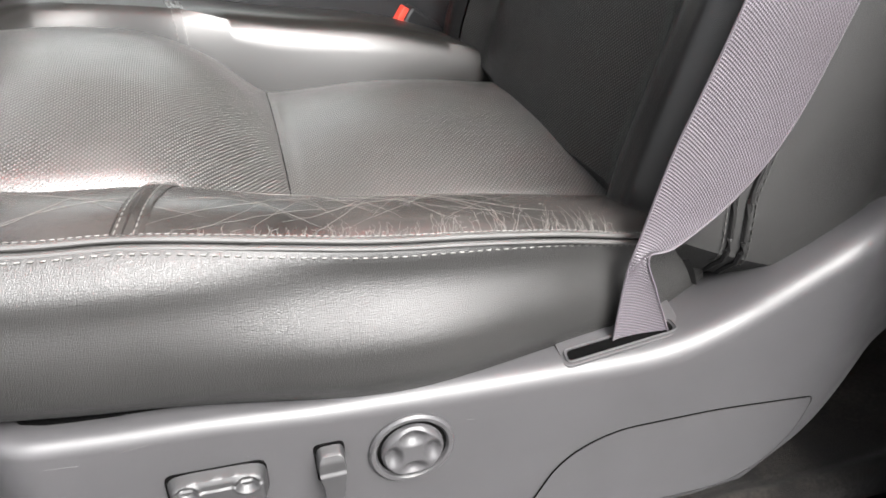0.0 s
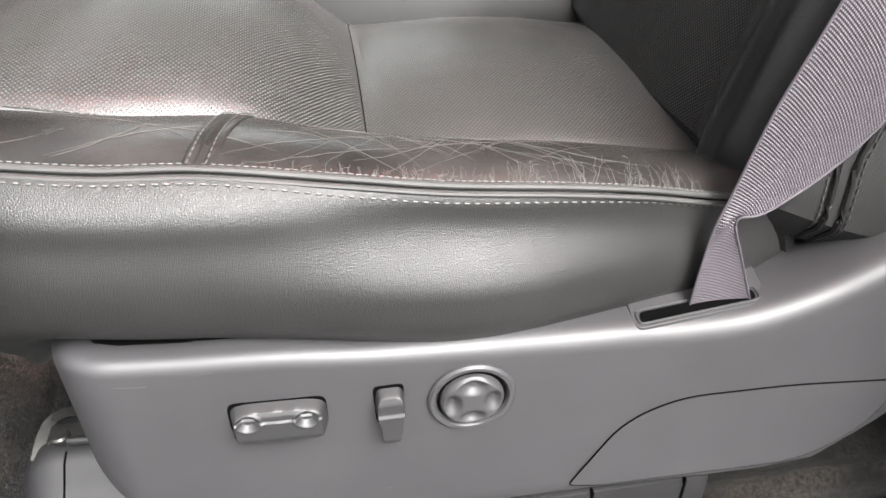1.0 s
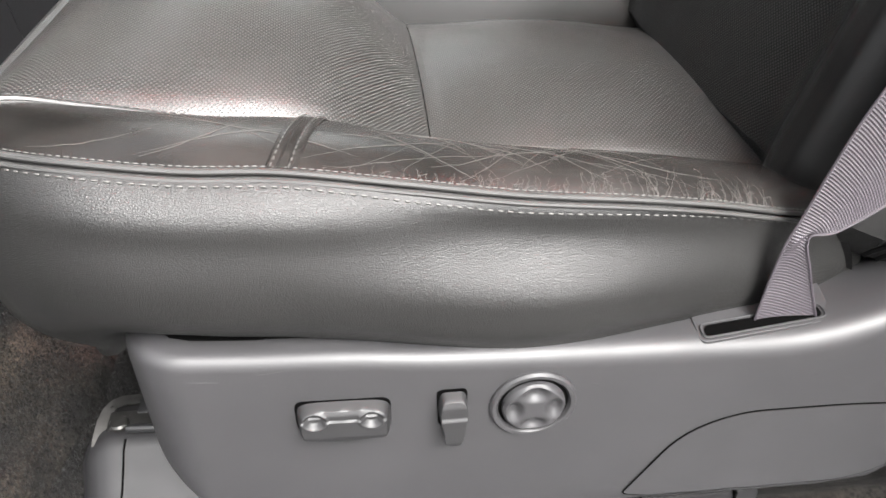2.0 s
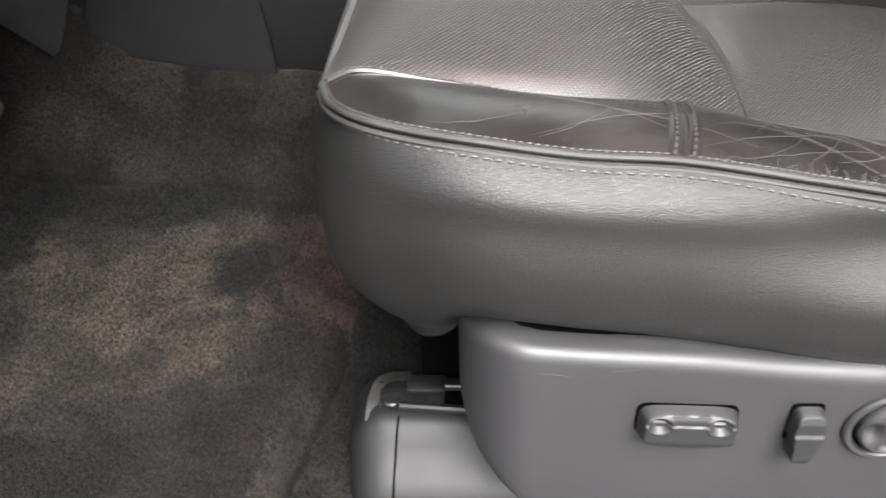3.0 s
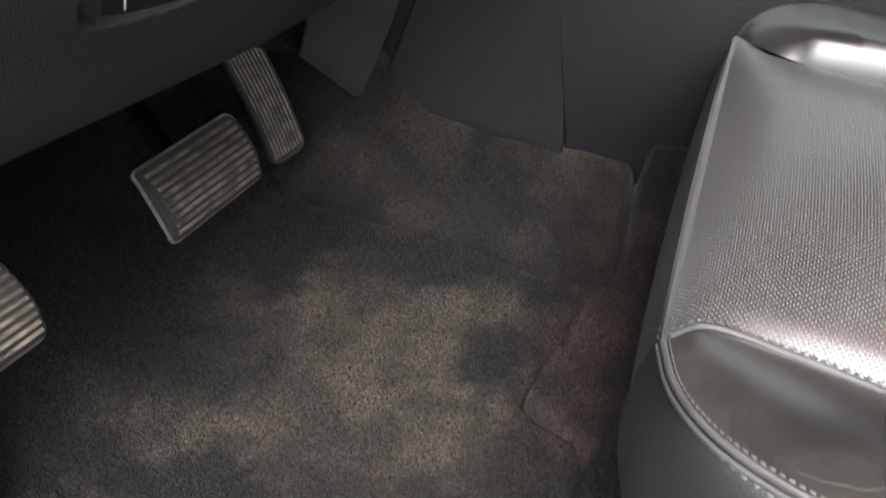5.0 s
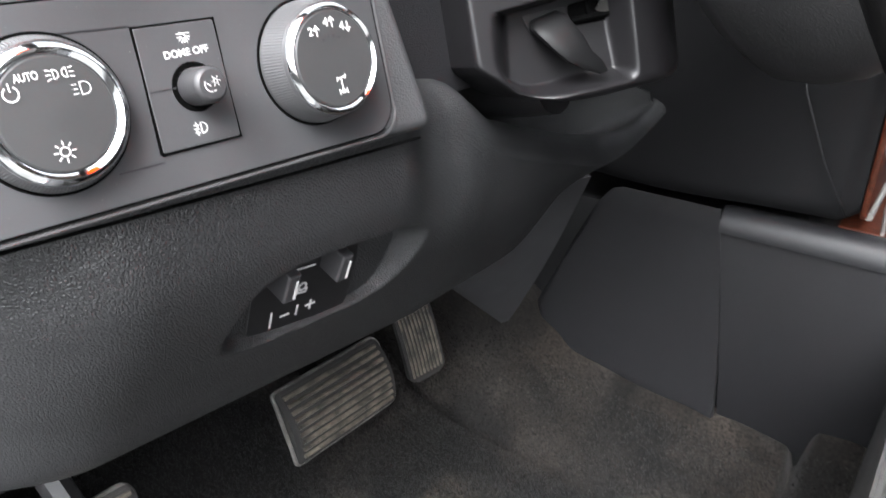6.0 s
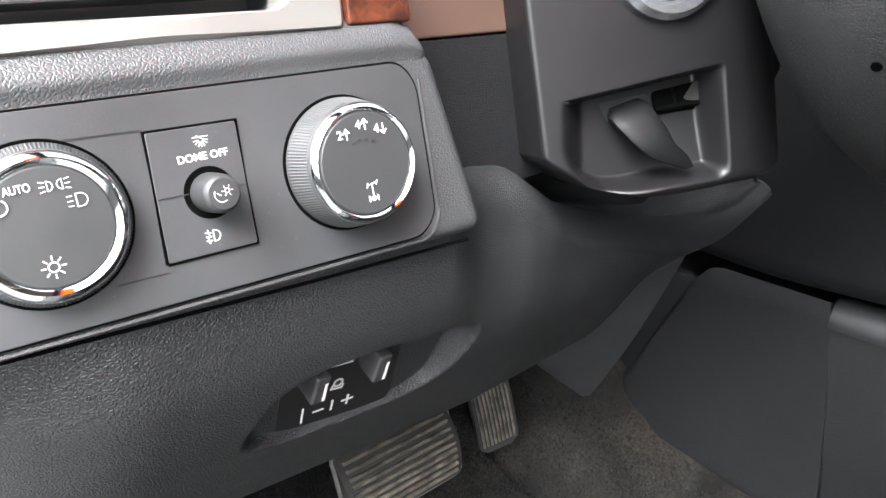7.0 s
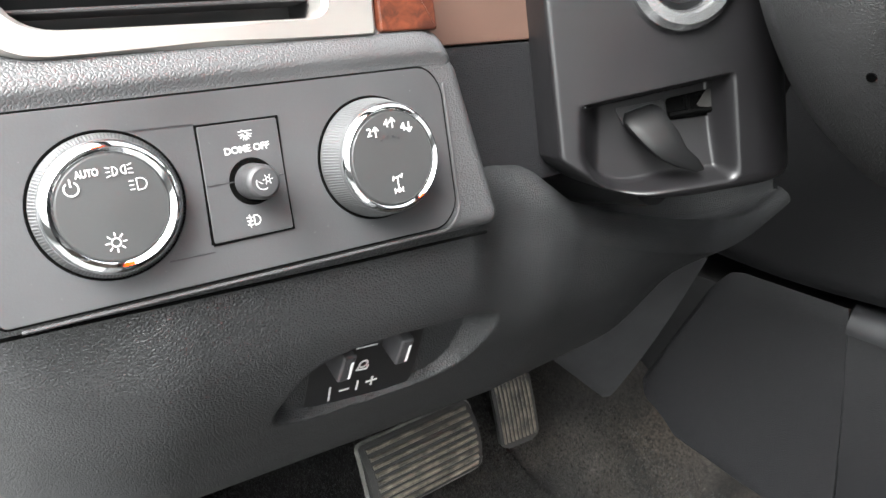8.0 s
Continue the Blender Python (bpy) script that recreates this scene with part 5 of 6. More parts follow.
def build_pedals():
    brake = thing("brake_pedal", "wide ribbed rubber brake pedal, dusty and worn", "pedal", at=(-0.68, 0.71, 0.2))
    # corners: upper left, upper right and lower left of the pad
    ul, ur, ll = Vector((-0.706, 0.650, 0.244)), Vector((-0.699, 0.800, 0.237)), Vector((-0.676, 0.656, 0.177))
    c = (ur + ll) / 2 + Vector((0.004, 0, 0))
    u = (ur - ul).normalized()
    v = (ul - ll)
    n = u.cross(v).normalized()
    if n.x < 0:
        n = -n
    ribbed_pad(brake, frame_of(c, u, n), 0.146, 0.078, 9, "x", 0.012, trim=PEDAL_RIM)
    part("arm", tube([c + Vector((-0.030, -0.01, 0.0)), c + Vector((-0.062, -0.015, 0.08)), c + Vector((-0.07, -0.02, 0.20)), c + Vector((-0.06, -0.02, 0.30))], 0.014, 8, 0.5), BLACK_MATT, brake, "black steel pedal arm")
    settle(brake)
    gas = thing("gas_pedal", "narrow ribbed accelerator pedal, brown with dust", "pedal", at=(-0.70, 0.89, 0.12))
    lo, hi = Vector((-0.686, 0.893, 0.127)), Vector((-0.745, 0.872, 0.282))
    u = Vector((0.30, 0.95, 0.10)).normalized()
    v = (hi - lo).normalized()
    n = u.cross(v)
    if n.x < 0:
        n = -n
    ribbed_pad(gas, frame_of((lo + hi) / 2 + Vector((0, 0, 0.004)) + u * 0.005, u, n), 0.054, 0.160, 9, "y", 0.008, depth=0.010, tip=0.4)
    part("arm", tube([hi + Vector((0, 0, -0.02)), hi + Vector((-0.05, 0, 0.05)), hi + Vector((-0.12, 0, 0.2))], 0.011, 8), BLACK, gas)
    settle(gas)
    park = thing("parking_brake_pedal", "ribbed rubber parking brake pedal by the kick panel", "pedal", at=(-0.66, 0.44, 0.26))
    ribbed_pad(park, frame_of((-0.668, 0.452, 0.250), (-0.02, 1.0, -0.14), (1.0, 0.05, 0.50)), 0.072, 0.070, 9, "x", 0.012, trim=PEDAL_RIM)
    part("arm", tube([(-0.685, 0.445, 0.272), (-0.74, 0.44, 0.35), (-0.76, 0.44, 0.48)], 0.012, 8), BLACK, park)
    settle(park)


def build_tunnel():
    t = thing("center_console", "dark plastic console side with a burl wood and chrome top", "console", at=(-0.2, 1.15, 0.1), kind="")

    def side(x0, x1, low, name, label, slant=0.0, ztop=0.372):
        rows = []
        for s in np.linspace(0, 1, 40):
            row = []
            for k in range(15):
                q = k / 14
                xs = x0 + slant * q ** 1.6
                x = xs + (x1 - xs) * s
                zl = low(x0 + (x1 - x0) * s)
                z = zl + (ztop - zl) * q
                y = 1.016 - 0.006 * math.sin(math.pi * q) + 0.010 * (1 - q) ** 3
                row.append((x, y, z))
            rows.append(row)
        bm = sheet(rows, thick=0.004)
        return part(name, bm, FINE_GRAIN, t, label)
    # front panel: its lower edge rises towards the pedals, its rear edge slants
    rows = []
    for s in np.linspace(0, 1, 60):
        row = []
        for k in range(24):
            q = k / 23
            rear = -0.3765 - 0.030 * q ** 1.6
            x = -0.613 + (rear + 0.613) * s
            zl = smooth([-0.613, -0.607, -0.590, -0.559, -0.471, -0.375], [0.206, 0.187, 0.171, 0.152, 0.135, 0.122], x)
            zt = lerp([-0.613, -0.601, -0.570, -0.541, -0.524, -0.512, -0.40], [0.2065, 0.230, 0.302, 0.366, 0.388, 0.392, 0.392], x)
            z = zl + (zt - zl) * q
            edge = min(x + 0.613, z - zl + 0.004, (zt - z) + 0.004) / 0.012
            row.append((x, 1.0135 + 0.006 * max(0.0, 1 - edge) ** 2, z))
        rows.append(row)
    fp = part("front_panel", sheet(rows, thick=0.004), FINE_GRAIN, t, "dark grained plastic front panel of the console")
    side(-0.3735, 0.50, lambda x: lerp([-0.374, -0.29, -0.261, -0.23, 0.5], [0.122, 0.120, 0.132, 0.138, 0.14], x), "side_panel", "dark grained plastic side panel of the console", -0.0300)
    part("panel_edge", tube([(-0.3742, 1.0125, 0.12), (-0.3842, 1.0110, 0.25), (-0.4046, 1.0125, 0.372)], 0.0009, 6), BLACK, fp)
    # padded upper edge
    rows = []
    for x in np.linspace(-0.404, 0.50, 50):
        rows.append([(x, 1.026 - 0.016 * math.cos(a), 0.372 + 0.020 * math.sin(a)) for a in [math.radians(-8 + 108 * k / 10) for k in range(11)]])
    part("padded_edge", sheet(rows, thick=0.003), PADDED, t, "smooth padded edge along the console")
    part("console_top", box((-0.33, 1.026, 0.36), (0.50, 1.36, 0.3895), 0.004), TRIM_DARK, t)
    part("wood_top", box((-0.300, 1.034, 0.389), (-0.170, 1.335, 0.3945), 0.002), BURL, t, "glossy burl wood panel")
    part("wood_lid", box((-0.160, 1.030, 0.389), (-0.125, 1.335, 0.3935), 0.002), BURL, t, "glossy burl wood lid")
    part("chrome_strip", box((-0.252, 1.028, 0.390), (-0.165, 1.0335, 0.3965), 0.0015), CHROME, t, "chrome strip along the wood")
    part("chrome_strip", box((-0.262, 1.212, 0.390), (-0.170, 1.222, 0.3985), 0.002), CHROME, t)
    part("chrome_strip", tube([(-0.262, 1.034, 0.3955), (-0.268, 1.10, 0.3955), (-0.268, 1.20, 0.396)], 0.0022, 6), SATIN_SILVER, t)
    part("latch", lathe([(0.006, 0.0), (0.0062, 0.005), (0.004, 0.008), (0.0001, 0.0085)], Matrix.Translation((-0.184, 1.083, 0.394)), 20), CHROME, t, "small chrome button")
    for y in (1.075, 1.16):
        cup = part("cup_ring", lathe([(0.040, 0.0), (0.041, 0.004), (0.037, 0.006), (0.034, 0.003), (0.0335, -0.0)], Matrix.Translation((-0.075, y, 0.3905)), 40), CHROME, t, "chrome ring of a cup holder")
        part("cup_well", lathe([(0.0335, 0.0), (0.033, 0.0012), (0.0001, 0.0014)], Matrix.Translation((-0.075, y, 0.3900)), 32), BLACK, t, "dark cup holder well")
    part("body", box((-1.09, 1.034, -0.03), (0.50, 1.36, 0.362), 0.01), BLACK, t)
    scr = part("screw_cap", lathe([(0.0085, 0.0), (0.0080, 0.0016), (0.006, 0.0020), (0.0001, 0.0014)], frame_of((-0.238, 1.0100, 0.308), (1, 0, 0), (0, -1, 0)), 24), FINE_GRAIN, t, "round plastic screw cap")
    settle(t)
    # the centre stack: a rounded box leaning over the tunnel
    s = thing("center_stack", "dark rounded centre stack over the console with wood at its end", "center stack", at=(-0.6, 1.15, 0.45))
    rings = []
    for x in [-0.284, -0.2845, -0.287, -0.292, -0.300] + list(np.linspace(-0.32, -0.66, 24)):
        e = step01(-0.300, -0.284, x)
        sw = 0.020 * step01(-0.33, -0.60, x)
        y0 = 1.000 + 0.012 * e - 0.012 * math.sin(math.pi * step01(-0.28, -0.6, x)) + sw
        zb = 0.404 + 0.006 * e - 0.012 * step01(-0.35, -0.55, x)
        ring = [(x, y0 + 0.05, zb)] + [(x, y0 + 0.030 * (1 - math.sin(math.radians(90 * k / 8))), zb + 0.030 * (1 - math.cos(math.radians(90 * k / 8)))) for k in range(9)] + [(x, y0 - 0.004, zb + 0.10), (x, y0 + 0.004, 0.80), (x, 1.36, 0.80), (x, 1.36, zb)]
        rings.append(ring)
    part("stack_body", loft(rings), STACK_VINYL, s, "dark grained side of the centre stack")
    part("stack_seam", tube([(-0.292, 1.000, 0.418), (-0.300, 0.990, 0.438), (-0.318, 0.986, 0.47), (-0.345, 0.987, 0.53), (-0.36, 0.990, 0.60)], 0.0009, 6), BLACK, s)
    part("stack_wood", box((-0.2835, 1.016, 0.412), (-0.277, 1.34, 0.70), 0.003), BURL, s, "burl wood face of the centre stack")
    for y, z in ((1.06, 0.470), (1.055, 0.52)):
        part("stack_knob", lathe([(0.020, 0.0), (0.0205, 0.008), (0.018, 0.016), (0.014, 0.018), (0.0001, 0.0175)], frame_of((-0.277, y, z), (0, 1, 0), (1, 0, 0.1)), 36), CHROME, s, "chrome knob")
    part("stack_trim", tube([(-0.276, 1.022, 0.414), (-0.276, 1.10, 0.412), (-0.276, 1.30, 0.412)], 0.004, 8), SATIN_SILVER, s)
    settle(s)
    # air duct beside the accelerator: a box under the dash and its slanting face
    k = thing("kick_duct", "grey plastic air duct cover under the dashboard", "duct cover", at=(-0.66, 1.0, 0.3))
    profile = ((0.855, 0.36), (0.862, 0.31), (0.905, 0.265), (1.034, 0.205), (1.034, 0.45), (0.87, 0.45))
    part("duct_body", loft([[(x, y, z) for y, z in profile] for x in (-0.76, -0.692)] + [[(-0.684, y + 0.006 * (1 if y < 1 else -0.5), z + 0.004) for y, z in profile]]), BLACK, k)
    low, high = ((-0.664, 0.895, 0.272), (-0.656, 1.004, 0.165)), ((-0.625, 0.885, 0.40), (-0.553, 1.008, 0.40))
    rows = []
    for u in np.linspace(0, 1, 16):
        a, b = Vector(low[0]).lerp(Vector(low[1]), u), Vector(high[0]).lerp(Vector(high[1]), u)
        rows.append([a.lerp(b, v) + Vector((0.006, -0.004, 0)) * math.sin(math.pi * v) + Vector((-0.004, 0.004, 0)) * (1 - step01(0, 0.06, v)) for v in np.linspace(0, 1, 22)])
    part("duct_face", sheet(rows, thick=0.004), DUCT, k, "dusty grey face of the duct")
    settle(k)


# ================= dashboard =================
DM = frame_of((-0.463, 0.450, 0.640), (math.sin(radians(7)), math.cos(radians(7)), 0), (0.963, -0.118, 0.242))
MM = 0.001


def dash(u, v, off=0.0):
    return DM @ Matrix.Translation((u * MM, v * MM, off * MM))


def mm(pts):
    return [(a * MM, b * MM) for a, b in pts]


def knob(parent, name, u, v, label, base_r, ring_r, face_r, depth):
    """A rotary switch: ribbed skirt, chrome ring and a matt face."""
    m = dash(u, v, 3.0)
    d = depth - 0.003
    k = part(name, lathe([(base_r, -0.004), (base_r, 0.0005), (base_r * 0.985, 0.0020), (ring_r + 0.0002, d - 0.004), (ring_r, d - 0.002), (0.0001, d - 0.002)], m, 64), KNOB_METAL, parent, label)
    bms = []
    for i in range(130):
        a = 2 * math.pi * i / 130
        p0 = m @ Vector((base_r * 0.99 * math.cos(a), base_r * 0.99 * math.sin(a), 0.0022))
        p1 = m @ Vector(((ring_r + 0.0002) * math.cos(a), (ring_r + 0.0002) * math.sin(a), d - 0.0042))
        bms.append(tube([p0, p1], 0.00034, 4))
    part("grip_ribs", merge(*bms), KNOB_METAL, k, "fine ribs round the knob")
    # black ring on the plate paints the shadow in the gap at the knob's foot
    part("knob_gap_shade", lathe([(base_r + 0.0012, 0.0), (base_r + 0.0010, 0.0008), (base_r - 0.002, 0.0008)], m, 64), BLACK_MATT, k, "dark ring for the gap and shadow round the knob")
    w = ring_r - face_r
    part("chrome_ring", lathe([(ring_r, d - 0.0040), (ring_r, d - 0.0022), (ring_r - w * 0.25, d - 0.0004), (ring_r - w * 0.55, d + 0.0003), (face_r + w * 0.15, d - 0.0004), (face_r, d - 0.0012), (face_r - 0.0002, d - 0.003)], m, 80), CHROME, k, "bright chrome ring")
    part("knob_face", lathe([(face_r, d - 0.003), (face_r, d - 0.0010), (face_r - 0.0006, d - 0.0004), (0.0001, d)], m, 48), KNOB_FACE, k, "matt dark grey knob face")
    return k


def print_mark(name, lines, width, u, v, off, parent):
    return part(name, strokes([[(a * MM, b * MM) for a, b in l] for l in lines], 0.72 * width * MM, dash(u, v, off)), WHITE, parent, "white printed symbol", flat=True)


def dash_x(y):
    return 0.10 * (min(y, 0.66) - 0.5) - 0.06 * max(0.0, y - 0.80)


def build_dash():
    d = thing("dashboard", "dark grained dashboard with rotary switches and a silver vent frame", "dashboard", at=(-0.6, 0.6, 0.45))
    # knee bolster
    P_Z = [0.400, 0.412, 0.425, 0.45, 0.477, 0.50, 0.53, 0.56, 0.60, 0.625]
    P_X = [-0.585, -0.556, -0.540, -0.521, -0.503, -0.487, -0.469, -0.457, -0.4535, -0.461]
    rows = []
    for y in np.concatenate((np.linspace(0.345, 0.435, 24), np.linspace(0.437, 0.625, 190), np.linspace(0.628, 0.953, 110))):
        ztop = smooth([0.34, 0.555, 0.58, 0.615, 0.636, 0.656, 0.686, 0.712, 0.785, 0.857, 0.906, 0.935, 0.95, 0.958], [0.624, 0.622, 0.600, 0.591, 0.586, 0.572, 0.552, 0.540, 0.513, 0.489, 0.480, 0.485, 0.497, 0.511], y)
        lift = 0.075 * step01(0.80, 0.97, y) + 0.0
        row = []
        edge_r = 0.010 + 0.014 * step01(0.555, 0.62, y) * (1 - step01(0.86, 0.94, y))
        ztop -= edge_r - 0.010
        for k in range(150):
            q = k / 149
            z0 = P_Z[0] + (ztop - P_Z[0]) * q
            zz = z0 - 0.085 * (y - 0.47) * (1 - q) + lift * (1 - q)
            x = smooth(P_Z, P_X, z0) + dash_x(y) - smooth([0.56, 0.60, 0.65, 0.70, 0.785, 0.857, 0.906, 0.96], [0.0, 0.020, 0.023, 0.018, 0.0, -0.017, -0.026, -0.024], y) * step01(0.5, 1.05, q) ** 1.4
            if y < 0.42:
                x -= 0.05 * ((0.42 - y) / 0.075) ** 2
            # the oblong scoop that holds the pedal switch
            du = (y - (0.528 + 0.30 * (zz - 0.5))) / 0.066
            dv = (zz - (0.508 - 0.12 * (y - 0.517))) / 0.029
            r = (abs(du) ** 3.5 + abs(dv) ** 3.5) ** (1 / 3.5)
            floor_x = -0.4965 + 0.35 * (zz - 0.5) + 0.10 * (y - 0.52)
            x += (min(x, floor_x) - x) * (1 - step01(0.86, 1.06, r))
            row.append((x, y, zz))
        # turn the top edge inwards, under the panel and the column
        last = row[-1]
        for a in (15, 30, 45, 60, 75, 90):
            row.append((last[0] - edge_r * (1 - math.cos(radians(a))), last[1], last[2] + edge_r * math.sin(radians(a))))
        # behind the edge a hollow under the column, closed at its end
        deep = math.sqrt(max(0.0, 1 - (max(0.0, y - 0.83) / 0.1235) ** 2))
        for w in (0.1, 0.2, 0.3, 0.45, 0.6, 0.8, 1.0):
            row.append((last[0] - edge_r - 0.065 * deep * w ** 0.9, last[1], last[2] + edge_r - 0.022 * deep * math.sin(math.pi * 0.6 * w)))
        floor = row[-1]
        for w in (0.1, 0.25, 0.45, 0.7, 1.0):
            row.append((floor[0] - 0.022 * deep * math.sin(math.pi / 2 * w), floor[1], floor[2] + 0.085 * deep * w ** 1.5))
        rows.append(row)
    part("bolster_end", tube([Vector(p) + Vector((-0.004, 0.001, 0)) for p in rows[-1][:156]], [0.0048 - 0.0038 * step01(90, 155, k) for k in range(156)], 10), GRAIN, d, "rounded end of the knee panel")
    part("knee_bolster", sheet(rows, thick=-0.004), GRAIN, d, "dark grained knee panel with a switch recess")
    rows = []
    for y in np.linspace(0.345, 0.96, 20):
        z0 = 0.400 - 0.085 * (y - 0.47) + 0.075 * step01(0.80, 0.97, y)
        rows.append([(-0.585 + dash_x(y), y, z0), (-0.64, y, z0 + 0.004), (-0.75, y, z0 + 0.05), (-0.95, y, z0 + 0.12)])
    part("under_panel", sheet(rows, thick=0.004), BLACK, d, "black panel under the dash")
    part("dash_core", box((-1.09, 0.385, 0.60), (-0.60, 1.0, 0.775), 0.02), TRIM_DARK, d)
    # grained bezel round the switch plate
    outer = round_poly(mm([(-122, -36), (114, -46.5), (118, -42), (104, 31), (98, 36), (-118, 38)]), [0.012, 0.004, 0.006, 0.004, 0.004, 0.004])
    inner = round_poly(mm([(-97, -32), (-95, -36), (84, -41), (92, -33), (92.5, 22), (86, 31), (-90, 34), (-97, 28)]), 0.006)
    bez = part("switch_bezel", prism(outer, -0.05, 0.0030, dash(0, 0), bevel=0.006, seg=5), BEZEL_GRAIN, d, "soft grained surround of the switch panel")
    part("bezel_lip", tube([DM @ Vector((x, y, 0.0028)) for x, y in inner + inner[:1]], 0.0007, 8), BLACK_MATT, d)
    path = [DM @ Vector((-0.090 + 0.172 * k / 160, -0.0383 - 0.0048 * k / 160, 0.0030)) for k in range(161)] + [DM @ Vector((0.0822 + 0.012 * math.sin(a), -0.0310 - 0.0121 * math.cos(a), 0.0030)) for a in [math.pi / 2 * k / 16 for k in range(1, 17)]] + [DM @ Vector((0.0942 + 0.0004 * k / 60, -0.0310 + 0.054 * k / 60, 0.0030)) for k in range(1, 61)]
    part("bezel_bead", tube(path, [0.00070 + 0.00020 * (k % 2) for k in range(len(path))], 6), TRIM, bez, "stitched bead beside the switch plate")
    rows = []
    for u in np.linspace(-118, 104.5, 70):
        v0, v1 = lerp([-118, 92, 104.5], [34.6, 31.6, 27.0], u), lerp([-118, 88, 104.5], [53.5, 50.0, 41.0], u)
        end = 9.0 * step01(94, 106, u) ** 2
        rows.append([DM @ Vector((u * MM, (v0 + (v1 - v0) * t) * MM, (3.1 + 1.6 * step01(0.0, 0.35, t) - 14.0 * max(0.0, t - 0.3) ** 1.8 - end) * MM)) for t in np.linspace(0, 1, 18)])
    part("bezel_roll", sheet(rows, uv=False), BEZEL_GRAIN, bez, "soft rolled upper edge of the surround")
    low = [DM @ Vector((a * MM, b * MM, -0.0035)) for a, b in ((-122, -39), (-40, -43.5), (40, -47.5), (112, -50.5))]
    part("gap_shadow", tube(low, 0.0008, 8), BLACK_MATT, d, "dark gap under the switch panel")
    plate = part("switch_plate", prism(inner, -0.004, 0.0035, dash(0, 0), bevel=0.0004), PLATE, d, "smooth dark switch plate")
    # raised joint lines on the plate
    off = 3.55
    for line in ([(-45, 22.5), (-19, 21.5)], [(-38, -26.5), (-21, -27)]):
        part("plate_line", strokes([mm(line)], 0.0005, dash(0, 0, off)), BLACK, plate, flat=True)
    # dome, dimmer and fog module
    btn = part("dimmer_module", prism(round_poly(mm([(-20.6, -23.8), (11.6, -24.6), (12.9, 19.4), (-18.4, 20.2)]), 0.0010), 0.0, 0.0045, dash(0, 0), bevel=0.0003), PLATE, plate, "dark module with dome and fog lamp keys")
    part("module_gap", tube([DM @ Vector((a * MM, b * MM, 0.0037)) for a, b in ((-20.9, -24.2), (11.9, -25.0), (13.3, 19.8), (-18.7, 20.6), (-20.9, -24.2))], 0.0008, 4), BLACK_MATT, plate)
    part("key_gap", strokes([mm([(-19.2, -2.0), (-8.8, -2.2)]), mm([(7.0, -2.9), (12.0, -3.0)])], 0.0005, dash(0, 0, 4.52)), BLACK, btn, flat=True)
    part("dimmer_well", lathe([(0.0090, 0.0), (0.0092, 0.00025), (0.0001, 0.0003)], dash(-1.4, -3.2, 4.45), 36), BLACK_MATT, btn, "dark well round the dimmer")
    dim = part("dimmer_knob", lathe([(0.0070, 0.0), (0.0070, 0.004), (0.0067, 0.0125), (0.0062, 0.0142), (0.0052, 0.0150), (0.0001, 0.0152)], dash(-1.4, -3.2, 3.0), 36), TRIM_DARK, btn, "round push dimmer knob")
    # rotary switches
    kl = knob(d, "headlight_knob", -53.8, -2.0, "headlight rotary switch with chrome ring", 0.0256, 0.0234, 0.0186, 0.0130)
    kr = knob(d, "drive_mode_knob", 53.6, -3.8, "four-wheel-drive rotary switch with chrome ring", 0.0252, 0.0226, 0.0192, 0.0205)
    lo = 13.0 + 0.12
    print_mark("power_symbol", [arc(0, 0, 2.3, 125, 415, 12), [(0, 0.8), (0, 3.2)]], 0.6, -65.5, 6.6, lo, kl)
    lettering("marking", "AUTO", 0.0036, dash(-59.8, 10.7, lo) @ Matrix.Diagonal((0.74, 1.0, 1.0, 1.0)), WHITE, kl, "white printed word")
    print_mark("side_lamp_symbol", [arc(-2.1, 0, 1.5, -90, 90, 8) + [(-2.1, -1.5)], arc(2.1, 0, 1.5, 90, 270, 8) + [(2.1, 1.5)]] + [[(s * 2.9, q), (s * 4.2, q * 1.25)] for s in (-1, 1) for q in (-1.3, 0, 1.3)], 0.45, -49.6, 10.1, lo, kl)
    print_mark("head_lamp_symbol", [arc(0.4, 0, 2.0, -90, 90, 8) + [(-0.8, 2.0), (-0.8, -2.0), (0.4, -2.0)], [(-3.3, 1.5), (-1.9, 1.5)], [(-3.3, 0.0), (-1.9, 0.0)], [(-3.3, -1.5), (-1.9, -1.5)]], 0.42, -44.0, 4.4, lo, kl)
    rays = [[(2.3 * math.cos(a), 2.3 * math.sin(a)), (3.4 * math.cos(a), 3.4 * math.sin(a))] for a in [math.pi / 4 * k for k in range(8)]]
    print_mark("lamp_symbol", [arc(0, 0, 1.5, 0, 360, 14)] + rays, 0.6, -55.8, -13.8, lo, kl)
    hi = 20.5 + 0.12
    for words, u, v in (("2", 44.0, 7.8), ("4", 52.2, 10.4), ("4", 59.8, 7.9)):
        lettering("marking", words, 0.0046, dash(u, v, hi), WHITE, kr, "white printed figure")
    for u, v, s in ((46.8, 7.8, 1), (55.0, 10.4, 1), (62.6, 7.6, -1)):
        print_mark("arrow", [[(0, -1.9 * s), (0, 1.2 * s)], [(-1.3, 0.4 * s), (0, 1.9 * s), (1.3, 0.4 * s)]], 0.7, u, v, hi, kr)
    print_mark("axle_symbol", [[(0, -2.8), (0, 2.5)], [(-2.0, 2.2), (0, 2.7), (2.0, 2.9)], [(-1.9, -2.8), (1.9, -2.8)], [(-2.2, 1.5), (-1.8, 3.1)], [(1.8, 2.1), (2.4, 3.6)], [(-1.9, -3.8), (-1.9, -1.9)], [(1.9, -3.8), (1.9, -1.9)], arc(0, -2.8, 0.8, 0, 360, 10)], 0.6, 53.6, -14.3, hi, kr)
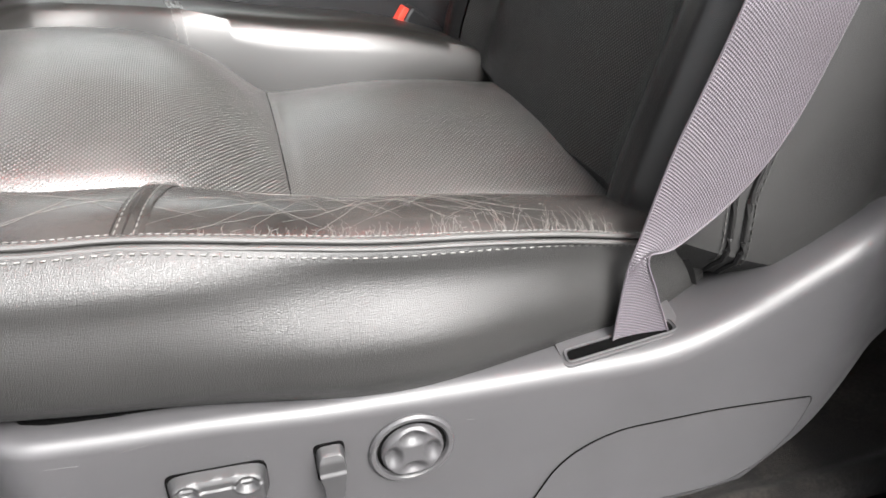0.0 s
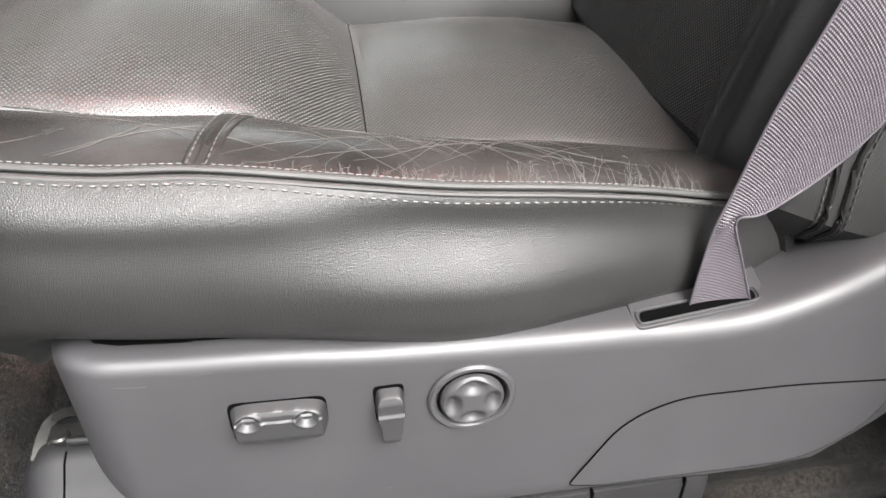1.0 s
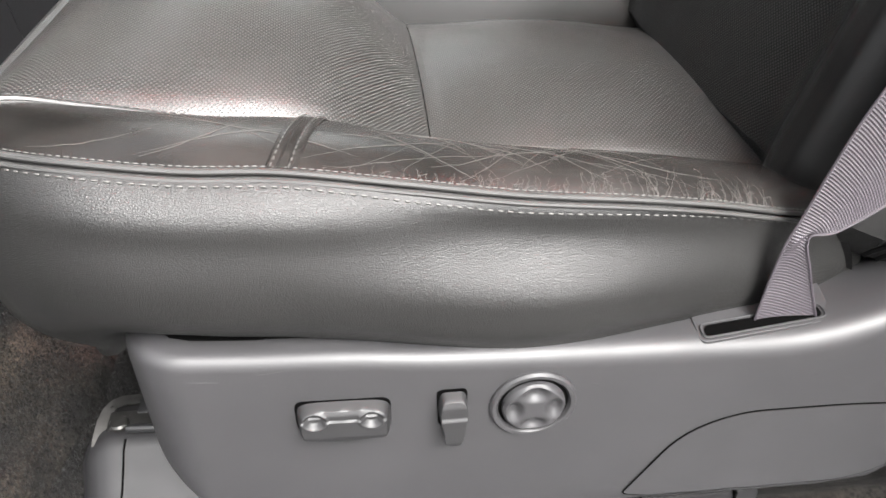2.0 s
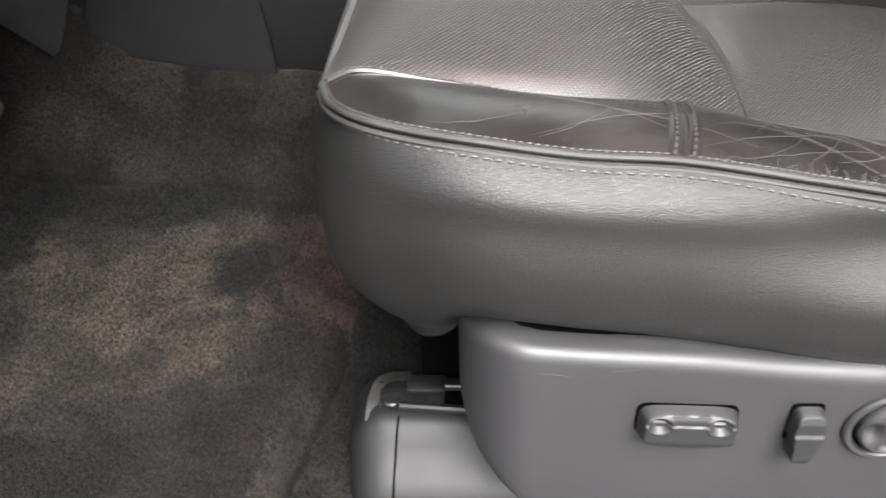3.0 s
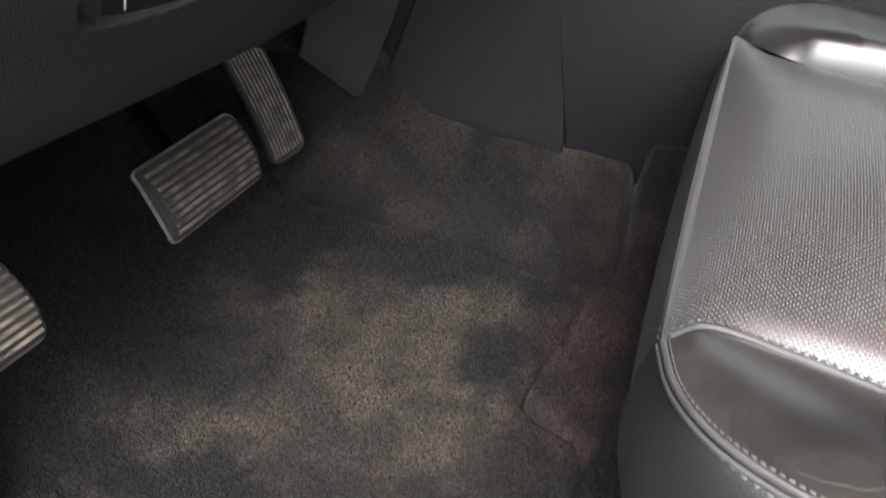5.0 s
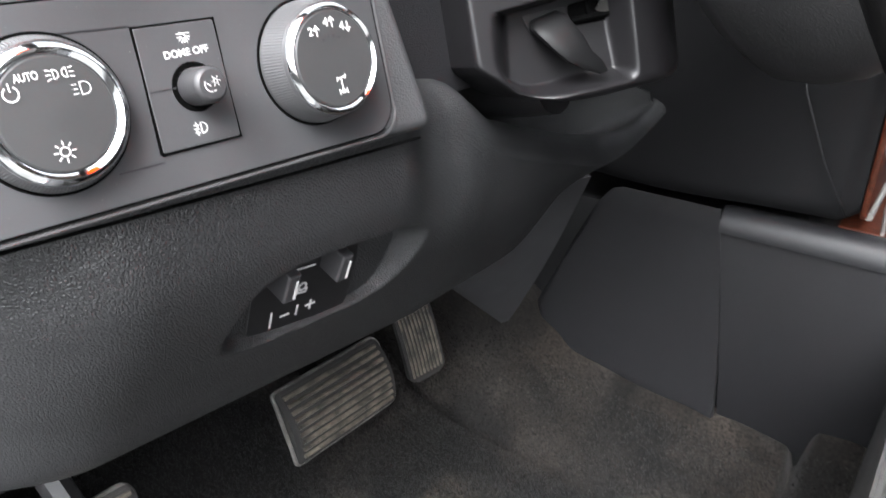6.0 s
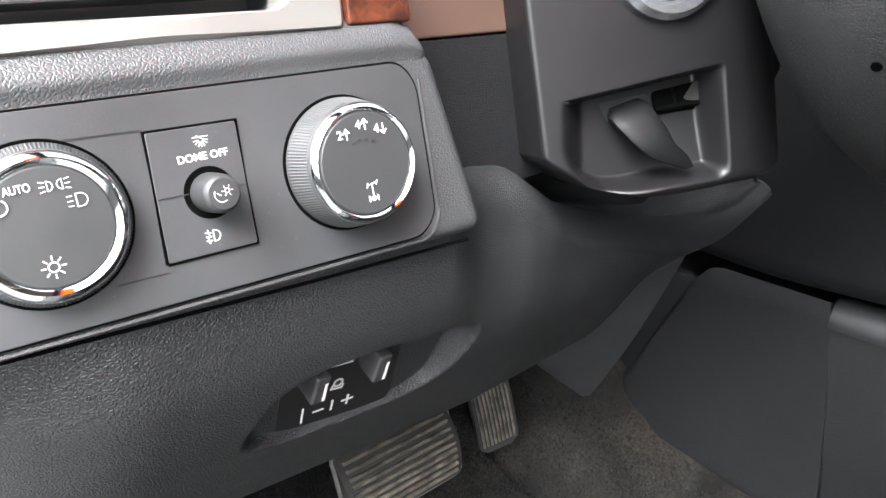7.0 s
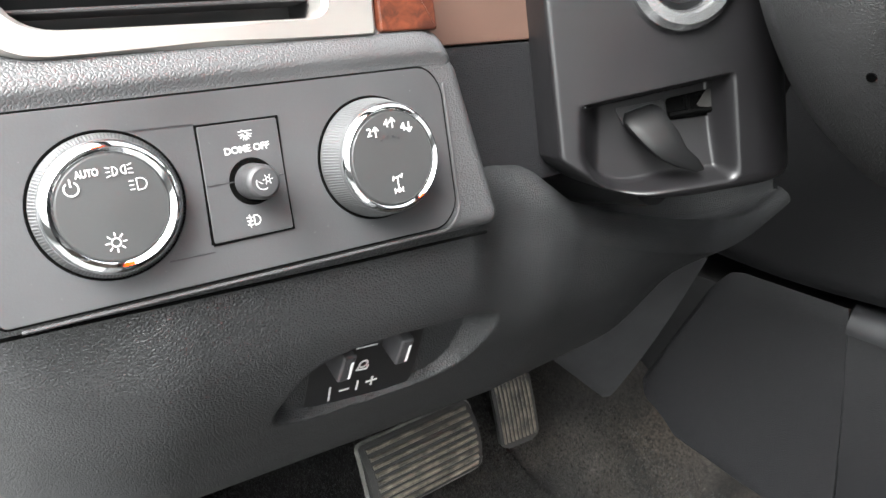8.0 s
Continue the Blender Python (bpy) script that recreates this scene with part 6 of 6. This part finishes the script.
    for u, v in ((49.0, 4.2), (51.8, 5.2), (54.6, 5.0), (57.2, 4.0)):
        part("tick", strokes([mm([(-0.3, 0), (0.3, 0)])], 0.0006, dash(u, v, hi)), BLACK, kr, flat=True)
    # dust lying on the plate
    rnd = random.Random(11)
    specks = []
    for k in range(70):
        u, v, r = rnd.uniform(-95, 95), rnd.uniform(-34, 30), rnd.uniform(0.05, 0.13)
        if math.hypot(u + 53.8, v + 2) > 26 and math.hypot(u - 53.6, v + 3.8) > 26 and not (-19 < u < 18):
            specks.append(prism([(r * MM * math.cos(a), r * MM * math.sin(a)) for a in (0.3, 1.7, 3.1, 4.6)], 0, 0.0001, dash(u, v, 3.52)))
    for k in range(16):
        u, v, r = rnd.uniform(-16, 14), rnd.uniform(-23, 19), rnd.uniform(0.05, 0.11)
        if math.hypot(u, v + 2) > 9:
            specks.append(prism([(r * MM * math.cos(a), r * MM * math.sin(a)) for a in (0.3, 1.7, 3.1, 4.6)], 0, 0.0001, dash(u, v, 4.52)))
    tagged(part("dust_specks", merge(*specks), DUST, plate, flat=True), "fine pale dust on the switch plate", kind="stuff")
    of2 = 4.55
    lettering("marking", "DOME OFF", 0.0037, dash(-1.0, 9.4, of2), WHITE, btn, "white printed words")
    fan = [[(0.9 * math.cos(a), 0.9 * math.sin(a)), (2.5 * math.cos(a), 2.5 * math.sin(a))] for a in [radians(q) for q in (190, 215, 245, 270, 295, 325, 350)]]
    print_mark("dome_symbol", fan + [[(-2.6, 0.9), (2.6, 0.9)], [(-1.2, 1.4), (1.2, -0.2)]], 0.42, -0.6, 15.2, of2, btn)
    print_mark("fog_symbol", [arc(0.3, 0, 1.9, -90, 90, 8) + [(-0.2, 1.9), (-0.2, -1.9), (0.3, -1.9)], [(-3.0, 1.5), (-1.0, 1.2)], [(-3.0, 0.1), (-1.0, -0.2)], [(-3.0, -1.3), (-1.0, -1.6)], [(-2.0, 2.3), (-1.7, 0.5), (-2.3, -0.6), (-2.0, -2.4)]], 0.5, -3.4, -18.2, of2, btn)
    print_mark("dimmer_symbol", [arc(-0.8, 0, 2.6, 150, 300, 8), arc(1.2, 0.9, 0.8, 0, 360, 8)] + [[(1.2 + 1.3 * math.cos(a), 0.9 + 1.3 * math.sin(a)), (1.2 + 1.9 * math.cos(a), 0.9 + 1.9 * math.sin(a))] for a in [math.pi / 3 * k for k in range(6)]] + [[(-2.4, 0.6), (-1.2, -0.4)]], 0.36, -1.4, -3.2, 3.0 + 15.35, dim)
    # vent above: silver frame, slats, wood
    fr = round_poly(mm([(-82, 50.0), (66, 46.8), (70, 100), (-90, 100)]), [0.020, 0.001, 0.001, 0.012])
    hole = round_poly(mm([(-71, 59.2), (38, 55.8), (43, 59), (45, 92), (-76, 92)]), [0.016, 0.008, 0.006, 0.008, 0.008])
    vent = part("vent_frame", ring_plate(fr, hole, -0.012, 0.004, dash(0, 0, -2)), SATIN_SILVER, d, "satin silver vent frame")
    part("vent_well", prism(hole, -0.045, -0.034, dash(0, 0, 0)), BLACK, d, "dark inside of the air vent")
    part("vent_throat", ring_plate([(x * 1.0, y) for x, y in round_poly(mm([(-74, 57), (48, 53.6), (48, 94), (-78, 94)]), 0.006)], hole, -0.040, -0.010, dash(0, 0, 0)), BLACK, d)
    for v in (66.5, 75, 84):
        part("slat", prism(round_poly(mm([(-72, v), (43, v - 2.2), (43, v - 0.6), (-72, v + 1.6)]), 0.0006), -0.028, -0.012, dash(0, 0, 0), bevel=0.0006), TRIM_DARK, d)
    part("wood_accent", prism(round_poly(mm([(67.6, 47.6), (97, 46.6), (98, 100), (70.5, 100)]), 0.001), -0.03, 0.0015, dash(0, 0, 0), bevel=0.001), BURL, d, "glossy burl wood accent")
    # panels between the switch panel and the column
    pm = frame_of((-0.497, 0.62, 0.64), (0.02, 1.0, -0.035), (1.0, -0.05, 0.20))
    part("cluster_panel", prism(round_poly([(-0.060, 0.0285), (0.06, 0.0270), (0.06, 0.10), (-0.060, 0.10)], 0.002), -0.03, 0.002, pm, bevel=0.001), BROWN_SATIN, d, "brown satin panel below the instruments")
    part("filler_panel", prism(round_poly([(-0.060, -0.055), (0.06, -0.055), (0.06, 0.0260), (-0.060, 0.0275)], 0.002), -0.03, 0.001, pm, bevel=0.001), FINE_GRAIN, d, "dark grained filler panel")
    build_pedal_switch(d)
    settle(d)


def ring_plate(outer, inner, lo, hi, m):
    """A plate with a hole: outer and inner outlines resampled by angle and bridged."""
    n = 288

    def by_length(poly):
        pts = [Vector(p) for p in poly]
        cx = sum((p for p in pts), Vector((0, 0))) / len(pts)
        out = []
        for k in range(n):
            a = 2 * math.pi * k / n
            d = Vector((math.cos(a), math.sin(a)))
            best = None
            for p, q in zip(pts, pts[1:] + pts[:1]):
                e = q - p
                den = d.x * e.y - d.y * e.x
                if abs(den) < 1e-12:
                    continue
                w = centre
                t = ((p.x - w.x) * e.y - (p.y - w.y) * e.x) / den
                s = ((p.x - w.x) * d.y - (p.y - w.y) * d.x) / den
                if t > 0 and -1e-6 <= s <= 1 + 1e-6 and (best is None or t < best):
                    best = t
            out.append(centre + d * (best or 0.0))
        return out
    ins = [Vector(p) for p in inner]
    centre = sum(ins, Vector((0, 0))) / len(ins)
    o, i = by_length(outer), by_length(inner)
    b = min(0.002, (hi - lo) * 0.3)

    def grow(ring, f):
        return [p + (p - centre).normalized() * f for p in ring]
    rings = [[(p.x, p.y, lo) for p in o], [(p.x, p.y, hi - b) for p in o], [(p.x, p.y, hi) for p in grow(o, -b)], [(p.x, p.y, hi) for p in grow(i, b)], [(p.x, p.y, hi - b) for p in i], [(p.x, p.y, lo) for p in i]]
    rings.append(rings[0])
    bm = bmesh.new()
    vs = [[bm.verts.new(p) for p in r] for r in rings[:-1]]
    vs.append(vs[0])
    for a, c in zip(vs, vs[1:]):
        for k in range(n):
            q = (k + 1) % n
            bm.faces.new((a[k], a[q], c[q], c[k]))
    bmesh.ops.recalc_face_normals(bm, faces=bm.faces[:])
    bm.transform(m)
    return bm


def build_pedal_switch(d):
    """The pedal adjuster in its scoop: a black plate, two rocker blocks and their marks."""
    u = Vector((0.10, 1.0, -0.12)).normalized()
    n = u.cross(Vector((0.35, 0.0, 1.0))).normalized()
    m = frame_of((-0.4935, 0.5165, 0.5050), u, n)
    pl = part("switch_insert", prism(round_poly(mm([(-29, -29), (40, -25), (41, -19), (37, 28), (-33, 22)]), 0.002), -0.010, 0.0, m, bevel=0.0006), BLACK, d, "glossy black insert of the pedal adjuster")
    for a, b in ((-19.5, 20.5), (15.0, 22.5)):
        part("rocker", prism(round_poly(mm([(a - 4.2, b - 9), (a + 3.8, b - 9), (a + 3.8, b + 9), (a - 4.2, b + 9)]), 0.0015), -0.002, 0.015, m, bevel=0.0014, seg=3), TRIM_DARK, pl, "dark rocker block")
        part("bar", strokes([mm([(a + 2.0, b - 6.5), (a + 1.6, b + 4.5)])], 0.0015, m @ Matrix.Translation((0, 0, 0.0151))), WHITE, pl, "white bar", flat=True)
    q = m @ Matrix.Translation((0, 0, 0.0003))
    for line in ([(-5.6, 17.3), (6.9, 17.1)], [(-14.6, -21), (-15.6, -10.2)], [(-8.6, -15.4), (-3.1, -15.2)], [(2.4, -17.9), (1.9, -11)]):
        part("adjust_mark", strokes([mm(line)], 0.0012, q), WHITE, pl, "white printed mark", flat=True)
    part("plus_mark", strokes([mm([(8.3, -13.7), (14.5, -13.5)]), mm([(11.8, -17.0), (11.2, -10.5)])], 0.0013, q), WHITE, pl, "white printed plus", flat=True)
    part("pedal_symbol", strokes([mm(arc(2.0, 3.0, 2.5, 0, 360, 12)), mm([(-0.8, 1.6), (-1.4, -1.0), (5.0, -1.6), (5.4, 0.8)])], 0.0012, q), WHITE, pl, "white printed pedal symbol", flat=True)


CM = frame_of((-0.430, 0.675, 0.620), (0.56, 0.83, 0), (0.8085, -0.5455, 0.221))


def build_column():
    c = thing("steering_column", "dark plastic steering column shroud with a tilt lever", "steering column", at=(-0.45, 0.74, 0.60))
    P = lambda u, v, o=0.0: CM @ Vector((u * MM, v * MM, o * MM))
    low_edge = lambda u: smooth([-56, -48, -40, -12, 36, 70, 95], [-6, -21, -30, -37, -33, -27, -14], u)
    left_edge = lambda v: -51 - (v + 12) * 0.10 if v > -12 else -51 + (-12 - v) * 0.85
    right_edge = lambda v: lerp([-37, -10, 30, 76, 112], [96, 94, 90, 86, 84], v)

    def shroud(u, v, left, low, right):
        """Height of the shroud's face: rounded rims, a soft roll to the wheel side, and the lever's recess."""
        h = 4.0
        for d, r in ((left, 3.5), (low, 8.0), (right, 30.0)):
            if d < r:
                h -= (r - math.sqrt(max(0.0, r * r - (r - d) ** 2))) * (1.0 if r < 20 else 0.8)
        a = step01(-41, -22, u) if v < 16 else step01(-41, -38, u)
        b = 1 - step01(43, 53, u + 0.10 * v)
        c2 = 1 - step01(-2.8, 0.8, v - (15.5 + (u + 40) * 0.178))
        d2 = step01(-2.0, 9.0, v - smooth([-40, -30, -12, 20, 52], [-14, -25, -34.0, -31, -28], u))
        return h - 19.0 * a * b * c2 * d2 * (1 - 0.25 * step01(10, 48, u) * step01(10, -30, v))
    rows = []
    nu, nv = 150, 260
    for q in range(nv):
        s = q / (nv - 1)
        row = []
        for k in range(nu):
            t = k / (nu - 1)
            guess = -51 + 123 * t
            v = low_edge(guess) + s ** 1.2 * (112 - low_edge(guess))
            u0, u1 = left_edge(v), right_edge(v)
            u = u0 + (u1 - u0) * t
            row.append(P(u, v, shroud(u, v, u - u0, v - low_edge(guess), u1 - u)))
        back = Vector(CM.col[2][:3]) * -0.05
        rows.append([row[0] + back] + row + [row[-1] + back])
    rows.insert(0, [p + Vector(CM.col[2][:3]) * -0.05 for p in rows[0]])
    part("shroud_face", sheet(rows, uv=False), SOFT_PAINT, c, "satin dark plastic face of the column shroud with a lever recess", sharp=60)
    part("lever_slot", prism(round_poly(mm([(-13, 14), (16, 18), (17, 6), (-8, 4)]), 0.002), -0.021, -0.0144, CM), BLACK, c, "dark slot behind the lever")
    hl = part("lock_window", prism(round_poly(mm([(17, 18.5), (50, 24.5), (53, 9), (19, 6)]), 0.003), -0.021, -0.0144, CM), BLACK_MATT, c, "dark window with metal inside")
    part("lock_plate", prism(round_poly(mm([(41, 22), (47, 23), (51, 13), (36, 14.5)]), 0.001), -0.018, -0.0120, CM, bevel=0.001), STEEL, hl, "bit of bare metal")
    part("lock_rod", tube([P(19, 9, -13.5), P(34, 11, -13.0), P(48, 12, -13.5)], 0.0020, 6), BLACK_MATT, hl)
    part("lock_rod", tube([P(29, 20, -13.5), P(31, 12, -13.0)], 0.0018, 6), BLACK_MATT, hl)
    # the lever: a curved tapering finger
    rings = []
    for k in range(15):
        t = k / 14
        u, v = lerp([0, .3, .7, 1], [0.0, 3, 14, 31], t), lerp([0, .3, .7, 1], [13.5, 5, -11, -22], t)
        o = -12 + 15 * math.sin(t * 1.9)
        wid = lerp([0, 0.12, 0.5, 0.85, 1.0], [9.0, 13.0, 11.5, 7.5, 3.0], t)
        thk = lerp([0, 0.12, 0.6, 1.0], [3.0, 5.0, 4.2, 2.0], t)
        ring = []
        for j in range(14):
            a = 2 * math.pi * j / 14
            ca, sa = (math.copysign(abs(q) ** 0.6, q) for q in (math.cos(a), math.sin(a)))
            ring.append(P(u + wid * ca * 0.90, v + wid * ca * 0.29, o + thk * sa * 0.8))
        rings.append(ring)
    part("tilt_lever", loft(rings), LEVER, c, "curved plastic tilt lever")
    # body behind the face
    ring0 = [Vector((x, y, z)) for x, y, z in ((-0.60, 0.685, 0.70), (-0.60, 0.69, 0.63), (-0.60, 0.71, 0.595), (-0.60, 0.76, 0.585), (-0.60, 0.80, 0.63), (-0.60, 0.80, 0.76), (-0.60, 0.66, 0.76))]
    ring1 = [Vector((x, y, z)) for x, y, z in ((-0.42, 0.745, 0.70), (-0.42, 0.745, 0.625), (-0.42, 0.755, 0.600), (-0.42, 0.79, 0.59), (-0.42, 0.83, 0.63), (-0.42, 0.83, 0.76), (-0.42, 0.745, 0.76))]
    part("shroud_body", loft([ring0, ring1]), SOFT_PAINT, c, "lower shroud of the steering column")
    part("column_tube", tube([(-0.62, 0.735, 0.545), (-0.46, 0.735, 0.583)], 0.028, 16), BLACK, c)
    im = CM @ Matrix.Translation((16 * MM, 84 * MM, 0.004)) @ Matrix.Diagonal((1.17, 1.17, 1.15, 1.0))
    ig = part("ignition_lock", lathe([(0.0255, 0.0), (0.0255, 0.004), (0.023, 0.0075), (0.0185, 0.0075), (0.0170, 0.005), (0.0168, 0.001), (0.0166, -0.006)], im, 48), SATIN_RING, c, "satin metal ring of the ignition lock")
    part("lock_barrel", lathe([(0.0168, -0.004), (0.0160, 0.0), (0.0130, 0.0008), (0.0105, -0.001), (0.0098, -0.005), (0.0001, -0.005)], im, 36), LEVER, ig, "black lock barrel")
    settle(c)
    w = thing("steering_wheel", "dark leather steering wheel with a plastic hub", "steering wheel", at=(-0.276, 0.752, 0.735))
    wm = frame_of((-0.276, 0.752, 0.735), (0, 1, 0), (math.cos(radians(25)), 0, math.sin(radians(25))))
    pts = [wm @ Vector((0.192 * math.cos(a), 0.192 * math.sin(a), 0)) for a in [2 * math.pi * k / 64 for k in range(65)]]
    part("rim", tube(pts, 0.0155, 12), LEATHER_DARK, w, "dark leather wheel rim")
    part("hub_cover", prism(round_poly([(-0.075, -0.075), (0.075, -0.075), (0.10, 0.03), (0.07, 0.075), (-0.07, 0.075), (-0.10, 0.03)], 0.03), -0.035, 0.020, wm, bevel=0.012, seg=4), HUB_VINYL, w, "dark grained hub cover")
    hb = frame_of((-0.337, 0.788, 0.716), (0, 1, 0), (math.cos(radians(25)), 0, math.sin(radians(25))))
    part("hub_back", lathe([(0.080, -0.055), (0.104, -0.050), (0.122, -0.036), (0.131, -0.016), (0.134, 0.006), (0.130, 0.028), (0.11, 0.045)], hb, 64), HUB_VINYL, w, "dark grained plastic back of the hub")
    part("screw_hole", lathe([(0.0023, 0.0), (0.0021, 0.0005), (0.0001, 0.0005)], frame_of((-0.3183, 0.6652, 0.6685), (1.0, 0.06, 0), (0.06, -0.90, -0.44)), 16), BLACK_MATT, w, "small black screw hole")
    for s in (-1, 1):
        part("spoke", tube([wm @ Vector((s * 0.08, 0.0, -0.01)), wm @ Vector((s * 0.14, -0.01, -0.008)), wm @ Vector((s * 0.185, -0.01, 0))], [0.024, 0.017, 0.014], 10, 0.5), TRIM_DARK, w)
    settle(w)


build_floor()
build_sill()
build_cabin()
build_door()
build_seat()
build_passenger_seat()
build_belt()
build_buckle()
build_pedals()
build_tunnel()
build_dash()
build_column()
